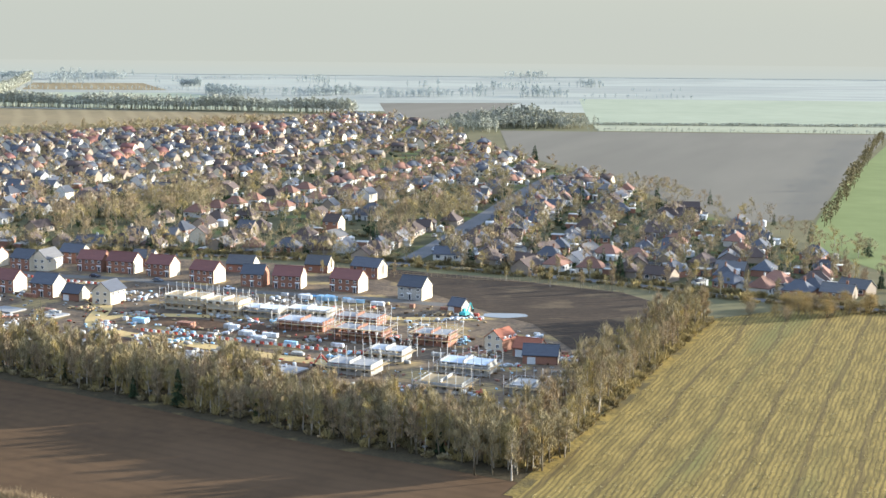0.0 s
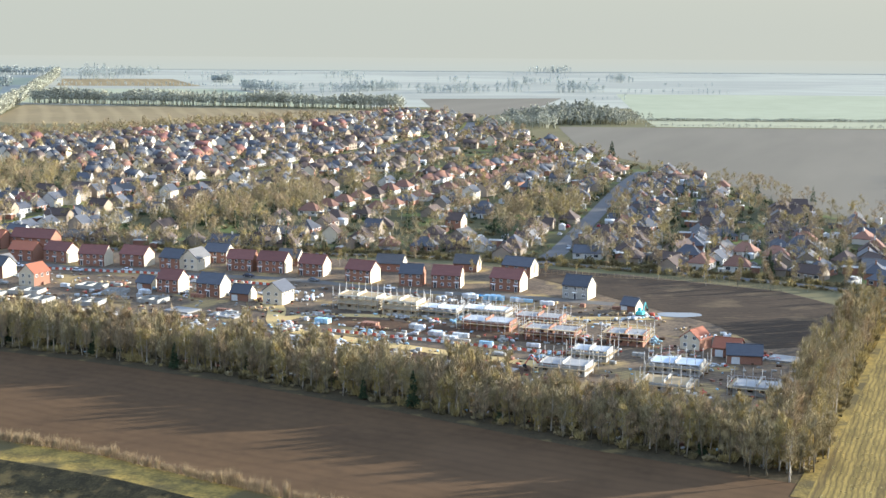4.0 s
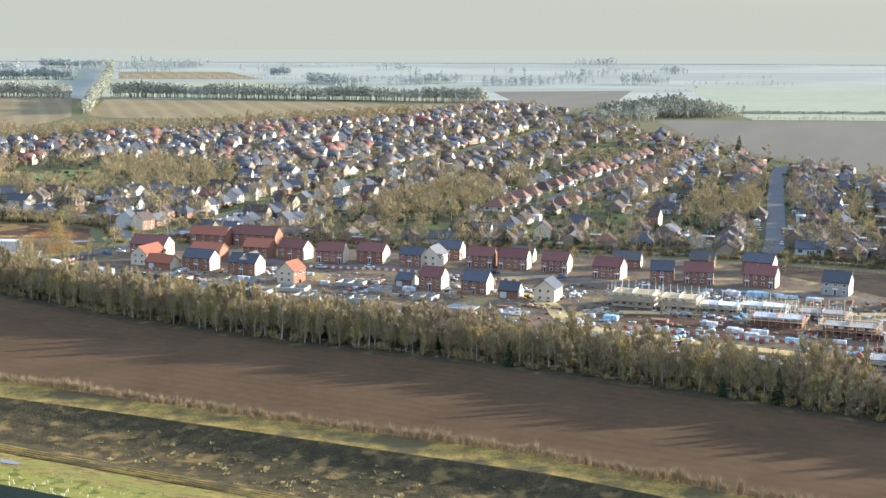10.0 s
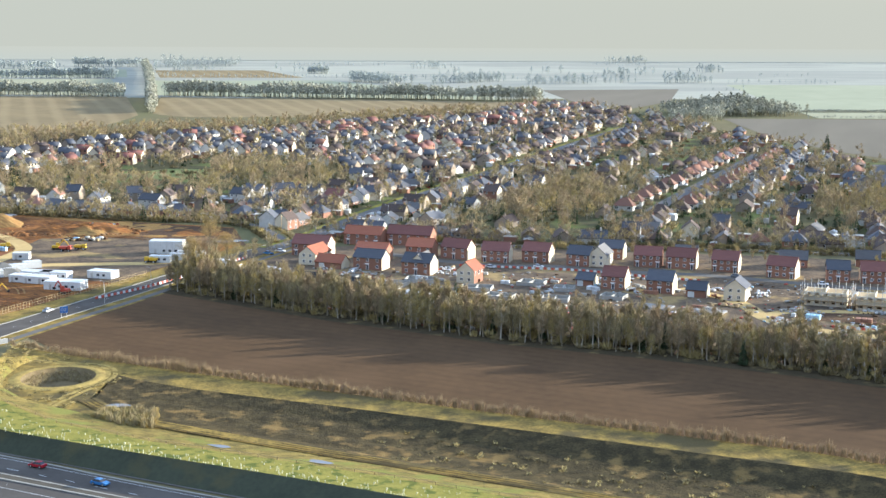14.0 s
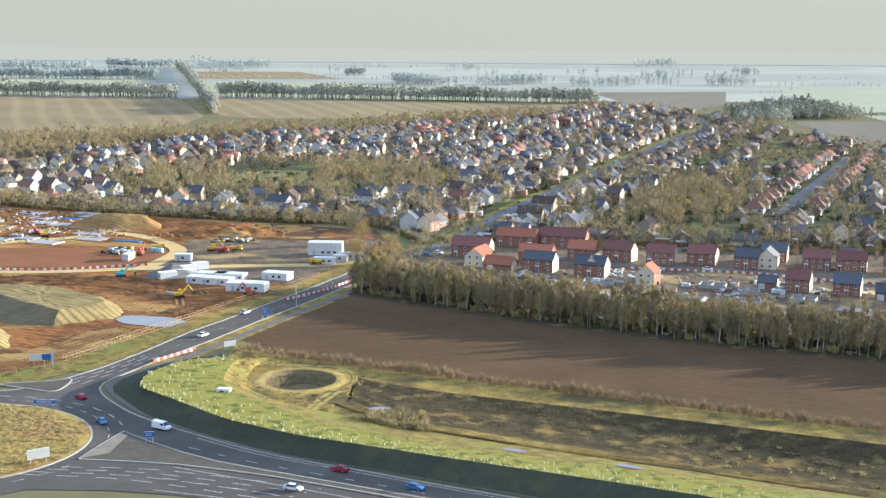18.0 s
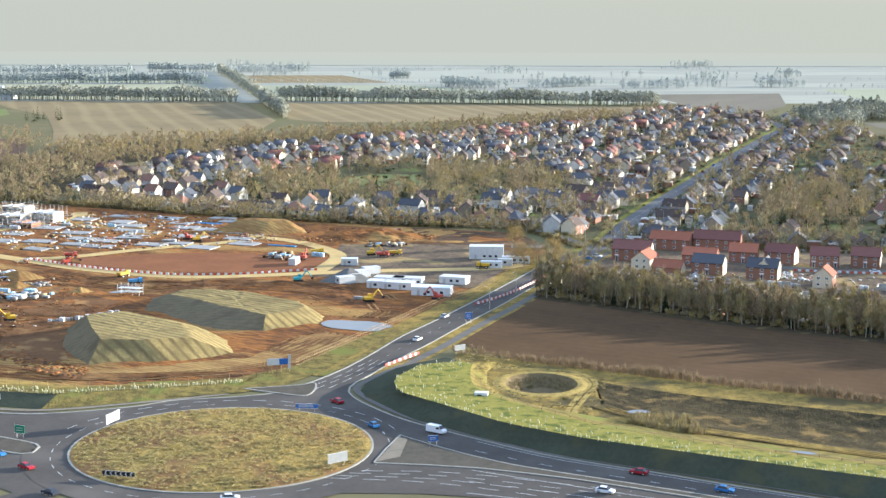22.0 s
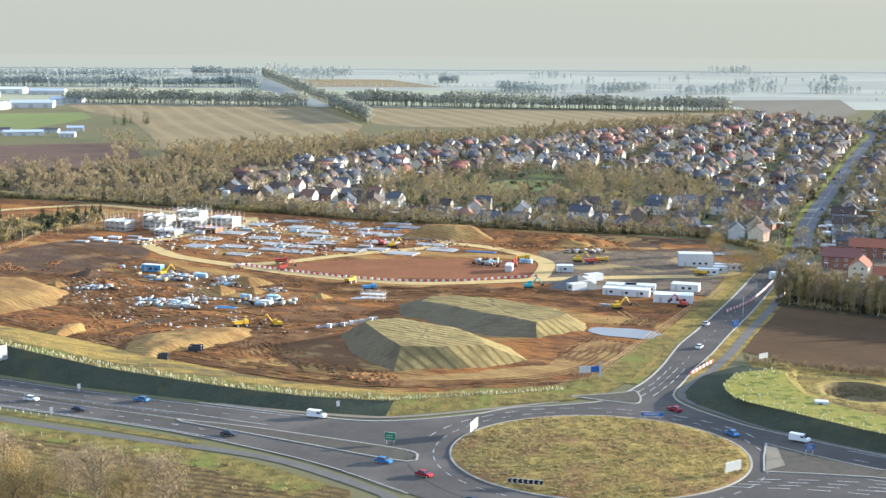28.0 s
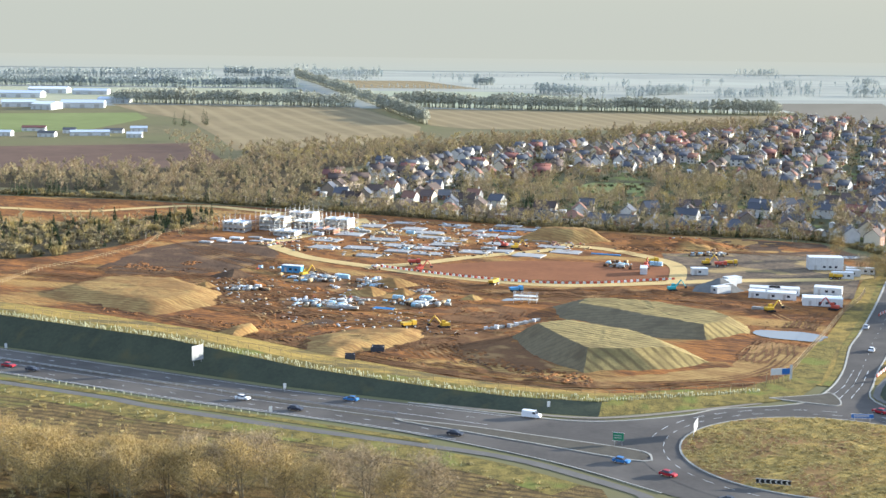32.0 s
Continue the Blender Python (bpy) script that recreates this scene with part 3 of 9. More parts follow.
sheet("carriageway_west", [with_z(FAR_W, 0.12), with_z(NEAR_W, 0.12)], 60, ASPHALT, "grey asphalt dual carriageway with worn lanes", "road", 3)
FAR_E = [(-400.1, 396.5), (-388.6, 380.1), (-381, 370.8), (-365.6, 355.9), (-348.2, 341.1), (-323.6, 327), (-300.4, 313.4), (-201, 259.8), (-5.1, 147.5), (396.9, -20.9)]
NEAR_E = [(-408.8, 313.7), (-397.1, 313.8), (-385.4, 314.1), (-369.8, 311.8), (-354.4, 307.2), (-334.1, 297.7), (-312, 285.8), (-212.9, 230.9), (-17.7, 125.5), (384.8, -44.5)]
sheet("carriageway_east", [with_z(FAR_E, 0.13), with_z(NEAR_E, 0.13)], 60, ASPHALT, "grey asphalt dual carriageway with worn lanes", "road", 3)
SOUTH = [(-464.5, 312.9), (-493.9, 283.3), (-553.8, 242.7)]
ribbon("road_south", SOUTH, 12, 0.11, ASPHALT, "asphalt slip leaving the roundabout")
NL = [(-445.6, 393.9), (-430.2, 397.7), (-418.9, 403.6), (-407.4, 421.1), (-397.6, 442.8), (-385.8, 475.8), (-375.1, 499.7), (-354.9, 547.4), (-334, 599.6), (-307.9, 661.3)]
NRR = [(-388.6, 381.2), (-398.1, 395.5), (-400.9, 408.9), (-394, 424.6), (-387, 442.3), (-377.3, 463.7), (-364.6, 494.9), (-348.3, 532.8), (-326.8, 587), (-298.6, 654.7)]
sheet("road_north", [with_z(NL, 0.15), with_z(NRR, 0.15)], 60, ASPHALT, "asphalt road running from the roundabout to the village", "road", 2)
MAIN = [(-304, 650), (-287, 694), (-270, 752), (-241, 835), (-187, 982), (-112, 1186), (-63, 1316), (-22, 1425), (-8, 1560)]
ribbon("main_street", MAIN, 9.5, 0.17, OLDROAD, "long straight worn asphalt village street", n=80)
STREET1 = [(-20, 619), (-5, 657), (22, 764), (51, 882), (72, 964), (92, 1030)]
ribbon("main_street_verge", offset(smooth_line(MAIN, 60), 6.6).tolist(), 3.4, 0.16, BANK, "pale grass verge along the village street", "verge", 80)
ribbon("village_street", STREET1, 9.5, 0.17, OLDROAD, "worn pale asphalt side street between bungalows")
STREET2 = [(-112, 779), (-83, 852), (-54, 921), (-19, 1005), (24, 1110)]
ribbon("terrace_street", STREET2, 8.5, 0.17, OLDROAD, "worn asphalt street along a row of red-roofed houses")
LANE = [(-293, 677.2), (-234.5, 664.7), (-159.5, 652), (-76.6, 641.9), (-9.4, 622.2), (65.6, 584), (123.6, 542.8), (176.8, 518.5), (267.3, 508.1), (382.2, 498.9)]
ribbon("old_lane", LANE, 6.5, 0.15, OLDROAD, "narrow worn lane between hedges")
WLANE = [(-300.4, 670.6), (-328.3, 730.6), (-390.6, 747.1), (-482.4, 781.6), (-570.6, 827.2), (-706.4, 880.2), (-914.1, 922.6)]
ribbon("lane_west", WLANE, 6.0, 0.15, OLDROAD, "narrow worn lane between hedges")
ESTATE = [(-253.3, 636.1), (-229.3, 616.9), (-205.3, 604.5), (-182.2, 602.9), (-158.4, 591.2), (-120.7, 581), (-74.4, 556.6), (-36.3, 546.4), (2.9, 530.3)]
ribbon("estate_road", ESTATE, 6.5, 0.14, PATHM, "new tarmac estate road before the brick houses")

nr = smooth_line(NRR[3:], 40)
ribbon("verge_north_east", offset(nr, -4).tolist(), 9, 0.13, TRACK, "rough straw and earth verge beside the road", "verge", 60)
ribbon("footway_north", offset(nr, -5.5).tolist(), 3.0, 0.18, PATHM, "tarmac footway beside the road", "pavement", 60)
nl = smooth_line(NL[3:], 40)
ribbon("verge_north_west", offset(nl, 5.5).tolist(), 9, 0.16, TRACK, "scrubby straw-coloured verge below the timber fence", "verge", 60)
ribbon("verge_grass_north_west", offset(nl, 2.0).tolist(), 2.4, 0.2, VERGEF, "thin rough grass edge along the road", "verge", 60)
# island, splitters and kerbs
v, f = [], []
for j in range(13):
    r = j / 12
    for i in range(72):
        a = 2 * math.pi * i / 72
        x, y = CX + IA * r * math.cos(a), CY + IB * r * math.sin(a)
        v.append((x, y, 0.3 + 1.5 * (1 - r * r) + (bumps(x, y, 0.12, 0.35) + bumps(x, y, 0.6, 0.2)) * (1 - r ** 6)))
for j in range(12):
    for i in range(72):
        k = (i + 1) % 72
        f.append((j * 72 + i, (j + 1) * 72 + i, (j + 1) * 72 + k, j * 72 + k))
structure("roundabout_island", mesh("roundabout_island", v, f, ISLE, smooth=True), "low mounded island of dry golden grass", "ground")


def kerb(name, line, z=0.12, w=0.35, h=0.14, n=60):
    c = smooth_line([q[:2] for q in line], n)
    a, b = offset(c, w / 2), offset(c, -w / 2)
    v, f = loft([with_z(a, z - 0.1), with_z(a, z + h), with_z(b, z + h), with_z(b, z - 0.1)], n)
    me = mesh(name, v, f, KERB)
    return structure(name, me, "pale concrete kerb along the road edge", "kerb")


kerb("kerb_island", ellipse(CX, CY, IA, IB, 73), 0.16, 0.5, 0.2, 145)
kerb("kerb_north_west", [(-534.7, 399.5)] + FAR_W[6:] + [(-448.5, 394), (-430.2, 398.3), (-418.9, 404.1), (-407.4, 421.6), (-397.6, 443.4), (-385.8, 476.3), (-375.1, 500.2), (-354.9, 547.9), (-334, 600)], 0.14, 0.6, 0.12, 90)
kerb("kerb_north_east", [(-326.8, 587), (-348.3, 532.8), (-364.6, 494.9), (-377.3, 463.7), (-387, 442.3), (-394, 424.6), (-399.9, 408.9), (-398.1, 396.5), (-388.6, 380.1), (-381, 370.8), (-365.6, 355.9), (-348.2, 341.1), (-323.6, 327), (-300.4, 313.4), (-201, 259.8), (-5.1, 147.5)], 0.14, 0.5, 0.12, 120)
kerb("kerb_south_west", [(-867.8, 536.8), (-659.2, 432.1), (-611.2, 406.6), (-585.7, 393.8), (-546.9, 375.5), (-523.1, 361.2), (-497.3, 342), (-476, 319.6)], 0.12, 0.4, 0.12, 70)


def splitter(name, poly, label):
    m = flat(name, poly, 0.32, RESERVE, label, "traffic island")
    c = poly + poly[:1]
    kerb("kerb_" + name, c, 0.15, 0.5, 0.18, 6 * len(c))
    return m


splitter("splitter_north", [(-430, 407), (-419, 401.5), (-412.4, 398.9), (-410, 404.3), (-410.3, 413.5), (-415, 410.9)], "kerbed grey splitter island with a pale rim")
splitter("splitter_west", [(-538.1, 381.9), (-520.8, 375.8), (-500.7, 366.3), (-477.2, 354), (-473.9, 348.5), (-477.4, 344.4), (-500.9, 358.4), (-520.9, 370.6), (-536.2, 379.7)], "long kerbed grey splitter island of the dual carriageway")
ribbon("central_reserve", [(-1049, 642.1), (-664.8, 450.9), (-615.2, 425), (-587, 410.6), (-538.1, 380.9)], 3.4, 0.16, RESERVE, "dark gravelled central reserve", "central reserve", 60)
splitter("splitter_east", [(-391, 336), (-385.5, 358.1), (-382.6, 356), (-360, 335.4), (-329.3, 318.2), (-200.9, 247.5), (-5.1, 137.4), (-5.1, 136.5), (-200.9, 245.9), (-331.2, 316.1), (-350.3, 325.5), (-368.7, 332.3)], "kerbed grey splitter island of the dual carriageway")
flat("splitter_apron", [(-390.5, 336.6), (-385.4, 357.2), (-383.1, 355.6), (-384.8, 340.6)], 0.35, STRAWC, "pale worn concrete tip of the splitter island", "traffic island")

# lane lines
pb = Build()


def dashes(line, mark, gap, w=0.18, z=0.19, n=400):
    c = smooth_line([q[:2] for q in line], n)
    step = np.linalg.norm(np.diff(c, axis=0), axis=1).mean()
    run = 0.0
    a, b = offset(c, w / 2), offset(c, -w / 2)
    for i in range(n - 1):
        if gap == 0 or run % (mark + gap) < mark:
            pb.add([(*a[i], z), (*b[i], z), (*b[i + 1], z), (*a[i + 1], z)], [(0, 1, 2, 3)])
        run += step


def between(a, b, t, n=40):
    a, b = resample([q[:2] for q in a], n), resample([q[:2] for q in b], n)
    return (a + (b - a) * t).tolist()


for t in (0.06, 0.40, 0.60, 0.95):
    dashes(between(FAR_W[:7], NEAR_W[:7], t), 1, 0, 0.2, 0.17, 500)
for t in (0.23, 0.78):
    dashes(between(FAR_W[:7], NEAR_W[:7], t), 2, 7, 0.22, 0.17, 900)
for t in (0.05, 0.42, 0.58, 0.96):
    dashes(between(FAR_E[3:], NEAR_E[3:], t), 1, 0, 0.2, 0.17, 500)
for t in (0.23, 0.77):
    dashes(between(FAR_E[3:], NEAR_E[3:], t), 3, 6, 0.22, 0.17, 700)
dashes(ellipse(CX, CY, IA + 4.2, IB + 4.4, 60, 0, 100, 440), 3, 3.5, 0.16, 0.2, 500)
dashes(ellipse(CX, CY, IA + 8.0, IB + 8.2, 60, 0, 20, 160), 4, 4, 0.22, 0.2, 300)
dashes(between(NL[3:], NRR[3:], 0.5), 2, 7, 0.12, 0.2, 500)
for t in (0.28, 0.5, 0.72):
    dashes(between(NL[2:5], NRR[2:5], t), 5, 3, 0.2, 0.2, 120)
for t in (0.2, 0.4, 0.6, 0.8):
    dashes([(-405 + 14 * t, 323 + 9 * t), (-378 + 10 * t, 318 + 12 * t), (-344 + 14 * t, 303 + 14 * t)], 5, 4, 0.2, 0.2, 200)
dashes(MAIN, 4, 5, 0.2, 0.22, 600)
dashes(offset(smooth_line(NL[5:], 30), 0.5), 1, 0, 0.2, 0.2, 200)
structure("road_markings", pb.made("road_markings", PAINT), "worn white painted lane lines and edge lines", "road marking")

# footway beside the west carriageway and the reed-edged verge
ribbon("footway_west", [(-1053.5, 614), (-656, 420.5), (-608.9, 395), (-568.1, 374), (-531, 357.3), (-508.8, 346.3), (-491, 329.7), (-478.1, 313.2), (-484.3, 293.9)], 3.2, 0.14, PATHM, "narrow tarmac footway along the carriageway", "pavement", 80)
field("verge_south", [(-1054.1, 610.1), (-656.1, 417.3), (-609, 390.8), (-568.3, 369.7), (-521.5, 346.2), (-489.3, 322.1), (-486.4, 282.9), (-554, 237.1), (-882.8, 400.5), (-1168, 532.1)], PLANTED, "rough brown ground with furrowed rows below the carriageway", 0.08)
ribbon("verge_green", [(-1052.6, 619.9), (-657.6, 425.7), (-608.6, 400.2), (-567.9, 380.3), (-529, 360.4)], 3, 0.1, VERGEF, "strip of rough grass between road and footway", "verge", 60)
ribbon("verge_green_low", [(-1054.7, 606.2), (-656.3, 414.2), (-609.2, 387.6), (-564.5, 366.4), (-521.6, 343), (-497.8, 321.7)], 11, 0.11, VERGEF, "strip of rough grass below the footway", "verge", 60)

# ---- banks and hollow east of the roundabout ----
FOOT = [(-371.7, 448.2), (-386.1, 436.2), (-396, 417.3), (-398.5, 402.7), (-384.8, 377.1), (-365.6, 357), (-348.2, 341.9), (-322.6, 328.1), (-299.4, 315.1), (-201.1, 261.4), (-5.1, 148.5), (296.1, 21.9)]
TOP = [(-368, 423.8), (-379.6, 419.8), (-387.4, 403.1), (-386.1, 388.6), (-372.3, 372.7), (-358.9, 356.8), (-340.6, 343.1), (-308.1, 326.2), (-272, 308.3), (-193.1, 267.1), (0.9, 153.7), (302.2, 28.6)]
INNER = [(-364, 424), (-365, 416.7), (-365.5, 406.3), (-364.5, 394.8), (-358, 383.2), (-346.2, 369.3), (-332, 353.7), (-303.3, 336), (-265.1, 318.1), (-187.3, 277.6), (6.9, 162.7), (308.2, 37.2)]
SHELF = [(-355, 440), (-359.5, 428), (-360.3, 414), (-358.5, 402), (-349, 389), (-330, 374.5), (-315.7, 362.5), (-290.7, 349.4), (-255.2, 331), (-177.8, 289.8), (15, 174.2), (316.3, 48.6)]
sheet("bank_slope", [with_z(FOOT, -0.3), with_z(TOP, 4.2)], 120, SHADEDBANK, "steep grass bank falling to the road, in shade", "ground", 4, 0.25)
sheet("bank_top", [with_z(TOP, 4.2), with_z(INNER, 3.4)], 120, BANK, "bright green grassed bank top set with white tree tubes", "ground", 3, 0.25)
sheet("rough_shelf", [with_z(INNER, 3.4), with_z(SHELF, 0.15)], 120, VERGEF, "rutted straw-coloured grass behind the bank", "ground", 4, 0.3)
ribbon("footway_bank_foot_east", offset(smooth_line(FOOT[1:10], 80), 1.1).tolist(), 2.0, 0.19, PATHM, "narrow worn footway along the foot of the bank", "pavement", 90)
HEDGEL = [(-368.8, 453.4), (-349.7, 441.4), (-317.6, 423.6), (-271.3, 399.2), (-208.2, 367.6), (-145.6, 338.2), (-106.3, 311.1), (-7.3, 246.3), (145.3, 167), (326.4, 95.1)]
PATH_IN = [(-363.1, 442.4), (-344, 433.2), (-312.7, 415.1), (-266.4, 390.3), (-204.2, 359.1), (-141.7, 329.2), (-102.5, 301.6), (-2.8, 235.8), (149.4, 158.9), (330.4, 86.2)]
RIMN = [(-329, 416.6), (-321.5, 409.5), (-303.2, 398.5), (-261.4, 379.9), (-201.1, 351), (-138.7, 320.6), (-99.5, 293.7), (0.4, 228), (152.4, 152.6), (332.4, 80.7)]
RIMS = [(-329.1, 389.5), (-323.4, 381.3), (-311.8, 368.9), (-286.8, 353.9), (-251.3, 334.3), (-174.1, 293.2), (-114.4, 258), (17, 177), (167.4, 111), (318.3, 50.6)]
sheet("field_edge_track", [with_z(HEDGEL, 0.2), with_z(PATH_IN, 0.2), with_z(RIMN, 0.15)], 100, TRACK, "straw-coloured grass track along the ploughed field", "ground", 2, 0.12)


def lerp_line(a, b, t, z, n=60):
    a, b = resample([q[:2] for q in a], n), resample([q[:2] for q in b], n)
    return [(*(a[i] + (b[i] - a[i]) * t), z * min(1, i / 9)) for i in range(n)]


sheet("wet_hollow", [with_z(RIMN, 0.15), lerp_line(RIMN, RIMS, 0.22, -2.4), lerp_line(RIMN, RIMS, 0.5, -3.0), lerp_line(RIMN, RIMS, 0.8, -2.2), with_z(RIMS, 0.15)], 120, SWALE, "damp hollow of dark rough grass with tussocks", "ground", 5, 0.5, 0.2)
sheet("hollow_lip", [with_z(RIMS, 0.16), with_z(offset(smooth_line(RIMS, 60), -5), 0.3)], 100, TRACK, "bright straw-coloured lip of the hollow", "ground", 2, 0.1)
PIT = [(x, y) for x, y, _ in ellipse(-344.7, 412.5, 13.0, 14.0, 25, 0, 180, 540)]
field("shelf_ground", [(-368.8, 452), (-349.5, 440.5), (-317.5, 421), (-329, 415), (-330, 391), (-335, 378.5), (-343.5, 360), (-359.7, 367.5), (-369.5, 391), (-368.5, 416)] + PIT + [(-368.5, 416.2)], TRACK, "rutted straw-coloured grass by a small pond", 0.13)
sheet("shelf_fill", [with_z(SHELF[4:], 0.15), with_z(RIMS, 0.14)], 100, TRACK, "rutted straw-coloured grass beside the hollow", "ground", 2, 0.05)
# round pond pit behind a raised rim
sheet("pond_rim", [ellipse(-344.7, 412.5, a, b, 61, z) for a, b, z in ((14.2, 15.4, 0.1), (12.0, 13.2, 0.42), (10.6, 12.0, 0.3))], 61, BANKEDGE, "pale earth rim round a small pond pit", "ground", 2, 0.12, 0.4)
sheet("pond_pit", [ellipse(-344.7, 412.5, a, b, 61, z) for a, b, z in ((10.7, 12.1, 0.31), (9.0, 10.2, -1.6), (6.5, 7.4, -2.9), (0.2, 0.2, -3.2))], 61, HOLLOWG, "brown reedy sides of a round pit", "ground", 4, 0.25, 0.5)
LOOP = [(-363.9, 435.4), (-346.1, 429.5), (-333.5, 425), (-329.8, 412.2), (-334.2, 398), (-338.5, 384.7), (-339.8, 376), (-336.2, 370), (-330, 367)]
for nm, off_ in (("wheel_track_inner", -1.0), ("wheel_track_outer", 1.0)):
    ribbon(nm, offset(smooth_line(LOOP, 60), off_).tolist(), 1.5, 0.2, BANKEDGE, "pale wheel track looping round the pit", "track", 110)


def puddle(name, x, y, a, b, z=0.22, turn=0.0, label="shallow pool of standing water reflecting the sky"):
    pts = []
    for i in range(28):
        t = 2 * math.pi * i / 28
        r = 1 + 0.28 * noise.noise(Vector((math.cos(t) * 1.4 + x, math.sin(t) * 1.4 + y, 0)))
        px, py = a * r * math.cos(t), b * r * math.sin(t)
        c, s = math.cos(radians(turn)), math.sin(radians(turn))
        pts.append((x + px * c - py * s, y + px * s + py * c))
    return flat(name, pts, z, WATER, label, "water")


puddle("pool_small", -321, 381, 3.2, 1.6, 0.3)
puddle("puddle_track", -288, 336.3, 3.0, 1.0, 2.35, -25)
puddle("puddle_track_far", -263, 321.5, 3.2, 1.1, 3.0, -25)

# dark wheelings along the lip of the hollow
rv, rf = [], []
lip = smooth_line(RIMS, 400)[:290]
for o in (-1.6, -2.9, -4.4, -5.2):
    a, b = offset(lip, o - 0.22), offset(lip, o + 0.22)
    for i in range(len(lip) - 1):
        if noise.noise(Vector((i * 0.09, o * 3, 0))) > -0.1:
            k = len(rv)
            rv += [(*a[i], 0.44), (*b[i], 0.44), (*b[i + 1], 0.44), (*a[i + 1], 0.44)]
            rf.append((k, k + 1, k + 2, k + 3))
stuff("lip_wheelings", mesh("lip_wheelings", rv, rf, SWALE), "dark broken wheel tracks along the grassy lip", "ruts")

# ---- bank west of the roundabout ----
WFOOT = [(-1046.1, 660.3), (-679.8, 474.3), (-617.3, 442.2), (-571.4, 417.5), (-529, 399.7), (-506.8, 391.5), (-482.3, 385.8), (-455.2, 394.2), (-434.1, 402.7)]
WTOP = [(-1041, 667.7), (-673.5, 482.1), (-611.2, 449), (-565.5, 422.9), (-527.9, 406.4), (-505.7, 398.2), (-480.2, 395.2), (-455, 403.5), (-431.9, 412.1)]
WBACK = [(-1019, 709.8), (-657.5, 528.2), (-598, 490.8), (-556.8, 456.2), (-521.4, 429.8), (-500.4, 417.9), (-477.9, 410.7), (-452.9, 413.8), (-427.9, 420.3)]
zt = [8.0, 8.0, 7.4, 4.4, 3.0, 2.5, 1.8, 1.2, 0.6]
sheet("west_bank_slope", [with_z(WFOOT[:7], 0.06), [(x, y, z) for (x, y), z in zip(WTOP[:7], zt)]], 100, SHADEDBANK, "steep shaded grass bank beside the carriageway", "ground", 4, 0.2)
sheet("west_bank_low_slope", [with_z(WFOOT[6:], 0.07), [(x, y, z) for (x, y), z in zip(WTOP[6:], zt[6:])]], 60, VERGEF, "low scrubby bank of rough grass by the roundabout", "ground", 4, 0.3, 0.4)
ribbon("footway_bank_foot", offset(smooth_line(WFOOT[4:], 50), -1.3).tolist(), 1.8, 0.17, STRAWC, "narrow worn strip along the foot of the bank", "pavement", 60)
sheet("west_bank_top", [[(x, y, z) for (x, y), z in zip(WTOP, zt)], [(x + 3, y + 6, z) for (x, y), z in zip(WTOP, zt)]], 100, VERGEF, "straw and green bank top set with white tree tubes", "ground", 2, 0.15)
sheet("west_bank_back", [[(x + 3, y + 6, z) for (x, y), z in zip(WTOP, zt)], with_z(WBACK, 0.2)], 100, TRACK, "rough straw and earth falling away behind the bank", "ground", 4, 0.3)

# ---- the orange building site ----
SITE = [(-1019.7, 705.1), (-657.7, 524.2), (-598.2, 486.8), (-556.9, 452.1), (-521.5, 427.8), (-477.9, 408.6), (-433.8, 416), (-414.7, 431.4), (-399.3, 464.1), (-384.6, 497.9), (-364.3, 546.1), (-343.2, 596.1), (-317.5, 657.5), (-330.1, 714.9), (-390.7, 739.2), (-482.6, 774), (-570.9, 818.8), (-707.2, 870.3), (-915.4, 912.7)]
FLATS = []


def flat_site(name, poly, material, label, z):
    FLATS.append(poly)
    return field(name, poly, material, label, z)


flat_site("site_dark_platform", [(-671, 623), (-659, 680), (-643, 704), (-603, 695), (-594, 660), (-610, 620), (-634, 604), (-663, 609)], DARKSOIL, "dark brown churned soil platform", 0.22)
PINEWOOD = [(-780, 660), (-752, 766), (-720, 758), (-692, 770), (-670, 796), (-650, 815), (-641, 785), (-657, 738), (-675, 684), (-696, 654), (-724, 640)]
flat_site("scrub_ground", PINEWOOD, LITTER, "dark rough ground under young pines and scrub", 0.3)
flat_site("site_red_pit", [(-525.2, 620.7), (-486.6, 602.7), (-456.9, 599.9), (-426.6, 607.9), (-415.6, 633.1), (-429.8, 649), (-485.4, 654.3), (-528.3, 638.6)], REDSOIL, "smooth red-brown earth basin inside a haul road", 0.2)
flat_site("site_yard", [(-423.3, 591.8), (-358.5, 563.9), (-332.1, 637.3), (-346.7, 684.9), (-415.8, 678.3)], SITEGREY, "grey-brown yard of the site compound", 0.225)
flat_site("site_tracks", [(-487, 424.8), (-438.5, 427), (-418.4, 438.3), (-399.2, 474.1), (-414, 482.6), (-433.3, 446.5), (-462.1, 434.6)], CLAYPALE, "pale rutted clay along the hoarding", 0.24)
# brown soil patch, also standing in for the heap's shadow
flat_site("site_shaded_soil", [(-519.7, 500.3), (-516.9, 454.2), (-496, 437.7), (-488.4, 443.2), (-494.5, 461.8), (-500.6, 492.8)], RUT, "brown soil beside a heap, darkened as its shadow", 0.23)
HAUL1 = [(-563.2, 792.6), (-560.8, 763.9), (-583.1, 733.1), (-600.7, 698.5), (-591.1, 672.4), (-577.4, 653), (-541.3, 624.6), (-521.8, 610.2), (-480.4, 591.1), (-449.5, 592.6), (-422.3, 599.2), (-393.9, 604.8), (-348.9, 610.2), (-334, 620.6)]
HAUL2 = [(-555.5, 633), (-533.6, 640.8), (-503.9, 663.9), (-472, 682.4), (-456.8, 698.1), (-438.4, 686.9), (-422.1, 662.9), (-415.4, 642.2), (-419.4, 614.7), (-423.1, 601.2)]
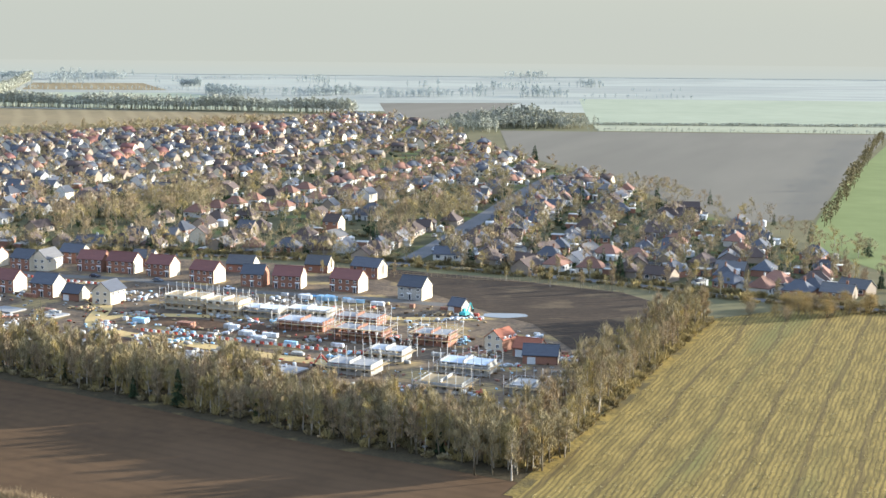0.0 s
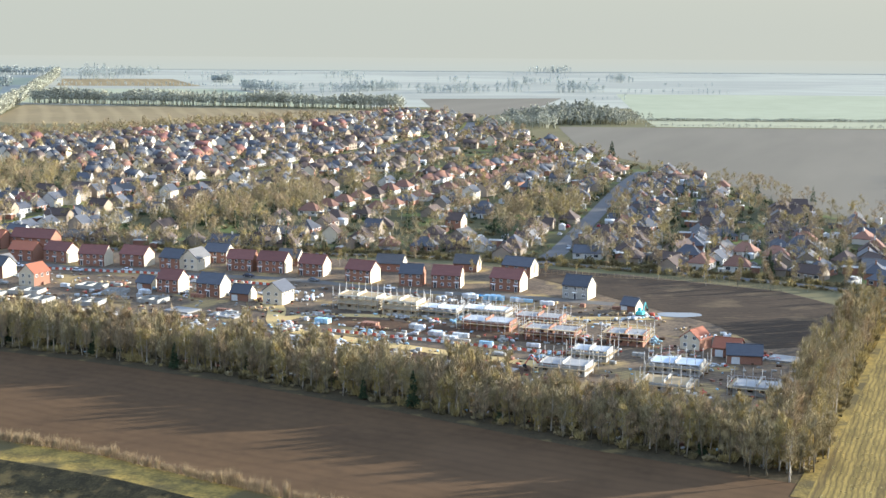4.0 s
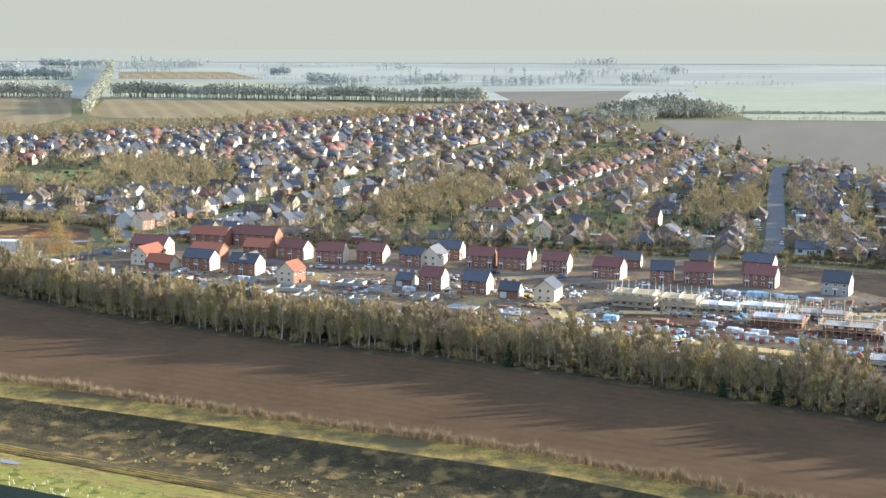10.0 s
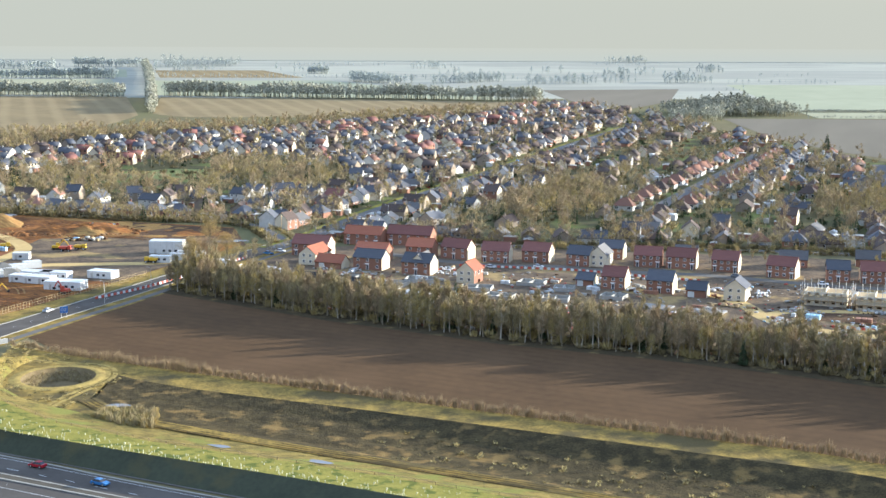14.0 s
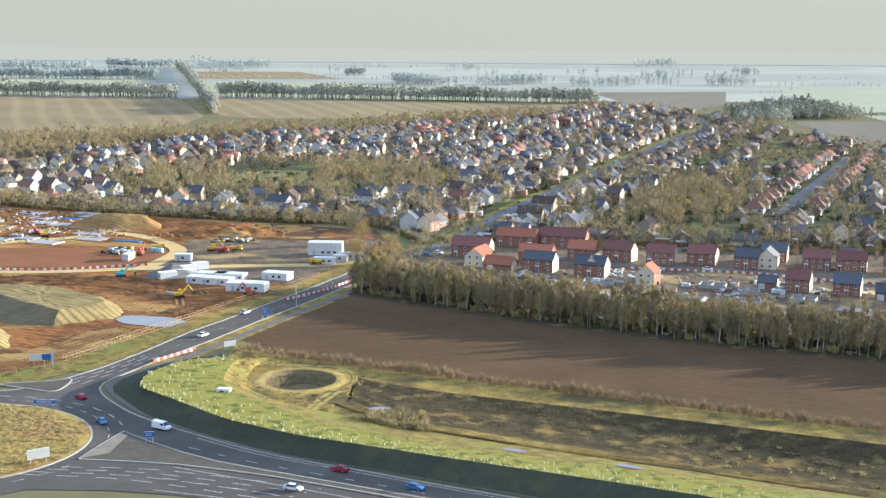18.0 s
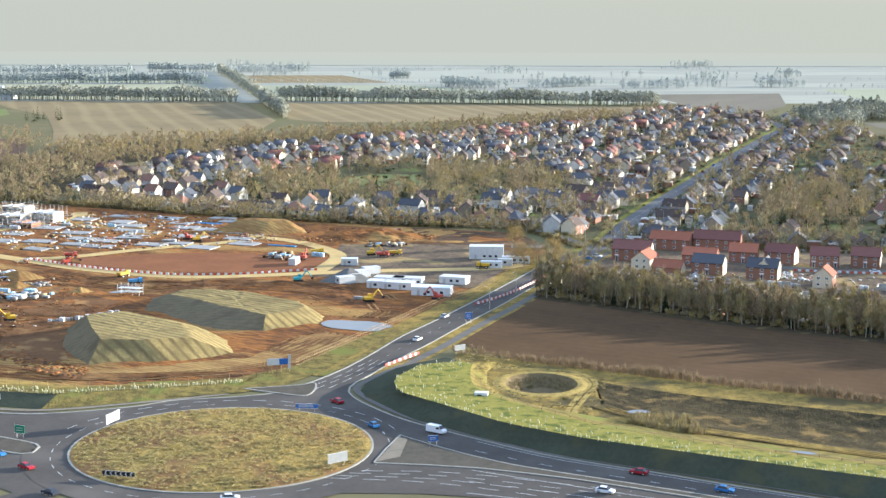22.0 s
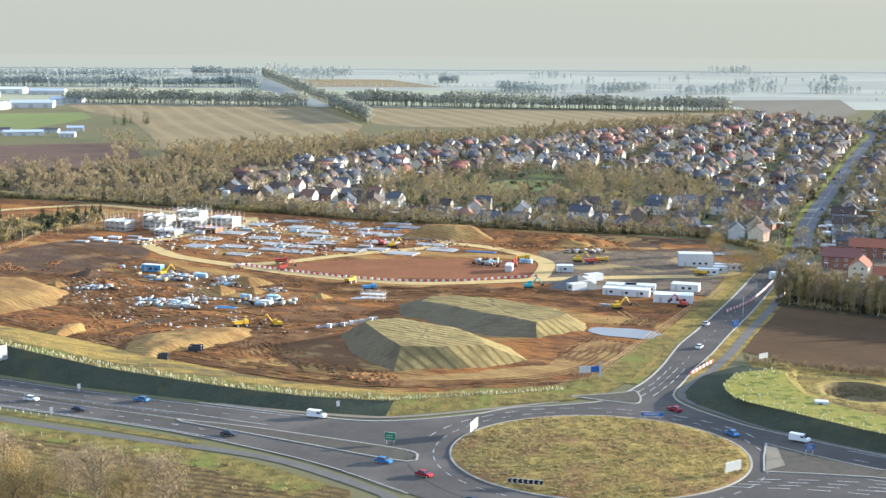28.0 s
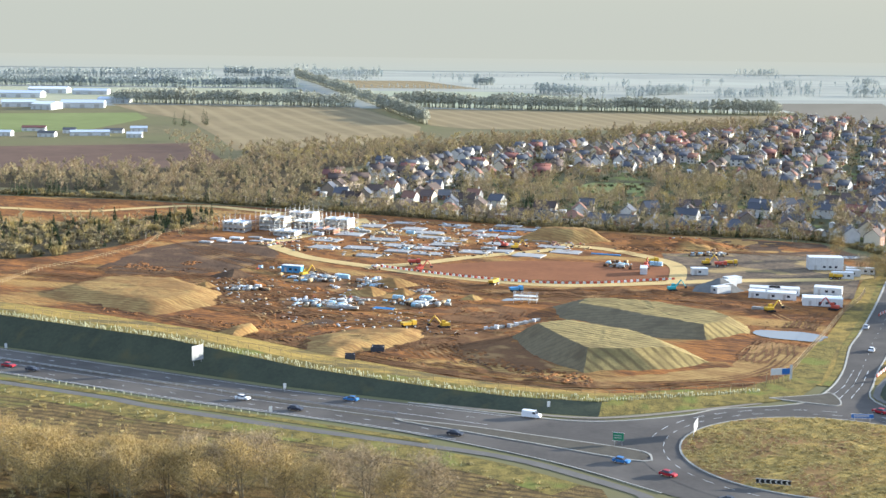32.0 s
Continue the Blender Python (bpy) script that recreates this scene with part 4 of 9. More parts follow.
HAUL3 = [(-456.8, 698.1), (-465.5, 726), (-456, 737.9)]
HAUL4 = [(-935, 850), (-840, 838), (-769, 826), (-720, 813), (-685, 832), (-655, 842), (-606, 812)]
for nm, l in (("haul_road", HAUL1), ("haul_road_loop", HAUL2), ("haul_road_spur", HAUL3), ("haul_road_far", HAUL4)):
    ribbon(nm, l, 7.5, 0.28, HAUL, "pale crushed-stone haul road through the site", "track", 70, 0.06)


FLATS += [[(x, y) for x, y, _ in ellipse(*q, 16)] for q in ((-399, 491.1, 14, 12), (-493.2, 557.8, 8, 6), (-328.4, 670.9, 12, 7))]
EDGE = resample(SITE + SITE[:1], 500)
CALM = np.vstack([resample(l, 60) for l in (HAUL1, HAUL2, HAUL3, HAUL4)])


def site_z(x, y):
    """Height of the clay as tipped and tracked: hummocks between the levelled platforms and the haul roads."""
    edge = min(1.0, math.sqrt((((EDGE - (x, y)) ** 2).sum(axis=1)).min()) / 9)
    low = -0.12 + 0.26 * edge
    if x < -780 or any(inside(x, y, q) for q in FLATS) or ((CALM - (x, y)) ** 2).sum(axis=1).min() < 60:
        return low
    b = 0.5 * noise.noise(Vector((x * 0.05, y * 0.09, 1))) + 0.55 * noise.noise(Vector((x * 0.13, y * 0.17, 5))) + 0.35 * noise.noise(Vector((x * 0.3, y * 0.34, 9)))
    return low + edge * max(-0.04, 1.15 * b + 0.08)


def churned(outline, cell=3.2):
    x0, x1 = min(p[0] for p in outline), max(p[0] for p in outline)
    y0, y1 = min(p[1] for p in outline), max(p[1] for p in outline)
    nx, ny = int((x1 - x0) / cell), int((y1 - y0) / cell)
    v, f, idx = [], [], {}
    for j in range(ny + 1):
        for i in range(nx + 1):
            x, y = x0 + i * cell, y0 + j * cell
            if x > -810 and inside(x, y, outline):
                idx[(i, j)] = len(v)
                v.append((x, y, site_z(x, y)))
    for (i, j), k in idx.items():
        q = [(i, j), (i + 1, j), (i + 1, j + 1), (i, j + 1)]
        if all(c in idx for c in q):
            f.append(tuple(idx[c] for c in q))
    structure("site_earth", mesh("site_earth", v, f, SOIL, smooth=True), "churned orange clay of a large building site", "ground")


churned(SITE)
field("site_margin", SITE, SOIL, "orange clay along the edges of the site", 0.04)
# wheel ruts left by the machines
rv, rf = [], []
for path, wide, n_ in (([(-676.4, 601.4), (-634.6, 603.4), (-599.7, 558), (-545.2, 525.4), (-488.7, 512.9)], 26, 34), ([(-638.9, 523.1), (-575, 475.4), (-528.9, 440.4), (-486.2, 418.7), (-443.2, 423.7), (-418.4, 442.4), (-399.1, 484.2)], 9, 16), ([(-570.9, 459), (-556, 481.4), (-532.1, 495), (-507.4, 522.7), (-497.2, 550.9)], 26, 34),
                       ([(-543.1, 597.5), (-487.4, 568.8), (-445.2, 569.5), (-408.5, 549.7), (-393.1, 502.3)], 14, 26), ([(-509.6, 432.9), (-528, 474.8), (-512.7, 503.8), (-488.5, 520.7)], 12, 16), ([(-655.8, 711.5), (-579, 614), (-543.5, 583.2), (-487.8, 549.7)], 10, 10), ([(-726.1, 623.7), (-671.5, 605.8), (-617.4, 578.4), (-582.4, 527.6), (-569.9, 487.2)], 22, 22), ([(-447.8, 679), (-411, 696.7), (-374.4, 693), (-341.9, 666.8)], 14, 16), ([(-423.8, 450.5), (-409.4, 481.3), (-393, 512.2), (-375.6, 551.9)], 8, 14)):
    base = smooth_line(path, 70)
    for _ in range(n_):
        o, ph = rng.uniform(-wide, wide), rng.uniform(0, 6.28)
        i0 = rng.randrange(0, 30)
        c = base[i0:i0 + rng.randrange(22, 40)]
        t = np.gradient(c, axis=0)
        t /= np.linalg.norm(t, axis=1)[:, None]
        nn = np.stack([-t[:, 1], t[:, 0]], 1)
        c = c + nn * (o + 2.0 * np.sin(np.linspace(0, 4, len(c)) + ph))[:, None]
        for g in (-1.1, 1.1):
            k, lift = len(rv), rng.uniform(0.13, 0.23)
            for (x, y), (ax, ay) in zip(c, nn):
                h_ = site_z(x, y) + lift if inside(x, y, SITE) and (x + 401) ** 2 + (y - 493) ** 2 > 190 else -1.0
                w_ = 0.34 + 0.12 * math.sin(x * 0.7 + y)
                rv += [(x + ax * (g - w_), y + ay * (g - w_), h_), (x + ax * (g + w_), y + ay * (g + w_), h_)]
            rf += [(k + 2 * i, k + 2 * i + 1, k + 2 * i + 3, k + 2 * i + 2) for i in range(len(c) - 1)]
stuff("wheel_ruts", mesh("wheel_ruts", rv, rf, RUT), "dark wheel ruts curving over the clay", "ruts")
puddle("pool_site", -400.9, 493.1, 13, 8, 0.33, -30)
puddle("pool_site_back", -493.2, 557.8, 6, 3, 0.3, 20)
puddle("pool_north", -328.4, 670.9, 10, 4, 0.26, 10)


def heap(name, base, top, h, material, label, n=64, rough=0.4):
    """A spoil heap between a base outline and a smaller top outline."""
    b0, t0 = resample(base + base[:1], n), resample(top + top[:1], n)
    cen = t0.mean(axis=0)
    lines = [with_z(b0, 0.1), with_z(t0, h) if not callable(h) else [(x, y, h(x, y)) for x, y in t0], [(x, y, (h(x, y) if callable(h) else h) + 0.3) for x, y in cen + (t0 - cen) * 0.5], [(x, y, (h(x, y) if callable(h) else h) + 0.35) for x, y in cen + (t0 - cen) * 0.02]]
    v, f = loft(lines, n, 4, rough, 0.2)
    me = mesh(name, v, f, material, smooth=True)
    if me.polygons[0].normal.z < 0:
        me.flip_normals()
    return thing(name, label, "spoil heap", "spoil heaps", None, welded(me))


def wedge(name, base, top, material, label, shade_sides, foot=0.05):
    """A graded stockpile with crisp shoulders; the listed sides are darkened as painted shade, the others are grassed
    over.
    """
    v, f, sl = [], [], []
    n = len(base)

    def grid(a, b, c, d, nu, nv):
        """A patch between the edges a-b below and d-c above."""
        k = len(v)
        for j in range(nv + 1):
            for i in range(nu + 1):
                p = (a.lerp(b, i / nu)).lerp(d.lerp(c, i / nu), j / nv)
                q = Vector((p.x * 0.35, p.y * 0.35, p.z * 0.35))
                p = p + Vector((noise.noise(q), noise.noise(q + Vector((9, 3, 1))), noise.noise(q * 1.7 + Vector((2, 8, 5))))) * 0.28
                v.append(tuple(p))
        f.extend((k + j * (nu + 1) + i, k + j * (nu + 1) + i + 1, k + (j + 1) * (nu + 1) + i + 1, k + (j + 1) * (nu + 1) + i) for j in range(nv) for i in range(nu))

    B, T = [Vector((*p, foot)) for p in base], [Vector(p) for p in top]
    cen = sum(T, Vector()) / n
    for i in range(n):
        j = (i + 1) % n
        nu = max(3, int((B[i] - B[j]).length / 2))
        grid(B[i], B[j], T[j], T[i], nu, 5)
        sl += [1 if i in shade_sides else 0] * (len(f) - len(sl))
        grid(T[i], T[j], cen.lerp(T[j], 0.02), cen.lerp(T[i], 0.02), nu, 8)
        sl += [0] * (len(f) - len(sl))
    me = mesh(name, v, f, [material, MOUNDSHADE], sl, smooth=True)
    if me.polygons[0].normal.z < 0:
        me.flip_normals()
    return thing(name, label, "spoil heap", "spoil heaps", None, welded(me))


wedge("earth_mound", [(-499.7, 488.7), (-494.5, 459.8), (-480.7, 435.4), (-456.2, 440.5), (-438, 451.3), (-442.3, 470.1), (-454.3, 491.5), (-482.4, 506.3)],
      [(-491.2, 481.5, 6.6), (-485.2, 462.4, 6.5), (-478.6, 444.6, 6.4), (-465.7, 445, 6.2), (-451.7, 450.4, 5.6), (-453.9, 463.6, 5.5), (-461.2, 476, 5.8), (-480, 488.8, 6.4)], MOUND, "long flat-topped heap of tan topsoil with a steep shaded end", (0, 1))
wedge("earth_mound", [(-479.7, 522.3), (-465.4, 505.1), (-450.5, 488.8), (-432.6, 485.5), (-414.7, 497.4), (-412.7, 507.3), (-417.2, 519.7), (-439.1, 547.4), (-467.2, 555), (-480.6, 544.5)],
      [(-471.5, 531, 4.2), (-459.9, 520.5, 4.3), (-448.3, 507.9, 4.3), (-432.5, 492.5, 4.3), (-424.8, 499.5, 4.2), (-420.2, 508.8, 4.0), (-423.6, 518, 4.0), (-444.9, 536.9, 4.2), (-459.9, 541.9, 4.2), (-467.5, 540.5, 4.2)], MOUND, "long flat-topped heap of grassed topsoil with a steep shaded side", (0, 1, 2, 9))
heap("earth_mound", [(-678.9, 562.9), (-662.5, 600.5), (-630.4, 594.6), (-608.6, 568.2), (-608, 540.9), (-627.7, 520.5), (-649.5, 535.6)], [(-668.3, 567.1), (-656.7, 588.6), (-631.9, 585.1), (-618, 564.9), (-618.9, 547.5), (-630.7, 534.5), (-648.8, 547.4)], 3.0, CLAYPALE, "broad low heap of pale clay")
heap("earth_mound", [(-570.9, 485.2), (-553.5, 500.2), (-530.1, 500.8), (-528.7, 484.8), (-543.3, 465.6), (-559.8, 449.3), (-568, 460.9)], [(-561.6, 480.7), (-551.9, 490.1), (-536.9, 492.3), (-536.1, 486.2), (-545.9, 473.8), (-557.6, 460.3), (-562.1, 466.6)], 2.2, CLAYPALE, "low heap of ochre clay scored by tracks")
heap("earth_mound", [(-600.8, 492), (-590.7, 508.3), (-586.5, 494.2), (-594.6, 482.6)], [(-596, 492.7), (-590.9, 501.4), (-589.3, 494.3), (-594.3, 487.6)], 2.0, CLAYPALE, "small bank of pale clay", 24)
for hx, hy, hr, hm in ((-598.4, 582.9, 5, SOIL), (-572.3, 574.1, 3, SOIL), (-550.4, 566.5, 7, CLAYPALE), (-556.9, 564.9, 5, CLAYPALE), (-510.4, 558.1, 4, CLAYPALE), (-617.4, 578.4, 5, CLAYPALE), (-537.5, 568.5, 5, CLAYPALE)):
    heap("earth_mound", [(hx + hr * 1.3 * math.cos(a), hy + hr * math.sin(a)) for a in (0, 1.2, 2.4, 3.6, 4.9)], [(hx + 0.3 * hr * math.cos(a), hy + 0.24 * hr * math.sin(a)) for a in (0, 1.2, 2.4, 3.6, 4.9)], hr * 0.42, hm, "small cone of tipped " + ("soil" if hm is SOIL else "sand"), 24, 0.3)
heap("earth_mound", [(-484, 715.1), (-456.5, 708.8), (-434.3, 713.8), (-437.6, 730.9), (-465.2, 738.3)], [(-469.2, 724.4), (-454.5, 718.3), (-443.3, 720.3), (-446.9, 727), (-461.7, 730.7)], 5.5, CLAYPALE, "rounded heap of pale sand")
heap("earth_mound", [(-431, 696.5), (-393.1, 682.5), (-374.4, 697.6), (-392.6, 727.4), (-423.7, 723.9)], [(-415.5, 700.6), (-394.8, 695.9), (-387.4, 703.1), (-397.4, 714.5), (-414.4, 712.2)], 2.5, SOIL, "rough heap of orange spoil", rough=1.2)
heap("earth_mound", [(-420, 579.1), (-409.1, 572.4), (-398, 579.8), (-401.5, 592.9), (-416.2, 592.3)], [(-409.9, 582.6), (-408.1, 582.1), (-406.2, 583.6), (-407.1, 585.2), (-408.9, 584.7)], 4.6, GRAVELG, "grey heap of crushed stone", rough=0.2)
heap("earth_mound", [(-620.7, 603.5), (-609.1, 597), (-599.5, 604), (-608.4, 612.1)], [(-610.5, 604.7), (-608.8, 603.6), (-606.9, 604.5), (-608.7, 605.5)], 3.0, DARKSOIL, "small dark cone of soil", rough=0.2)
heap("earth_mound", [(-554.4, 585.9), (-539.9, 579.2), (-529.7, 586.2), (-539.5, 594.4)], [(-545.2, 587.2), (-541.6, 585), (-537.9, 586.7), (-541.5, 588.8)], 3.0, CLAYPALE, "small cone of pale sand", rough=0.2)
field("site_churn_north", [(-429.1, 692.3), (-374.6, 672.9), (-332.8, 695.3), (-390.7, 734.8), (-437.5, 735.3)], SOIL, "rutted orange soil", 0.22)
# rough spoil: lumps of clay tipped along the edges and between the platforms
def lump(seed, slot):
    r = random.Random(seed)
    b = Build()
    n = 7
    rings = [(1.0, -0.15), (0.85, 0.22), (0.45, 0.5)]
    v = [(q * math.cos(6.283 * i / n) * r.uniform(0.7, 1.25), q * math.sin(6.283 * i / n) * r.uniform(0.7, 1.25), z * r.uniform(0.7, 1.3)) for q, z in rings for i in range(n)] + [(r.uniform(-0.2, 0.2), r.uniform(-0.2, 0.2), 0.62)]
    f = [(k * n + i, k * n + (i + 1) % n, (k + 1) * n + (i + 1) % n, (k + 1) * n + i) for k in range(2) for i in range(n)] + [(2 * n + i, 2 * n + (i + 1) % n, 3 * n) for i in range(n)]
    return tri_template(b.add(v, f, slot))


LUMPS = [lump(s_, k) for s_, k in ((1, 0), (2, 0), (3, 1), (4, 0), (5, 0), (6, 0))]
lp = []
for poly, n_, lo, hi in (([(-539.8, 455.3), (-509.6, 432.9), (-480.6, 419), (-477.4, 433.3), (-501.7, 446.7), (-512.5, 473.8), (-532.8, 469)], 260, 0.6, 2.2), ([(-584.2, 527.7), (-561.9, 528.3), (-557.1, 504.4), (-580.4, 481.8), (-589.6, 488.3)], 150, 0.6, 2.0), ([(-667.7, 622.7), (-654.6, 641.6), (-634.1, 647.6), (-622, 633.7), (-634, 613.8)], 260, 0.6, 2.4), ([(-436.5, 687.1), (-393.1, 682.5), (-367.1, 696.7), (-392.6, 731), (-433.9, 731.3)], 300, 0.8, 2.8),
                         ([(-666.3, 538.6), (-620.6, 512.1), (-575, 475.4), (-533.4, 446.8), (-519.2, 440), (-533, 463), (-583.6, 498), (-629.1, 530.4)], 420, 0.4, 1.5), ([(-457.1, 680.1), (-541.5, 648.7), (-611, 708.3), (-571.9, 793.3), (-464.6, 769.7)], 500, 0.4, 1.6), ([(-542.6, 611.6), (-430.8, 591.6), (-394.8, 522), (-487.8, 549.7)], 240, 0.3, 1.0), ([(-615.5, 616.4), (-524.5, 610.4), (-488.5, 520.7), (-546.1, 495.8), (-599.7, 558)], 420, 0.3, 1.3), ([(-432.7, 480.6), (-390.4, 492.6), (-368.1, 551.7), (-412.8, 568), (-445.5, 553.3)], 160, 0.3, 0.9), ([(-740.2, 680.9), (-656.9, 693.4), (-605.9, 813.1), (-727.2, 839.8)], 300, 0.5, 1.8)):
    x0, x1 = min(p[0] for p in poly), max(p[0] for p in poly)
    y0, y1 = min(p[1] for p in poly), max(p[1] for p in poly)
    k = 0
    while k < n_ * 2:
        x, y = rng.uniform(x0, x1), rng.uniform(y0, y1)
        if inside(x, y, poly) and inside(x, y, SITE) and (x + 401) ** 2 + (y - 493) ** 2 > 200:
            k += 1
            if noise.noise(Vector((x * 0.06, y * 0.06, 3))) > -0.05:
                lp.append((rng.randrange(6), x, y, site_z(x, y) + 0.02, rng.uniform(lo, hi) * 0.5, rng.uniform(0.4, 0.85), rng.uniform(0, 6.28)))
stuff("clay_lumps", repeat_mesh("clay_lumps", LUMPS, lp, [CLOD, DARKSOIL]), "rough tipped lumps of orange and brown clay", "spoil")
field("site_dark_north", [(-374.5, 683.9), (-317.5, 657.5), (-330.1, 711.2), (-383.4, 733)], DARKSOIL, "dark brown soil at the edge of the site", 0.24)

field("goods_yard", [(-590, 598), (-572, 580), (-556, 560), (-520, 566), (-516, 544), (-545, 532), (-582, 536), (-586, 556), (-548, 574), (-538, 590), (-552, 612), (-580, 618)], RUT, "dark trodden earth under stacked goods", 0.34)
field("trodden_fan", [(-526, 529), (-508, 553), (-490, 536), (-504, 511), (-519, 511)], RUT, "dark turning place trodden by machines", 0.34)
field("site_cut", [(-579, 478), (-574, 503), (-566, 519), (-561, 512), (-566, 492), (-572, 478)], DARKSOIL, "dark damp trench beside a clay heap", 0.34)

field("belt_floor", [(16.2, 315.7), (-29.4, 343.7), (-73.8, 376.5), (-125.5, 410.9), (-166.7, 434), (-213.2, 455.5), (-272.7, 493), (-337.9, 544.1), (-328.6, 567.2), (-264.1, 518.1), (-203.7, 480.9), (-115.8, 435.4), (-19.4, 370), (28.5, 349), (55.1, 405.9), (84.3, 471.9), (102, 511.5), (96.7, 505.2), (65.5, 429.5), (35.9, 360.1)], LITTER, "dark leaf litter under the tree belt", 0.135)

field("junction_verge", [(-464.6, 402.3), (-447.5, 398.1), (-431.1, 402.3), (-420.8, 408.2), (-409.2, 427), (-399.4, 452), (-387.6, 482.7), (-393.3, 486.4), (-406.9, 459.7), (-418.5, 434.3), (-433.8, 420.1), (-464.4, 414.2)], VERGEF, "rough green and straw verge at the junction", 0.24)

# ---- the grey building site among the new houses ----
field("estate_earth", [(-342.2, 599), (-271.7, 499.5), (-208.4, 462.4), (-121.9, 418.9), (-27.7, 351.2), (15.9, 322.3), (95.7, 507.1), (72.5, 557.9), (19.1, 594.2), (-76.2, 627.8), (-159.4, 645.7), (-258.3, 662.2), (-300.4, 647.3)], SITEGREY, "muddy brown and straw-coloured ground of a housing site", 0.1)
field("estate_dark_soil", [(-8.3, 566.1), (12.3, 526.8), (32.3, 495.7), (41.5, 455.2), (66.8, 461.7), (91.4, 517), (71.5, 557.8), (28.7, 585), (-19.3, 612.3), (-36.2, 608.4)], PLOTSOIL, "dark bare soil of a future plot", 0.16)
field("estate_dark_hardcore", [(-137.2, 486.9), (-109.2, 471.7), (-71.8, 453.3), (-36.9, 432.8), (-32.5, 419.7), (-51.9, 414), (-90.4, 440.8), (-132.1, 467.1)], DARKSOIL, "dark wet hardcore round new foundation slabs", 0.15)
field("estate_dark_rows", [(-97.5, 507.8), (-72.9, 496), (-34.3, 480.2), (-6.6, 463.7), (-12.3, 455.6), (-43.6, 468.4), (-76.2, 479.8), (-100.8, 492.1)], DARKSOIL, "dark trodden soil between half-built rows", 0.15)
puddle("lagoon", 23.3, 510.4, 8, 4.5, 0.22)
ESTATE2 = [(-118, 496), (-110.8, 505.7), (-95.6, 507.7), (-54.3, 503.5), (-8, 503.5), (13.2, 503.8)]
HAULB = [(-136.7, 553.2), (-121.3, 525.1), (-118, 496), (-109.3, 479.7), (-91, 467.3), (-62.3, 449.3), (-38.9, 436.2), (-21.3, 431.6), (-12.3, 453.5)]
ribbon("estate_haul_road", HAULB, 6.5, 0.2, HAUL, "pale compacted stone road through the housing site", "track", 70, 0.05)
ribbon("estate_haul_road_back", ESTATE2, 5.5, 0.2, HAUL, "pale compacted stone road through the housing site", "track", 60, 0.05)
field("estate_bare_green", [(-210.2, 606.8), (-139.4, 589.1), (-102.5, 574.5), (-111, 559.6), (-158, 571.4), (-205.1, 588.6)], SITEGREY, "trodden ground between two house rows", 0.13)

# ---- houses ----
def grid_window(w, h, glazed):
    """A framed two-light window as one piece; unglazed, it leaves its openings free."""
    t, b = 0.09, Build()
    X, Z = (-w / 2, -w / 2 + t, -t / 2, t / 2, w / 2 - t, w / 2), (0, t, h - t, h)
    v = [(x, -0.05, z) for z in Z for x in X]
    f, sl = [], []
    for j in range(3):
        for i in range(5):
            hole = j == 1 and i in (1, 3)
            if not hole or glazed:
                f.append((j * 6 + i, j * 6 + i + 1, j * 6 + i + 7, j * 6 + i + 6))
                sl.append(1 if hole else 0)
    v += [(-w / 2 - 0.06, 0.03, -0.06), (w / 2 + 0.06, 0.03, -0.06), (w / 2 + 0.06, 0.03, h + 0.06), (-w / 2 - 0.06, 0.03, h + 0.06)]
    for q in ((0, 5, 25, 24), (5, 23, 26, 25), (23, 18, 27, 26), (18, 0, 24, 27)):
        f.append(q[::-1])
        sl.append(0)
    return mesh("window", v, f, [UPVC, PANE], sl)


def window_mesh(w, h):
    return grid_window(w, h, False), Build().box(-w / 2 + 0.05, -0.03, 0.05, w / 2 - 0.05, 0.01, h - 0.05).made("pane", PANE), grid_window(w, h, True)


WIN = {k: window_mesh(*k) for k in ((1.2, 1.2), (1.7, 1.2), (0.9, 1.1), (2.0, 1.5), (1.7, 2.1))}
DOOR_W = Build().box(-0.6, -0.09, 0, 0.6, 0.02, 2.35).box(-0.42, -0.13, 0.05, 0.42, -0.09, 2.1, 1).made("door", [UPVC, DOORD])
GARAGE = Build().box(-1.25, -0.08, 0, 1.25, 0.02, 2.2).box(-1.2, -0.1, 0.7, 1.2, -0.08, 0.75).box(-1.2, -0.1, 1.4, 1.2, -0.08, 1.45).made("garage_door", WHITEM)


def walls(w, d, e, r, mats, slots=(0, 0, 0, 0), wing=None):
    """Front, right gable, back, left gable of a ridge-roofed shell of outer size w x d, eaves e, ridge r."""
    b = Build()
    x, y = w / 2, d / 2
    b.add([(-x, -y, 0), (x, -y, 0), (x, -y, e), (-x, -y, e)], [(0, 1, 2, 3)], slots[0])
    b.add([(x, -y, 0), (x, y, 0), (x, y, e), (x, 0, r), (x, -y, e)], [(0, 1, 2, 3, 4)], slots[1])
    b.add([(x, y, 0), (-x, y, 0), (-x, y, e), (x, y, e)], [(0, 1, 2, 3)], slots[2])
    b.add([(-x, y, 0), (-x, -y, 0), (-x, -y, e), (-x, 0, r), (-x, y, e)], [(0, 1, 2, 3, 4)], slots[3])
    return b


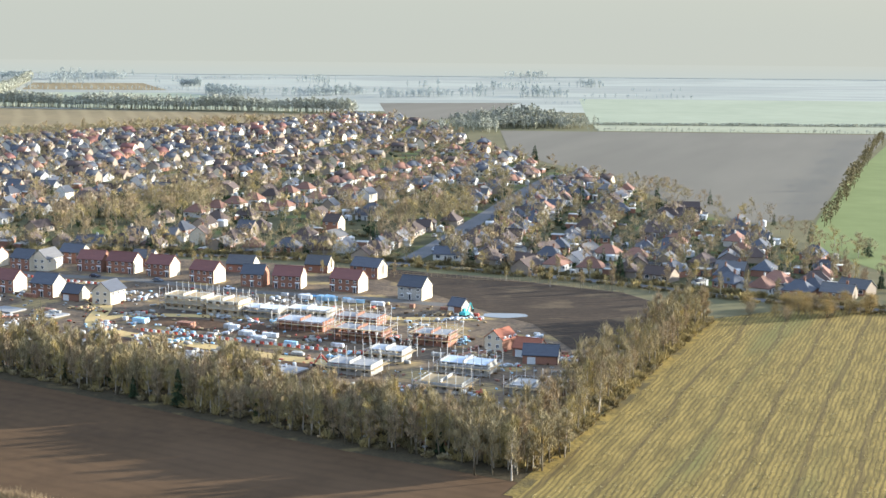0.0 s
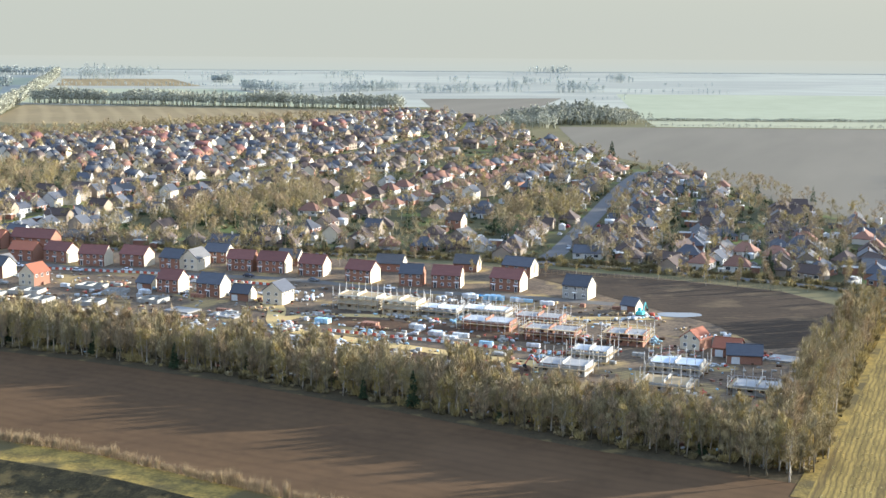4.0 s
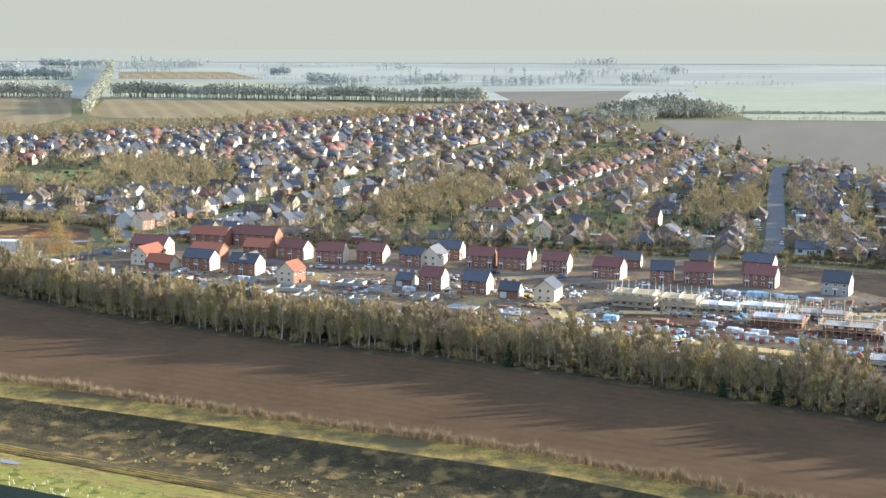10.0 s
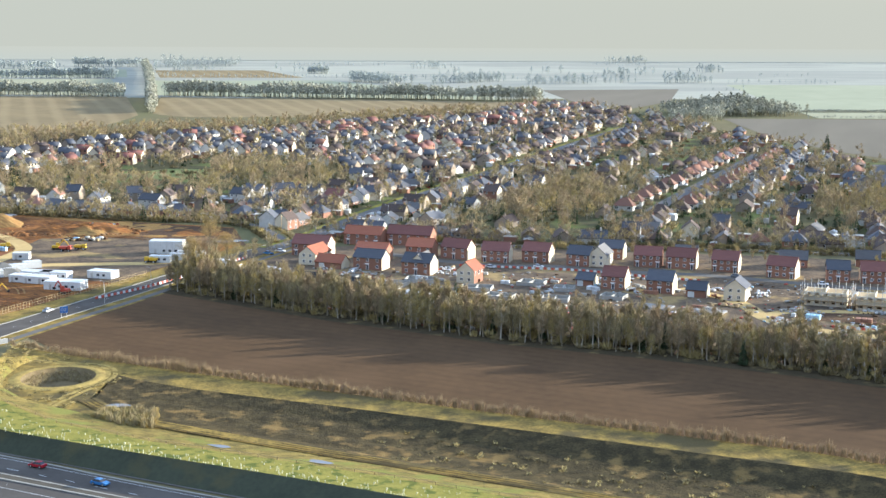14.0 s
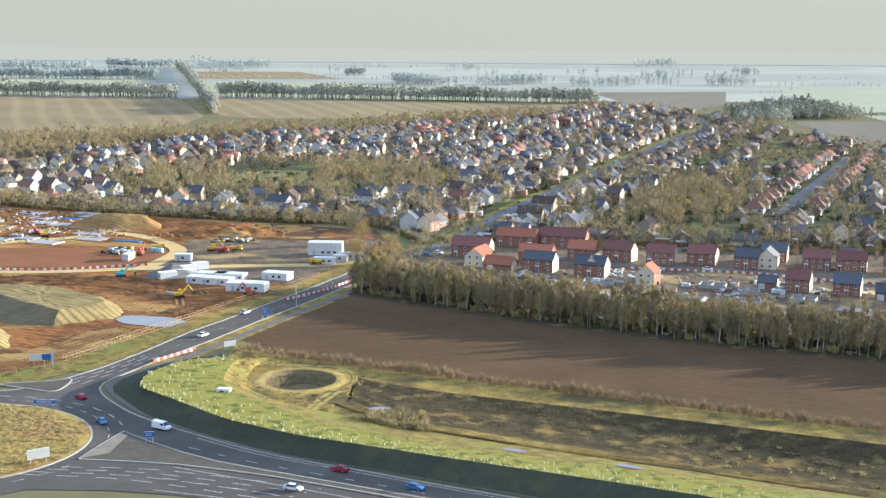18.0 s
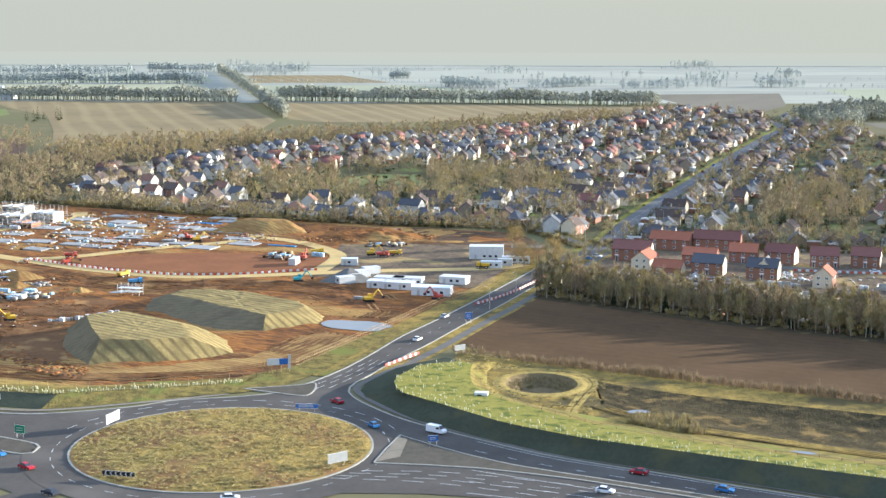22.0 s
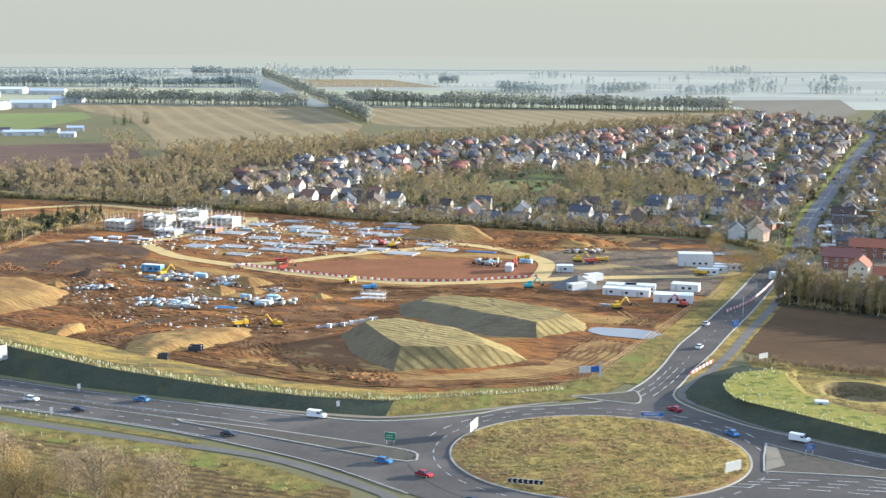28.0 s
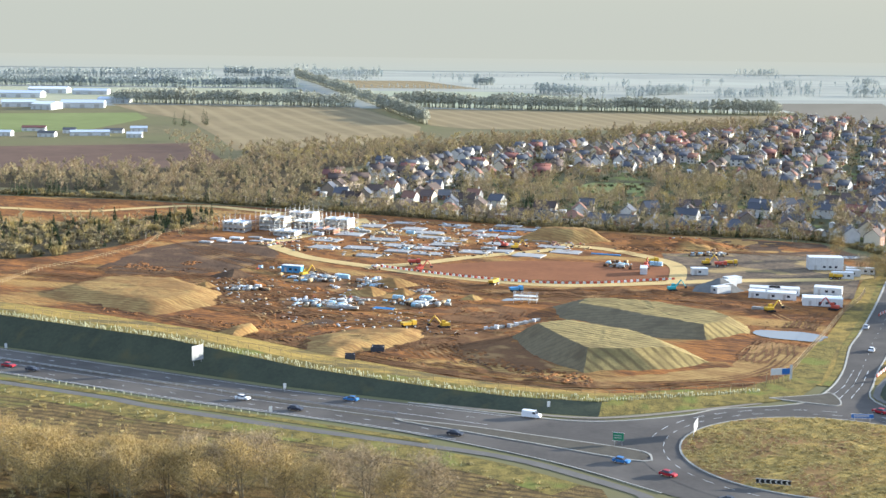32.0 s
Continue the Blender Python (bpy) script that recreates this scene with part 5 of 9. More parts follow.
def roof(w, d, e, r, over=0.35, th=0.22, hip=0.0):
    """Two slopes with eaves that overhang, thickness, and a ridge cap; hip pulls the ridge ends in."""
    b = Build()
    x, y = w / 2 + (0.25 if not hip else over), d / 2 + over
    k = (r - e) / (d / 2)
    z0, z1 = e - over * k + 0.06, r + 0.06
    h = x - hip if hip else x
    for s in (-1, 1):
        top = [(-x, s * y, z0), (x, s * y, z0), (h, 0, z1), (-h, 0, z1)]
        up = [(px, py, pz + th) for px, py, pz in top]
        fc = [(0, 1, 2, 3), (7, 6, 5, 4), (0, 4, 5, 1), (1, 5, 6, 2), (2, 6, 7, 3), (3, 7, 4, 0)]
        b.add(top + up, fc if s > 0 else [q[::-1] for q in fc])
    if hip:
        for s in (-1, 1):
            a = [(s * x, -y, z0), (s * x, y, z0), (s * h, 0, z1)]
            b.add(a + [(p, q, c + th) for p, q, c in a], [(0, 1, 2), (5, 4, 3), (0, 3, 4, 1), (1, 4, 5, 2), (2, 5, 3, 0)])
    b.box(-h, -0.14, r + th - 0.02, h, 0.14, r + th + 0.16)
    return b


def chimney(x, y, z0, z1, material):
    b = Build()
    b.box(x - 0.4, y - 0.3, z0, x + 0.4, y + 0.3, z1).box(x - 0.48, y - 0.38, z1, x + 0.48, y + 0.38, z1 + 0.15)
    b.tube((x - 0.18, y, z1 + 0.15), (x - 0.18, y, z1 + 0.55), 0.11, 0.09, 6).tube((x + 0.18, y, z1 + 0.15), (x + 0.18, y, z1 + 0.55), 0.11, 0.09, 6)
    return b.made("chimney", material)


def add_windows(root, spots, d, side=-1, split=True):
    """spots: (x, z, size key) on the front (side -1) or the back (side 1)."""
    for x, z, k in spots:
        fr, pn, one = WIN[k]
        m = pose(x, side * (d / 2 + 0.004), z, 0, 0, 0 if side < 0 else 180)
        w_ = part("window", fr if split else one, root, "", m)
        if split:
            part("pane", pn, w_)


def house(name, label, m, w, d, e, r, wall_m, roof_m, gable_m=None, front=None, back=None, doors=(), chim=(), hip=0.0, group="", porch=False, cat="house", split=True):
    root = thing(name, label, cat, group, m)
    sl = (0, 1 if gable_m else 0, 0, 1 if gable_m else 0)
    part("wall", walls(w, d, e, r if not hip else e, sl and [wall_m], sl).made("wall", [wall_m, gable_m or wall_m]), root)
    part("roof", roof(w, d, e, r, hip=hip).made("roof", roof_m), root)
    add_windows(root, front or (), d, -1, split)
    add_windows(root, back or (), d, 1, split)
    for x in doors:
        part("door", DOOR_W, root, "white-framed front door", pose(x, -d / 2 - 0.004, 0))
        if porch:
            part("porch", Build().bev(x - 0.95, -d / 2 - 0.9, 2.45, x + 0.95, -d / 2, 2.7, 0.1).made("porch", UPVC), root, "white flat porch canopy")
    for x in chim:
        part("chimney", chimney(x, 0, r - 0.9, r + 1.1, wall_m), root)
    if split:
        part("gutter", Build().tube((-w / 2, -d / 2 - 0.33, e - 0.2), (w / 2, -d / 2 - 0.33, e - 0.2), 0.07, 0.07, 6).tube((w / 2 - 0.2, -d / 2 - 0.08, 0), (w / 2 - 0.2, -d / 2 - 0.08, e - 0.2), 0.05, 0.05, 5).made("gutter", DARKM), root)
    return root


def at_front(fl, fr, d):
    """The pose of a house whose front runs from fl to fr, and its width."""
    a, b = Vector((*fl, 0)), Vector((*fr, 0))
    u = b - a
    ang = math.degrees(math.atan2(u.y, u.x))
    n = Vector((-u.y, u.x, 0)).normalized()
    c = (a + b) / 2 + n * d / 2
    return pose(c.x, c.y, 0.1, 0, 0, ang), u.length


def two_storey(w, bays, tall=False):
    """Windows in even bays on two floors."""
    lo, hi = [], []
    for i in range(bays):
        x = -w / 2 + w * (i + 0.5) / bays
        lo.append((x, 0.9, (1.2, 1.2)))
        hi.append((x, 3.4, (1.2, 1.2)))
    return lo, hi


G = "new brick houses of the estate"
NEW = [  # front left, front right, depth, eaves, ridge, roof, wall, gable
    ((-294.8, 632.5), (-278.9, 626.9), 9, 5.2, 8.6, MAROON, BRICK, CREAM, 4), ((-273.4, 663.5), (-256.3, 656.6), 8, 5.0, 8.2, ORANGE, BRICK, BRICK, 4),
    ((-266.4, 597.4), (-254.4, 592.1), 8, 5.0, 8.0, SLATE, BRICK, CREAM, 3), ((-253.5, 661.9), (-233.5, 654.9), 8.5, 5.2, 8.6, MAROON, BRICK, BRICK, 5),
    ((-266.6, 618.1), (-253.1, 612.8), 8, 4.8, 7.6, ORANGE, BRICK, BRICK, 3), ((-244.6, 626.3), (-233.2, 622.4), 8, 4.9, 8.0, ORANGE, BRICK, BRICK, 3),
    ((-176.6, 605.4), (-167.5, 600.8), 8.5, 5.0, 8.2, SLATE, BRICK, CREAM, 3), ((-148.3, 602.6), (-137.3, 599.5), 8, 5.0, 8.2, MAROON, BRICK, BRICK, 4),
    ((-135.4, 598.7), (-123.7, 594.6), 8, 5.0, 8.2, MAROON, BRICK, CREAM, 4), ((-117.7, 591.4), (-107.5, 587.3), 8, 5.0, 8.2, MAROON, BRICK, CREAM, 4),
    ((-168.5, 552.6), (-159.9, 548.9), 8, 5.0, 8.3, MAROON, BRICK, CREAM, 3), ((-152.3, 544.4), (-143, 540.3), 8, 5.0, 8.3, SLATE, BRICK, CREAM, 3),
    ((-98.1, 578), (-87.8, 572.4), 8, 5.0, 8.2, MAROON, BRICK, CREAM, 4), ((-76.5, 567.2), (-67.6, 565.2), 8, 5.0, 8.2, SLATE, BRICK, BRICK, 3),
    ((-63.8, 563.9), (-52.6, 561.4), 8, 5.0, 8.2, MAROON, BRICK, CREAM, 4), ((-41.3, 558.9), (-30.1, 553.3), 8, 5.0, 8.2, MAROON, BRICK, CREAM, 4),
    ((-34.7, 590.8), (-23.5, 584.7), 8, 4.8, 7.8, SLATE, BRICK, CREAM, 3), ((-14.8, 542.8), (-5.8, 538), 8.5, 5.0, 8.4, SLATE, BLOCK, CREAM, 3),
    ((-229.4, 625.2), (-218.2, 618.7), 8, 5.0, 8.2, MAROON, BRICK, CREAM, 3), ((-212.2, 614.5), (-200.6, 611.2), 8, 5.0, 8.2, MAROON, BRICK, CREAM, 4),
    ((-194.8, 614.3), (-183.7, 609.5), 8, 5.0, 8.2, MAROON, BRICK, CREAM, 3), ((-246.2, 585.6), (-234.6, 580.5), 8.5, 5.0, 8.2, SLATE, BRICK, CREAM, 3),
    ((-86.7, 602.3), (-75.5, 599.2), 8, 3.4, 6.6, GREYR, BRICK, CREAM, 3), ((-54.2, 602.3), (-44.5, 599.5), 8, 3.4, 6.6, GREYR, BRICK, CREAM, 2),
    ((-160.7, 623.5), (-150.6, 619.7), 8, 4.8, 7.8, SLATE, BRICK, CREAM, 3), ((-128.8, 615.8), (-119.6, 613.1), 8, 3.6, 6.6, GREYR, BRICK, CREAM, 2),
]
for fl, fr, d, e, r, rm, wm, gm, bays in NEW:
    m, w = at_front(fl, fr, d)
    lo, hi = two_storey(w, bays)
    dr = [lo[1][0]] if bays == 3 else [lo[0][0], lo[-1][0]] if bays >= 4 else []
    fw = [q for q in lo if q[0] not in dr] + hi
    rn = "maroon tiled roof" if rm is MAROON else "orange tiled roof" if rm is ORANGE else "dark slate roof" if rm is SLATE else "grey roof"
    gn = "cream gable end" if gm is CREAM else "brick gable ends"
    wn_ = "grey blockwork" if wm is BLOCK else "red brick"
    if e < 4:
        fw, dr = lo, []
    house("house", f"new two-storey {wn_} house, {rn}, {gn}", m, w, d, e, r, wm, rm, gm, fw, None, dr, group=G, porch=True)
# cream gabled wing houses: the gable faces the street
for (fx, fy), w, d, ang, wm, rm, e, r in (((-285.4, 608.6), 8, 14, -25, CREAM, ORANGE, 4.6, 7.6), ((-163.1, 603.9), 8, 11, -22, CREAM, GREYR, 5.0, 8.4), ((-238.9, 585.8), 6.5, 11, -24, CREAM, GREYR, 5.0, 8.0),
                                          ((-220, 565.9), 7.5, 9.5, -26, BRICK, ORANGE, 5.0, 8.2), ((-121.4, 529), 8, 9.5, -24, CREAM, SLATE, 5.0, 8.0), ((17.8, 455), 7, 8, -40, BRICK, ORANGE, 3.6, 6.2)):
    m = pose(fx, fy, 0.1, 0, 0, ang) @ pose(0, d / 2 - 2, 0, 0, 0, 90)
    ro = house("house", "new gable-fronted house with " + ("cream rendered walls" if wm is CREAM else "red brick walls"), m, d, w, e, r, wm, rm, wm if wm is CREAM else CREAM, two_storey(d, 3)[1], None, (), group=G)
    for zz in (0.9, 3.4):
        for yy in (-1.6, 1.6):
            fr_, pn_, _ = WIN[(1.2, 1.2)]
            w_ = part("window", fr_, ro, "", pose(-d / 2 - 0.004, yy, zz, 0, 0, -90))
            part("pane", pn_, w_)
for fl, fr, d, e, r, rm in (((-138.7, 535.8), (-131.6, 532.7), 6.5, 2.9, 5.6, SLATE), ((-282.5, 600.3), (-271.2, 594.7), 7, 2.6, 5.4, ORANGE), ((22, 444.9), (29.7, 441.2), 7, 2.8, 5.4, ORANGE), ((24.3, 434.6), (34.8, 432.6), 7, 2.8, 5.4, SLATE), ((-177.7, 559), (-171.3, 555.7), 6, 2.6, 5.0, SLATE), ((3.4, 516.3), (8.2, 512.6), 5.5, 2.6, 5.0, SLATE)):
    m, w = at_front(fl, fr, d)
    ro = house("garage", "small brick garage with a " + ("dark slate roof" if rm is SLATE else "orange tiled roof"), m, w, d, e, r, BRICK, rm, CREAM, group="brick garages", cat="garage")
    part("garage_door", GARAGE, ro, "white up-and-over door", pose(-w / 4, -d / 2 - 0.004, 0))

# ---- village houses ----
U = Vector((0.335, 0.942, 0))
WOODS = [[(-204, 723), (-158, 723), (-125, 812), (-128, 900), (-172, 880)], [(-470, 834), (-520, 930), (-481, 989), (-419, 1040), (-345, 1065), (-289, 1000), (-281, 864), (-325, 836), (-380, 830)], [(-30, 760), (5, 745), (25, 820), (0, 850)]]


def proto(kind, wall_m, roof_m, gable_m=None, label=""):
    if kind == "bungalow":
        w, d, e, r = 12.5, 8.5, 2.7, 5.6
        fr = [(-4, 0.9, (2.0, 1.5)), (4, 0.9, (2.0, 1.5)), (1.8, 1.0, (0.9, 1.1))]
        return house("bungalow", label, None, w, d, e, r, wall_m, roof_m, gable_m, fr, fr[:2], (-0.6,), (3.2,), cat="bungalow", group="village bungalows", split=False)
    if kind == "hipped":
        w, d, e, r = 11, 9, 2.8, 6.4
        fr = [(-3.4, 0.9, (2.0, 1.5)), (3.4, 0.9, (2.0, 1.5))]
        return house("bungalow", label, None, w, d, e, r, wall_m, roof_m, None, fr, fr, (0,), (2.0,), hip=4.2, cat="bungalow", group="village bungalows", split=False)
    if kind == "semi":
        w, d, e, r = 12.5, 8, 5.0, 8.0
        lo, hi = two_storey(w, 4)
        return house("house", label, None, w, d, e, r, wall_m, roof_m, gable_m, hi[:2] + lo[1:3], hi[1:3], (lo[0][0], lo[3][0]), (0.0,), group="village houses", split=False)
    w, d, e, r = 8.5, 8, 4.9, 8.2
    lo, hi = two_storey(w, 2)
    return house("house", label, None, w, d, e, r, wall_m, roof_m, gable_m, hi + lo[:1], hi, (lo[1][0],), (2.8,), group="village houses", split=False)


PROTO = [
    ("bungalow", BUFF, BROWNR, BUFF, "buff brick bungalow with a brown tiled roof"), ("bungalow", WHITEW, SLATE, WHITEW, "white rendered bungalow with a dark roof"),
    ("bungalow", BRICK, GREYR, BUFF, "red brick bungalow with a grey roof"), ("hipped", BUFF, BROWNR, None, "buff bungalow with a brown hipped roof"),
    ("hipped", WHITEW, VILLR, None, "white bungalow with a faded red hipped roof"), ("hipped", BRICK, SLATE, None, "brick bungalow with a dark hipped roof"),
    ("semi", BRICK, MAROON, CREAM, "brick semi-detached house with a maroon roof"), ("semi", WHITEW, SLATE, WHITEW, "white semi-detached house with a dark slate roof"),
    ("semi", BUFF, BROWNR, BUFF, "buff brick semi-detached house with a brown roof"), ("cottage", CREAM, SLATE, WHITEW, "cream detached house with a dark slate roof"),
    ("cottage", BRICK, BROWNR, CREAM, "brick detached house with a brown roof and pale gable"), ("cottage", WHITEW, VILLR, WHITEW, "white detached house with a faded red roof"),
    ("cottage", BUFF, SLATE, BUFF, "buff detached house with a dark roof"),
]


def near_line(x, y, line, d):
    p = np.array(line)
    for a, b in zip(p, p[1:]):
        t = np.clip(((x - a[0]) * (b[0] - a[0]) + (y - a[1]) * (b[1] - a[1])) / max(1e-6, ((b - a) ** 2).sum()), 0, 1)
        if (x - a[0] - t * (b[0] - a[0])) ** 2 + (y - a[1] - t * (b[1] - a[1])) ** 2 < d * d:
            return True
    return False


ROADS = [MAIN, STREET1, STREET2, LANE, WLANE]
sites = []  # x, y, turn, kind
TAKEN = {}


def site(x, y, a, kinds, gap=11.0, woods=True):
    if not inside(x, y, VPOLY) or (woods and any(inside(x, y, w) for w in WOODS)) or any(near_line(x, y, r, 9) for r in ROADS):
        return
    i, j = int(x // 12), int(y // 12)
    for p in range(i - 1, i + 2):
        for q in range(j - 1, j + 2):
            for sx, sy in TAKEN.get((p, q), ()):
                if (sx - x) ** 2 + (sy - y) ** 2 < gap * gap:
                    return
    TAKEN.setdefault((i, j), []).append((x, y))
    sites.append((x, y, a, rng.choice(kinds)))


def along(line, step, off, kinds, jitter=1.0, tidy=False):
    """Houses on both sides of a street, their fronts to it."""
    c = smooth_line([q[:2] for q in line], 200)
    L = np.linalg.norm(np.diff(c, axis=0), axis=1).sum()
    n = int(L / step)
    c = resample(c, n + 1)
    t = np.gradient(c, axis=0)
    for i in range(n):
        an = math.degrees(math.atan2(t[i][1], t[i][0]))
        for s in (-1, 1):
            nx, ny = -math.sin(radians(an)) * s, math.cos(radians(an)) * s
            o = off + (0 if tidy else rng.uniform(-jitter, jitter) * 3.5)
            if not tidy and rng.random() < 0.14:
                continue
            turn = an if s > 0 else an + 180
            site(c[i][0] + nx * o, c[i][1] + ny * o, turn + (90 if tidy else rng.gauss(0, 9) + (90 if rng.random() < 0.4 else 0)), kinds)


BUNG, MIXED, TWO = [0, 1, 2, 3, 1, 5, 3, 0, 5, 4], [0, 1, 2, 3, 5, 1, 3, 5, 0, 9, 10, 12, 8], [7, 8, 9, 10, 12, 9, 10, 8, 7, 11, 6]
along(STREET2, 10.8, 15, [4, 3, 4, 5, 4], 0, True)
along(STREET1, 14, 18, BUNG)
along(MAIN, 15, 21, MIXED)
along(LANE, 15, 17, BUNG)
along(WLANE, 15, 18, BUNG)
# crescents of bungalows east of the side street
for o in (46, 84, 122, 160):
    along(offset(smooth_line(STREET1, 40), -o).tolist(), 14, 15, BUNG)
along(offset(smooth_line(LANE[3:8], 40), 44).tolist(), 14, 14, BUNG)
# parallel back streets of the old village
for o in range(-6, 6):
    if o in (0, 2, 4):
        continue
    base = Vector((-170, 1028, 0)) + Vector((0.942, -0.335, 0)) * (o * 55 + rng.uniform(-6, 6))
    along([tuple((base + U * t)[:2]) for t in range(-460, 720, 60)], 20, 17, MIXED if o > -2 else TWO)
# closes of the newer estate to the west
for k in range(900):
    x, y = rng.uniform(-610, 0), rng.uniform(800, 1740)
    if x < -196 + 0.357 * (y - 960) - 30:
        site(x, y, rng.choice((-25, 65, 155, 245, -40, 20)) + rng.gauss(0, 8), TWO, 12.5)
for k in range(900):
    site(rng.uniform(-600, 190), rng.uniform(540, 1740), rng.choice((-20, 70, 160, 250)) + rng.gauss(0, 6), MIXED if rng.random() < 0.5 else BUNG, 17)
sites.sort(key=lambda s: (s[0] + 250) ** 2 * 0.3 + s[1] ** 2)
NEARH = 330
protos = {}
for x, y, a, k in sites[:NEARH]:
    if k not in protos:
        protos[k] = proto(*PROTO[k])
        protos[k].matrix_basis = pose(x, y, 0.08, 0, 0, a)
    else:
        copy_thing(protos[k], pose(x, y, 0.08, 0, 0, a))
# the farther houses, joined
HM = [BUFF, WHITEW, BRICK, BROWNR, SLATE, GREYR, VILLR, MAROON, CREAM, PANE]
tmpl = []
for kind, wm, rm, gm, _ in PROTO:
    w, d, e, r, hip = {"bungalow": (12.5, 8.5, 2.7, 5.6, 0), "hipped": (11, 9, 2.8, 6.4, 4.2), "semi": (12.5, 8, 5.0, 8.0, 0), "cottage": (8.5, 8, 4.9, 8.2, 0)}[kind]
    b = Build()
    wi, ri, gi = HM.index(wm), HM.index(rm), HM.index(gm or wm)
    q = walls(w, d, e, r if not hip else e, None, (wi, gi, wi, gi))
    for fv, fs in zip(q.f, q.s):
        b.add([q.v[i] for i in fv], [tuple(range(len(fv)))], fs)
    q = roof(w, d, e, r, hip=hip)
    b.add(q.v, q.f, ri)
    b.box(1.6, -0.3, r - 0.8, 2.4, 0.3, r + 1.1, wi)
    for xx in (-w / 3, 0, w / 3):
        for zz in ((1.0,) if e < 4 else (1.0, 3.4)):
            for s in (-1, 1):
                b.box(xx - 0.7, s * d / 2 - 0.05, zz, xx + 0.7, s * d / 2 + 0.05, zz + 1.2, 9)
    tmpl.append(tri_template(b))
far = [(k, x, y, 0.08, rng.uniform(0.92, 1.08), 1.0, radians(a)) for x, y, a, k in sites[NEARH:]]
if far:
    stuff("far_village_houses", repeat_mesh("far_village_houses", tmpl, far, HM), "hundreds of small far village houses with mixed roofs", "houses")

# sheds, garages and conservatories in the gardens
SM = [WHITEW, TIMBER, GREYR, WHITEM, BRICK]
st = []
for w, d, e, r, wi, ri in ((3.0, 2.4, 2.0, 2.6, 1, 2), (5.2, 3.0, 2.3, 3.0, 0, 2), (3.6, 3.0, 2.3, 2.9, 3, 3), (5.5, 3.2, 2.4, 2.7, 4, 0), (2.2, 1.8, 1.9, 2.3, 0, 0)):
    b = Build()
    q = walls(w, d, e, r, None)
    b.add(q.v, q.f, wi)
    q = roof(w, d, e, r, 0.15, 0.1)
    b.add(q.v, q.f, ri)
    b.box(-0.5, -d / 2 - 0.04, 0.1, 0.5, -d / 2, 1.9, 2)
    st.append(tri_template(b))
sp = []
for x, y, a, k in sites:
    for _ in range(2 if y < 1100 else 1):
        if rng.random() < 0.75:
            t = radians(a) + rng.choice((0.5, 1.57, 2.6, 3.14, 4.0)) + rng.gauss(0, 0.3)
            r_ = rng.uniform(8.5, 13)
            px, py = x + r_ * math.cos(t), y + r_ * math.sin(t)
            if not any(near_line(px, py, l, 6) for l in ROADS):
                sp.append((rng.randrange(5), px, py, 0.08, rng.uniform(0.9, 1.2), 1, radians(a) + rng.choice((0, 1.57))))
stuff("garden_sheds", repeat_mesh("garden_sheds", st, sp, SM), "small garden sheds, garages and conservatories behind the houses", "sheds")

# ---- trees ----
def bare_tree(h, spread, seed, twigs=560, stem=1, clear=0.4, tw=0.075, limbs=9, upward=True):
    """A leafless tree: tapered trunk, forking limbs, and a cloud of fine twigs. Slot 0 bark, slot 1 twigs."""
    r = random.Random(seed)
    t, c = Build(), Build()
    tips = []
    for s in range(stem):
        base = Vector((r.uniform(-0.4, 0.4) * (stem > 1), r.uniform(-0.4, 0.4) * (stem > 1), -0.1))
        top = base + Vector((r.uniform(-0.08, 0.08) * h, r.uniform(-0.08, 0.08) * h, h * 0.9))
        mid = base.lerp(top, 0.5) + Vector((r.uniform(-0.3, 0.3), r.uniform(-0.3, 0.3), 0))
        t.tube(base, mid, h * 0.016, h * 0.011, 6)
        t.tube(mid, top, h * 0.011, h * 0.003, 5)
        for i in range(limbs):
            u = clear + (0.92 - clear) * i / limbs
            o = base.lerp(mid, u * 2) if u < 0.5 else mid.lerp(top, u * 2 - 1)
            a = i * 2.4 + r.uniform(-0.5, 0.5)
            ln = spread * (1.0 - 0.75 * abs(u - clear - 0.15)) * r.uniform(0.7, 1.15)
            e = o + Vector((math.cos(a) * ln, math.sin(a) * ln, ln * r.uniform(0.5, 1.1)))
            t.tube(o, e, h * 0.006, h * 0.002, 4)
            tips += [o.lerp(e, 0.5), e, o.lerp(e, 0.75)]
            for _ in range(2 if limbs > 5 else 1):
                f_ = o.lerp(e, r.uniform(0.4, 0.8))
                g = f_ + Vector((r.uniform(-1, 1), r.uniform(-1, 1), r.uniform(0.3, 1.2))) * ln * 0.45
                t.tube(f_, g, h * 0.003, h * 0.0012, 3)
                tips += [g, f_.lerp(g, 0.6)]
        tips += [top, mid.lerp(top, 0.8)]
    for _ in range(twigs):
        o = r.choice(tips) + Vector((r.gauss(0, 0.25), r.gauss(0, 0.25), r.gauss(0, 0.25))) * spread * 0.5
        d = Vector((r.gauss(0, 0.42), r.gauss(0, 0.42), r.uniform(0.2, 1.3))).normalized() * r.uniform(0.7, 2.0) * h / 11
        if not upward:
            d = Vector((r.gauss(0, 0.8), r.gauss(0, 0.8), r.uniform(-0.2, 1.0))).normalized() * r.uniform(0.4, 1.1) * h / 11
        s = Vector((r.gauss(0, 1), r.gauss(0, 1), r.gauss(0, 0.4))).normalized() * tw * r.uniform(0.6, 1.4)
        c.add([o - s, o + s, o + d], [(0, 1, 2)])
    return t, c


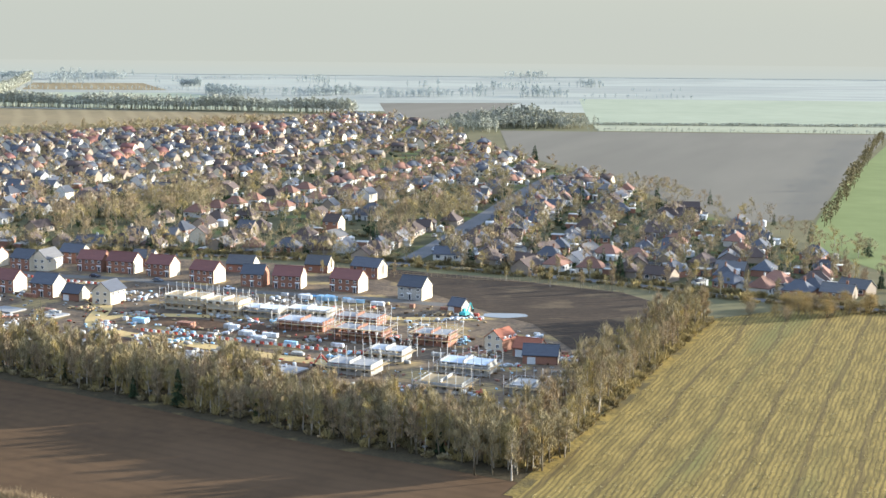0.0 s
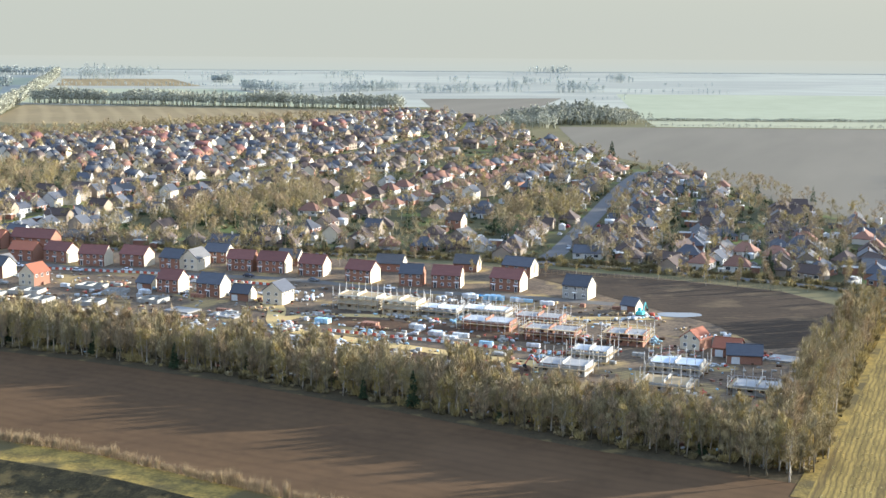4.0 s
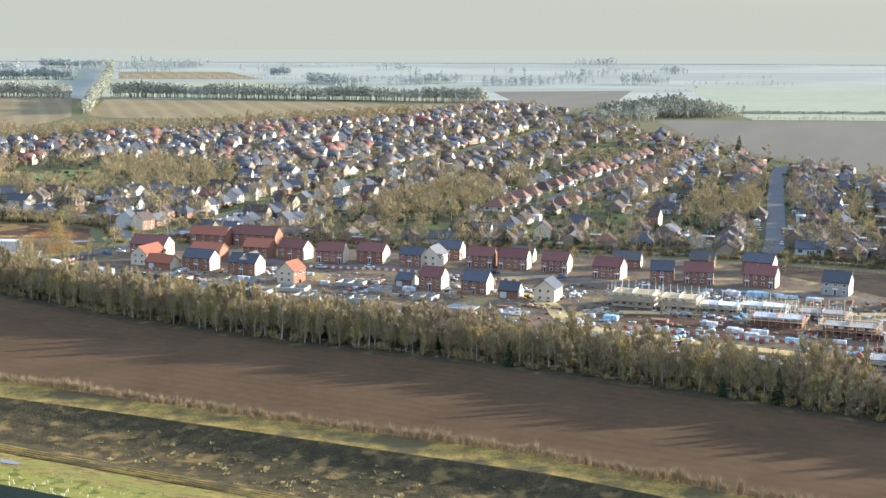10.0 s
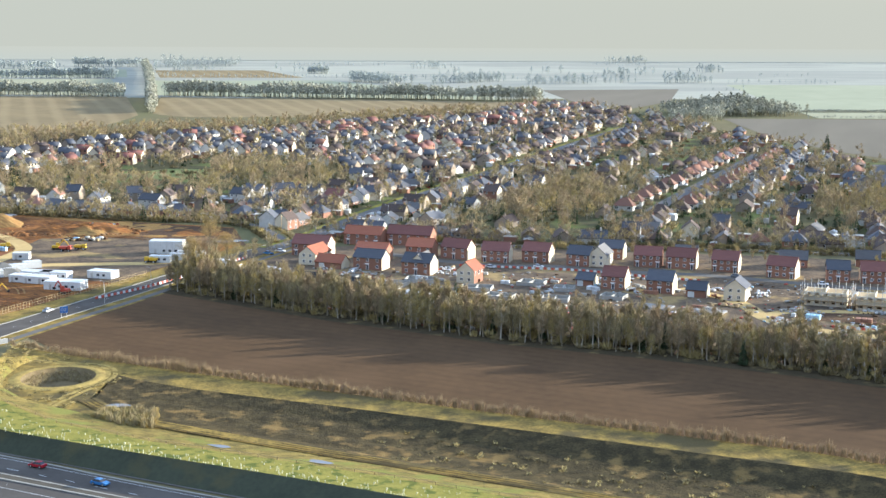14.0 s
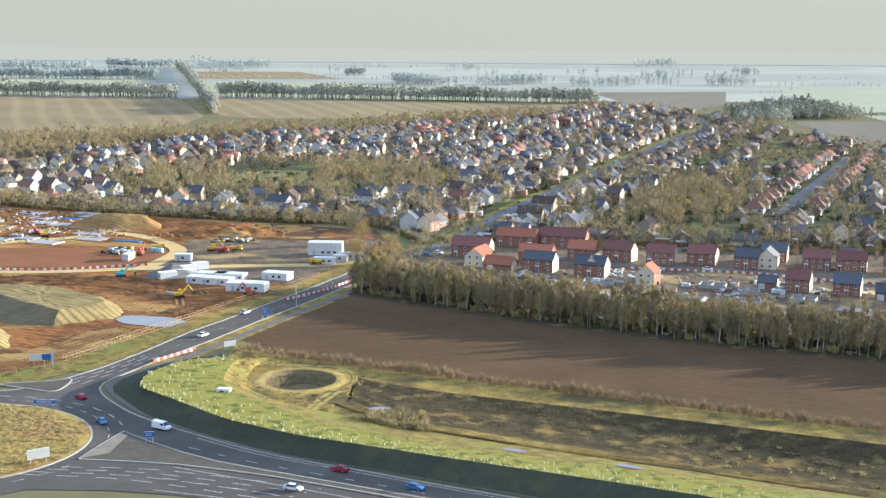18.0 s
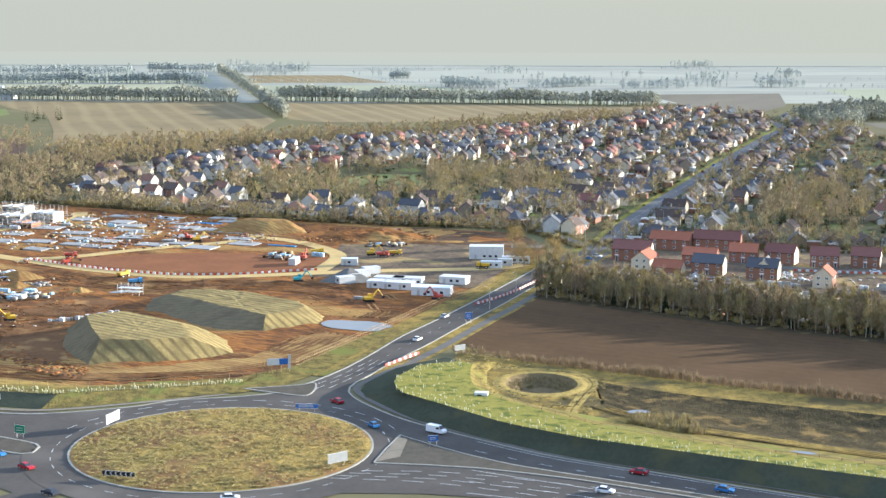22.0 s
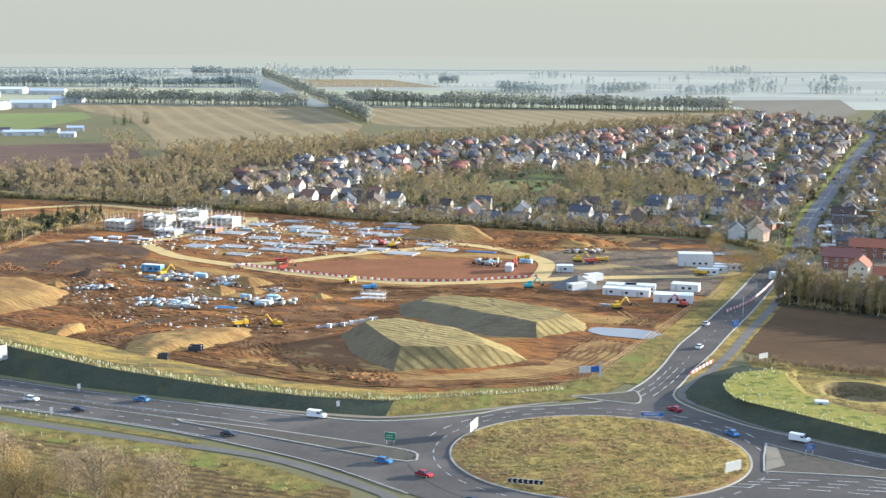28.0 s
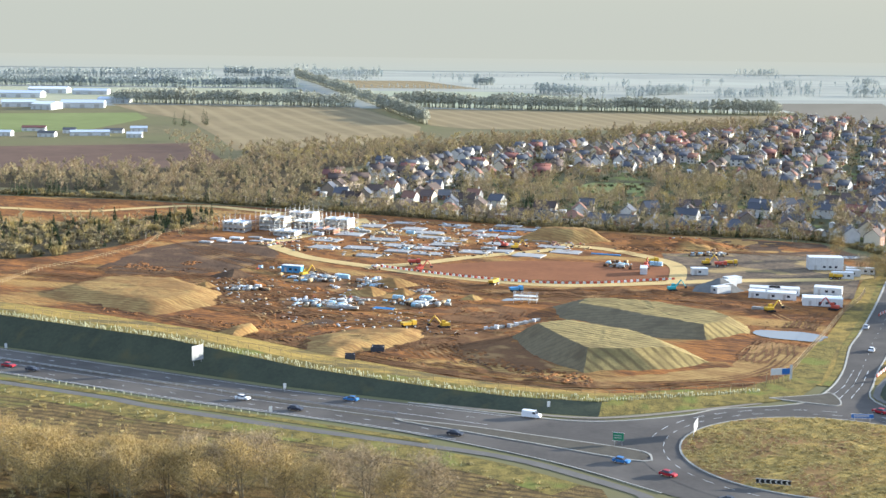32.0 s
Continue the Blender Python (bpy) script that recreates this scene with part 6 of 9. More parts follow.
def conifer(h, w, seed, n=500):
    r = random.Random(seed)
    t, c = Build(), Build()
    t.tube((0, 0, -0.1), (0, 0, h), h * 0.02, 0.03, 6)
    for _ in range(n):
        u = r.random() ** 1.4
        rad = w * (1 - u) ** 0.8 * r.uniform(0.5, 1.05) + 0.1
        a = r.uniform(0, 6.283)
        o = Vector((math.cos(a) * rad * 0.5, math.sin(a) * rad * 0.5, h * (0.08 + 0.9 * u)))
        e = o + Vector((math.cos(a) * rad * 0.6, math.sin(a) * rad * 0.6, -0.15 * rad))
        s = Vector((-math.sin(a), math.cos(a), r.uniform(-0.6, 0.6))) * r.uniform(0.25, 0.55) * h / 10
        c.add([o - s, o + s, e], [(0, 1, 2)])
    return t, c


def shrub(h, w, seed, n=160, tw=0.09):
    r = random.Random(seed)
    c = Build()
    for _ in range(n):
        a, q = r.uniform(0, 6.283), r.random() ** 0.5
        o = Vector((math.cos(a) * w * q * 0.6, math.sin(a) * w * q * 0.6, r.uniform(0, 0.45) * h))
        d = Vector((math.cos(a) * w * 0.5 * q + r.gauss(0, 0.2), math.sin(a) * w * 0.5 * q + r.gauss(0, 0.2), h * r.uniform(0.3, 0.65)))
        s = Vector((r.gauss(0, 1), r.gauss(0, 1), 0.2)).normalized() * tw * r.uniform(0.7, 1.5)
        c.add([o - s, o + s, o + d], [(0, 1, 2)])
    return c


TREES = []
SPEC = [(12, 1.7, 1, BARK, TWIG), (13, 1.5, 2, BARK, TWIG), (11, 1.5, 3, BIRCH, TWIGY), (12.5, 1.8, 4, BARK, TWIGR), (10.5, 1.7, 5, BARK, TWIG), (13.5, 1.6, 6, BIRCH, TWIG), (11.5, 2.0, 8, BARK, TWIGR), (10, 1.6, 9, BIRCH, TWIGY)]
for h, sp, sd, bk, tw in SPEC:
    TREES.append((bare_tree(h, sp, sd, 620, clear=0.3, tw=0.05, limbs=11), bk, tw))
CON = [conifer(11, 2.6, 21), conifer(8, 2.3, 22), conifer(12.5, 2.2, 23)]


def tree_thing(k, x, y, s, a, group):
    (t, c), bk, tw = TREES[k]
    root = thing("tree", "slender leafless tree with " + ("pale birch bark" if bk is BIRCH else "a grey-brown trunk") + (" and golden-yellow twigs" if tw in (TWIGY, TWIGW) else " and fine brown twigs"), "tree", group, pose(x, y, 0.05, 0, 0, math.degrees(a)) @ Matrix.Scale(s, 4))
    for nm, b, m in (("trunk", t, bk), ("crown", c, tw)):
        key = (nm, k)
        if key not in TREE_ME:
            TREE_ME[key] = b.made(nm, m)
        part(nm, TREE_ME[key], root)
    return root


def conifer_thing(k, x, y, s, a, group):
    t, c = CON[k]
    root = thing("conifer", "dark green conifer with drooping branches", "tree", group, pose(x, y, 0.05, 0, 0, math.degrees(a)) @ Matrix.Scale(s, 4))
    for nm, b, m in (("trunk", t, BARK), ("crown", c, FIR)):
        key = (nm, "c", k)
        if key not in TREE_ME:
            TREE_ME[key] = b.made(nm, m)
        part(nm, TREE_ME[key], root)


TREE_ME = {}
TM = [BARK, TWIG, TWIGY, BIRCH, TWIGR, FIR, HEDGE, REED]


def joined(build_t, build_c, bi, ci):
    b = Build()
    if build_t:
        b.add(build_t.v, build_t.f, bi)
    b.add(build_c.v, build_c.f, ci)
    return tri_template(b)


LIGHT, COARSE = [], []
for h, sp, sd, bk, tw in SPEC:
    t, c = bare_tree(h * 0.85, sp * 2.5, sd + 40, 230, clear=0.12, tw=0.15, limbs=5)
    LIGHT.append(joined(t, c, TM.index(bk), TM.index(tw)))
    t, c = bare_tree(h * 0.8, sp * 2.3, sd + 60, 110, clear=0.15, tw=0.26, limbs=2)
    COARSE.append(joined(t, c, TM.index(bk), TM.index(tw)))
for sd in (31, 32):
    t, c = conifer(11 if sd == 31 else 8, 2.5, sd, 240)
    LIGHT.append(joined(t, c, 0, 5))
    t, c = conifer(11 if sd == 31 else 8, 2.5, sd, 80)
    COARSE.append(joined(t, c, 0, 5))
SHR = [joined(None, shrub(2.2, 1.6, 51, 70, 0.15), 0, 6), joined(None, shrub(1.6, 1.3, 52, 70, 0.14), 0, 1), joined(None, shrub(1.5, 0.8, 53, 90, 0.06), 0, 7), joined(None, shrub(2.8, 1.8, 54, 70, 0.15), 0, 2), joined(None, shrub(2.9, 0.8, 55, 60, 0.04), 0, 4), joined(None, shrub(2.2, 0.6, 56, 50, 0.035), 0, 1)]


def belt(line, depth, step, conif=0.015):
    """Places for a belt of trees behind a line."""
    c = smooth_line([q[:2] for q in line], 300)
    L = np.linalg.norm(np.diff(c, axis=0), axis=1).sum()
    out = []
    n = int(L / step)
    c = resample(c, n)
    t = np.gradient(c, axis=0)
    t /= np.linalg.norm(t, axis=1)[:, None]
    rows = max(1, int(depth / step))
    for i in range(n):
        for j in range(rows):
            o = (j + 0.5) * depth / rows + rng.uniform(-1.6, 1.6)
            g = rng.uniform(-1.6, 1.6)
            x, y = c[i][0] - t[i][1] * o + t[i][0] * g, c[i][1] + t[i][0] * o + t[i][1] * g
            k = rng.choice((8, 9, 10)) if rng.random() < conif else rng.randrange(8)
            tall = 0.98 + 0.32 * noise.noise(Vector((x * 0.06, y * 0.06, 4)))
            if noise.noise(Vector((x * 0.09, y * 0.09, 8))) > -0.55:
                out.append((k, x, y, rng.uniform(0.85, 1.14) * tall, rng.uniform(0, 6.28), j))
    return out


BELT_S = [(17.9, 322.4), (-27.6, 348.5), (-72, 381.3), (-123.7, 415.7), (-164.9, 438.6), (-211.3, 460.2), (-270.8, 497.4), (-336, 549.1)]
south = belt(BELT_S[::-1], 22, 3.1)
south_e = belt([(17, 318), (41.1, 373.3), (69.7, 441.2), (96.7, 505.2)], 16, 4.4, 0.0)
front = [p for p in south if p[5] <= 1][::2][:130] + [p for p in south_e if p[5] == 0][:30]
ids = set(map(id, front))
rest = [p for p in south + south_e if id(p) not in ids]
for k, x, y, s, a, j in front:
    if k < 8:
        tree_thing(k, x, y, s, a, "tree belt along the ploughed field")
    else:
        conifer_thing(k - 8, x, y, s * 0.7, a, "tree belt along the ploughed field")
INNER_T = [joined(*bare_tree(h * 1.05, sp, sd + 20, 520, clear=0.22, tw=0.085, limbs=8), TM.index(bk), TM.index(tw)) for h, sp, sd, bk, tw in SPEC] + [joined(t, c, 0, 5) for t, c in CON]
stuff("tree_belt_inner", repeat_mesh("tree_belt_inner", INNER_T, [(k, x, y, 0.05, s, 1, a) for k, x, y, s, a, j in rest], TM), "dense belt of bare winter trees behind the front row", "trees")


def scatter(poly, n, kinds, lo=0.7, hi=1.1, z=0.05, avoid=()):
    x0, x1 = min(p[0] for p in poly), max(p[0] for p in poly)
    y0, y1 = min(p[1] for p in poly), max(p[1] for p in poly)
    out = []
    tries = 0
    while len(out) < n and tries < n * 30:
        tries += 1
        x, y = rng.uniform(x0, x1), rng.uniform(y0, y1)
        if inside(x, y, poly) and not any(near_line(x, y, r, 5.5) for r in avoid):
            s = rng.uniform(lo, hi)
            out.append((rng.choice(kinds), x, y, z, s, rng.uniform(0.85, 1.1), rng.uniform(0, 6.28)))
    return out


# undergrowth of the belts, hedges and reeds
under = []
for line, dep in ((BELT_S, -20), ([(19.7, 326.8), (42.9, 376.6), (70.5, 444.3), (97.7, 505.2)], 12)):
    c = resample(line, 240)
    t = np.gradient(c, axis=0)
    t /= np.linalg.norm(t, axis=1)[:, None]
    for i in range(240):
        for _ in range(6):
            o = rng.uniform(0, dep)
            under.append((rng.choice((0, 1, 1, 3)), c[i][0] - t[i][1] * o, c[i][1] + t[i][0] * o, 0.1, rng.uniform(0.4, 1.15), 1, rng.uniform(0, 6.28)))
stuff("undergrowth", repeat_mesh("undergrowth", SHR, under, TM), "brown brambles and shrubs under the tree belt", "shrubs")
hed = []
lane_h = []
for off_ in (-5.5, 5.5, 6.5):
    for x, y in offset(smooth_line(LANE, 330), off_):
        lane_h.append((rng.choice((0, 0, 1, 3)), x + rng.gauss(0, 0.6), y + rng.gauss(0, 0.6), 0.1, rng.uniform(0.6, 1.5), rng.uniform(0.7, 1.1), rng.uniform(0, 6.28)))
    for x, y in offset(smooth_line(WLANE, 330), off_):
        lane_h.append((rng.choice((0, 0, 1, 3)), x + rng.gauss(0, 0.6), y + rng.gauss(0, 0.6), 0.1, rng.uniform(0.6, 1.5), rng.uniform(0.7, 1.1), rng.uniform(0, 6.28)))
stuff("lane_hedges", repeat_mesh("lane_hedges", SHR, lane_h, TM), "ragged brown hedges along both sides of the lanes", "hedge")
c = resample(HEDGEL, 640)
for i, (x, y) in enumerate(c):
    for _ in range(2):
        hed.append((4, x + rng.uniform(-0.5, 0.5), y + rng.uniform(-0.5, 0.5), 0.1, rng.uniform(0.55, 1.1) * (1.1 + 0.5 * noise.noise(Vector((x * 0.05, y * 0.05, 2)))), rng.uniform(0.8, 1.3), rng.uniform(0, 6.28)))
stuff("hedge_saplings", repeat_mesh("hedge_saplings", SHR, hed, TM), "row of thin young hedge plants along the field", "hedge")
reeds = scatter([(-325.6, 369.2), (-322, 377), (-309, 374), (-307.5, 358), (-317.7, 360.4)], 150, (2, 5), 0.9, 1.6)
for a_, b_, z_ in ((9.4, 10.6, -1.5), (8.2, 9.3, -2.2), (6.8, 7.7, -2.9)):
    reeds += [(5, x + rng.uniform(-0.5, 0.5), y + rng.uniform(-0.5, 0.5), z_, rng.uniform(0.5, 0.9), 1, rng.uniform(0, 6.28)) for x, y, _ in ellipse(-344.7, 412.5, a_, b_, 70)]
stuff("reeds", repeat_mesh("reeds", SHR, reeds, TM), "clump of dry golden reeds beside a small pool", "reeds")

# ---- village trees, woods and far belts ----
vt = scatter(VPOLY, 2000, (0, 1, 3, 4, 6, 3, 2, 7, 0, 1, 4, 3, 8, 9, 9), 0.5, 1.35, avoid=ROADS)
vt += scatter([(-20.4, 647.7), (64.8, 601.5), (122.5, 560.6), (170.3, 543.3), (168.7, 752.6), (128.8, 1006.7), (69, 1172.7), (-32.6, 1006.2)], 120, (0, 1, 3, 4, 6, 2, 7, 0, 1, 8, 9), 0.5, 1.2, avoid=ROADS)
for w, n in zip(WOODS, (150, 330, 40)):
    vt += scatter(w, n, (0, 1, 3, 4, 6, 2, 7, 0, 3, 8), 0.8, 1.25)
lane_trees = belt([(-293, 684.5), (-234.6, 671.9), (-159.6, 657.4), (-76.7, 648.5), (-15.3, 629.8)], 8, 4.4, 0.1) + belt([(9.2, 613), (70.5, 577.4), (124, 536.8)], 6, 10, 0.1) + belt([(-319.3, 719.4), (-390.6, 750.6), (-482.4, 784.2), (-570.4, 832.3), (-706, 885.2)], 10, 4.6, 0.06)
vt += [(min(k, 9), x, y, 0.05, s * 0.85, 1, a) for k, x, y, s, a, j in lane_trees]
vt += scatter([(-328.5, 609.6), (-311.8, 656.2), (-300.5, 684.4), (-291.1, 647.7), (-317.5, 594.6)], 12, (0, 1, 4), 0.6, 0.9)
vt += scatter([(167.3, 533.1), (187.6, 622.6), (175, 752.9), (149.7, 892.1), (128.8, 1030.6), (135.4, 1031), (159.1, 892.6), (187.8, 771.7), (205.9, 623.6), (186.1, 519)], 60, (0, 3, 4, 6, 2, 8), 0.6, 1.0)
vt = [p for p in vt if not (-432 < p[1] < -372 and 892 < p[2] < 996)]
vt = [p for p in vt if not inside(p[1], p[2], GREEN)]
vt.sort(key=lambda p: (p[1] + 250) ** 2 * 0.3 + p[2] ** 2)
for k, x, y, z, s, h, a in vt[:40]:
    (tree_thing if k < 8 else conifer_thing)(k if k < 8 else k - 8, x, y, s, a, "village trees")
conifer_thing(1, 84, 1136, 1.75, 0, "village trees")
stuff("village_trees_far", repeat_mesh("village_trees_far", COARSE, [p for p in vt[40:] if p[2] >= 980 and rng.random() < 0.9], TM), "bare trees and dark conifers over the far half of the village", "trees")
stuff("village_trees", repeat_mesh("village_trees", LIGHT, [p for p in vt[40:] if p[2] < 980], TM), "bare garden trees and dark conifers among the houses", "trees")
woods = scatter([(-675, 1215), (-530, 1300), (-391, 1385), (-200, 1590), (-150, 1600), (-192, 1490), (-340, 1362), (-455, 1240), (-552, 1122), (-600, 1060), (-660, 1070)], 800, (0, 1, 3, 4, 6, 3, 2, 7, 1, 0), 0.8, 1.25)
woods += scatter([(-1000, 960), (-829, 1030), (-668, 1075), (-601, 1066), (-590, 900), (-600, 850), (-690, 905), (-800, 930), (-1000, 900)], 640, (0, 1, 3, 4, 6, 3, 0, 8), 0.8, 1.2)
woods += scatter([(-700, 660), (-640, 720), (-615, 780), (-690, 800), (-760, 760), (-800, 660)], 120, (8, 9, 0, 3, 4, 2), 0.45, 0.85)
woods += scatter([(-790, 880), (-735, 885), (-730, 930), (-790, 940)], 26, (8, 9), 0.9, 1.3)
woods += scatter([(-790, 1490), (-745, 1490), (-735, 1540), (-790, 1530)], 7, (8,), 1.0, 1.6)
woods += scatter([(-700, 1090), (-676, 1215), (-730, 1320), (-760, 1330), (-716, 1200)], 40, (0, 1, 3, 4), 0.7, 1.2)
for nm, poly in (("wood_floor_north", [(-675, 1215), (-530, 1300), (-391, 1385), (-200, 1590), (-150, 1600), (-192, 1490), (-340, 1362), (-455, 1240), (-552, 1122), (-600, 1060), (-660, 1070)]), ("wood_floor_west", [(-1000, 960), (-829, 1030), (-668, 1075), (-601, 1066), (-590, 900), (-600, 850), (-690, 905), (-800, 930), (-1000, 900)])):
    field(nm, poly, LITTER, "dark leaf litter under bare woodland", 0.13)
stuff("west_woods", repeat_mesh("west_woods", COARSE, woods, TM), "band of bare woodland round the village edge", "trees")


def clump(h, w, seed, n=46):
    """A far tree: a short stem and leafless crown of coarse facets."""
    r = random.Random(seed)
    b = Build()
    b.tube((0, 0, 0), (0, 0, h * 0.6), h * 0.03, h * 0.015, 4)
    for _ in range(n):
        a, u = r.uniform(0, 6.283), r.uniform(0.3, 1.0)
        q = w * math.sin(min(1.0, (u - 0.22) * 1.35) * math.pi) ** 0.6 * r.uniform(0.3, 1)
        o = Vector((math.cos(a) * q, math.sin(a) * q, h * u))
        s = Vector((r.gauss(0, 1), r.gauss(0, 1), r.gauss(0, 1))).normalized() * h * 0.07
        e = Vector((r.gauss(0, 1), r.gauss(0, 1), r.gauss(0.6, 1))).normalized() * h * 0.12
        b.add([o - s, o + s, o + e], [(0, 1, 2)])
    return tri_template(b)


CL = [clump(18, 4.5, s) for s in range(61, 66)]


def far_belt(name, line, depth, step, material, label, lo=0.8, hi=1.05, tall=1.0):
    pts = []
    sd = rng.uniform(0, 99)
    c = resample(line, int(np.linalg.norm(np.diff(np.array(line), axis=0), axis=1).sum() / step))
    for x, y in c:
        for j in range(max(1, int(depth / step))):
            px, py = x + rng.uniform(-2, 2) * step / 4, y + (j - depth / step / 2) * step * (1 + noise.noise(Vector((x * 0.011, sd, 0)))) + depth / 2 + rng.uniform(-3, 3)
            if depth > 45 and noise.noise(Vector((px * 0.02, py * 0.02, sd))) < -0.18:
                continue
            pts.append((rng.randrange(5), px, py, 0.0, rng.uniform(lo, hi) * (1 + 0.35 * noise.noise(Vector((px * 0.03, py * 0.03, sd)))), tall, rng.uniform(0, 6.28)))
    return stuff(name, repeat_mesh(name, CL, pts, [material]), label, "trees")


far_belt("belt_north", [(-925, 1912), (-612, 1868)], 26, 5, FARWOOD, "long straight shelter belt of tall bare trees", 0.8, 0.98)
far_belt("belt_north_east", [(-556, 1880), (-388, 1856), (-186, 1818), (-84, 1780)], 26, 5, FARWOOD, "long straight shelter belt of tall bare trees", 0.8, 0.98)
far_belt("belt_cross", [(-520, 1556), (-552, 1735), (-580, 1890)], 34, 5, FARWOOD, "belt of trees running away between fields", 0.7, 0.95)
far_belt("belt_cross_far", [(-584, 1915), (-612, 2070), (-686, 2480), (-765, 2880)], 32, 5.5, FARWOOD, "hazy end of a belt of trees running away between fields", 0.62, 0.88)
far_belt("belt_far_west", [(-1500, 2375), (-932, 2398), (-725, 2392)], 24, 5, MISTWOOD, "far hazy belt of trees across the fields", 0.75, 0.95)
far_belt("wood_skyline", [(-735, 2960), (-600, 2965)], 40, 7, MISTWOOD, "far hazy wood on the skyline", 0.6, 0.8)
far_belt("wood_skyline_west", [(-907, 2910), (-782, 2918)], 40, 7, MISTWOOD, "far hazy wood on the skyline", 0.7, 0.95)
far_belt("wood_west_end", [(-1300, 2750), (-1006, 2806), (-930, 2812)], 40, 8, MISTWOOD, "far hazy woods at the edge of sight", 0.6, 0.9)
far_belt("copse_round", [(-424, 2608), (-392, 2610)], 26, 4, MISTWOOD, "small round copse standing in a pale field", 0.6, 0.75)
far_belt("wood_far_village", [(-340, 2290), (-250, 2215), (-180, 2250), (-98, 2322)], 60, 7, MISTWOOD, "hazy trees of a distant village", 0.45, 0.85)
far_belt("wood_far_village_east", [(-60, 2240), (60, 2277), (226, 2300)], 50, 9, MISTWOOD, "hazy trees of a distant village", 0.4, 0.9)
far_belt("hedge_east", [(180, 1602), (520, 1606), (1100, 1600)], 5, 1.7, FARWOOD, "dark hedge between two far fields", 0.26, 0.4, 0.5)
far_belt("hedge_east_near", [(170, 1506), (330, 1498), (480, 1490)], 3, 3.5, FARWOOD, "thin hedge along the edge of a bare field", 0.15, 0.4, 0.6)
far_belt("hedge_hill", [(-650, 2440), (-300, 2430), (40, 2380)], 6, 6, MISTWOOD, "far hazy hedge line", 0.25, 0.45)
dw = []
for _ in range(330):
    a, q = rng.uniform(0, 6.283), rng.random() ** 0.5
    x, y = 100 + 72 * q * math.cos(a) + rng.gauss(0, 8), 1575 + 52 * q * math.sin(a) + rng.gauss(0, 8)
    dw.append((rng.randrange(5), x, y, 0.0, (0.6 + 0.6 * (1 - q)) * rng.uniform(0.7, 1.2), 1, rng.uniform(0, 6.28)))
stuff("wood_dark_east", repeat_mesh("wood_dark_east", CL, dw, [HAZEWOOD]), "dark wood of pines and bare trees on the village edge", "trees")
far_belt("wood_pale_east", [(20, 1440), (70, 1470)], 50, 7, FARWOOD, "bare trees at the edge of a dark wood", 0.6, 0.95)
far_belt("hedge_lane_east", [(206.6, 759.2), (270.7, 936.9), (315.9, 1065.1), (392.8, 1275.1), (443.8, 1411.7)], 10, 7, HEDGE, "bare hedgerow trees along a lane", 0.35, 0.6)

fh = []
for _ in range(16):
    x, y = rng.uniform(-1500, 500), rng.uniform(2000, 3200)
    a, ln = rng.choice((0.05, -0.1, 0.15, 1.2, 1.0)) + rng.gauss(0, 0.1), rng.uniform(60, 260)
    for i in range(int(ln / 8)):
        if rng.random() < 0.8:
            fh.append((rng.randrange(5), x + math.cos(a) * 8 * i + rng.gauss(0, 2), y + math.sin(a) * 8 * i + rng.gauss(0, 3), 0.0, rng.uniform(0.2, 0.55), rng.uniform(0.5, 1), rng.uniform(0, 6.28)))
for _ in range(14):
    x, y, n_ = rng.uniform(-1500, 500), rng.uniform(2450, 3300), rng.randrange(6, 30)
    for i in range(n_):
        fh.append((rng.randrange(5), x + rng.gauss(0, 24), y + rng.gauss(0, 12), 0.0, rng.uniform(0.4, 0.9), 1, rng.uniform(0, 6.28)))
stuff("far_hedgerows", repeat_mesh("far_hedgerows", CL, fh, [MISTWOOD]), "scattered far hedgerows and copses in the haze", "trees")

# ---- vehicles ----
def paint(name, c, rough=0.35):
    return mat("car_paint_" + name, c, tuple(v * 0.92 for v in c), 3.0, rough, world_space=False)


CARP = {"white": paint("white", (0.75, 0.76, 0.77)), "silver": paint("silver", (0.45, 0.47, 0.5)), "blue": paint("blue", (0.03, 0.16, 0.38)), "red": paint("red", (0.35, 0.02, 0.03)), "dark": paint("dark", (0.03, 0.035, 0.05)), "grey": paint("grey", (0.16, 0.17, 0.18))}


def wheel_mesh(r=0.33, w=0.22):
    return Build().tube((0, -w / 2, 0), (0, w / 2, 0), r, r, 12).tube((0, -w / 2 - 0.01, 0), (0, w / 2 + 0.01, 0), r * 0.6, r * 0.6, 8, 1).made("wheel", [DARKM, STEEL])


WHEEL = wheel_mesh()
WHEEL_BIG = wheel_mesh(0.6, 0.4)


def profile(pts, w, taper=0.0):
    """A side outline (x, z) pulled to width w; taper narrows the top."""
    b = Build()
    z0, z1 = min(p[1] for p in pts), max(p[1] for p in pts)
    n = len(pts)
    v = []
    for s in (-1, 1):
        v += [(x, s * (w / 2 - taper * (z - z0) / (z1 - z0)), z) for x, z in pts]
    b.add(v, [tuple(range(n)), tuple(range(2 * n - 1, n - 1, -1))] + [(i, n + i, n + (i + 1) % n, (i + 1) % n) for i in range(n)])
    return b


CAR_BODY = [(-2.1, 0.3), (2.1, 0.3), (2.15, 0.6), (2.0, 0.78), (1.05, 0.92), (-1.75, 0.95), (-2.1, 0.9), (-2.15, 0.55)]
CAR_GLASS = [(-1.7, 0.94), (1.05, 0.91), (0.35, 1.38), (-1.15, 1.42)]
VAN_BODY = [(-2.6, 0.35), (2.6, 0.35), (2.65, 0.8), (2.4, 1.05), (1.75, 1.2), (1.15, 2.0), (-2.55, 2.05), (-2.62, 1.2)]
KIT = {}


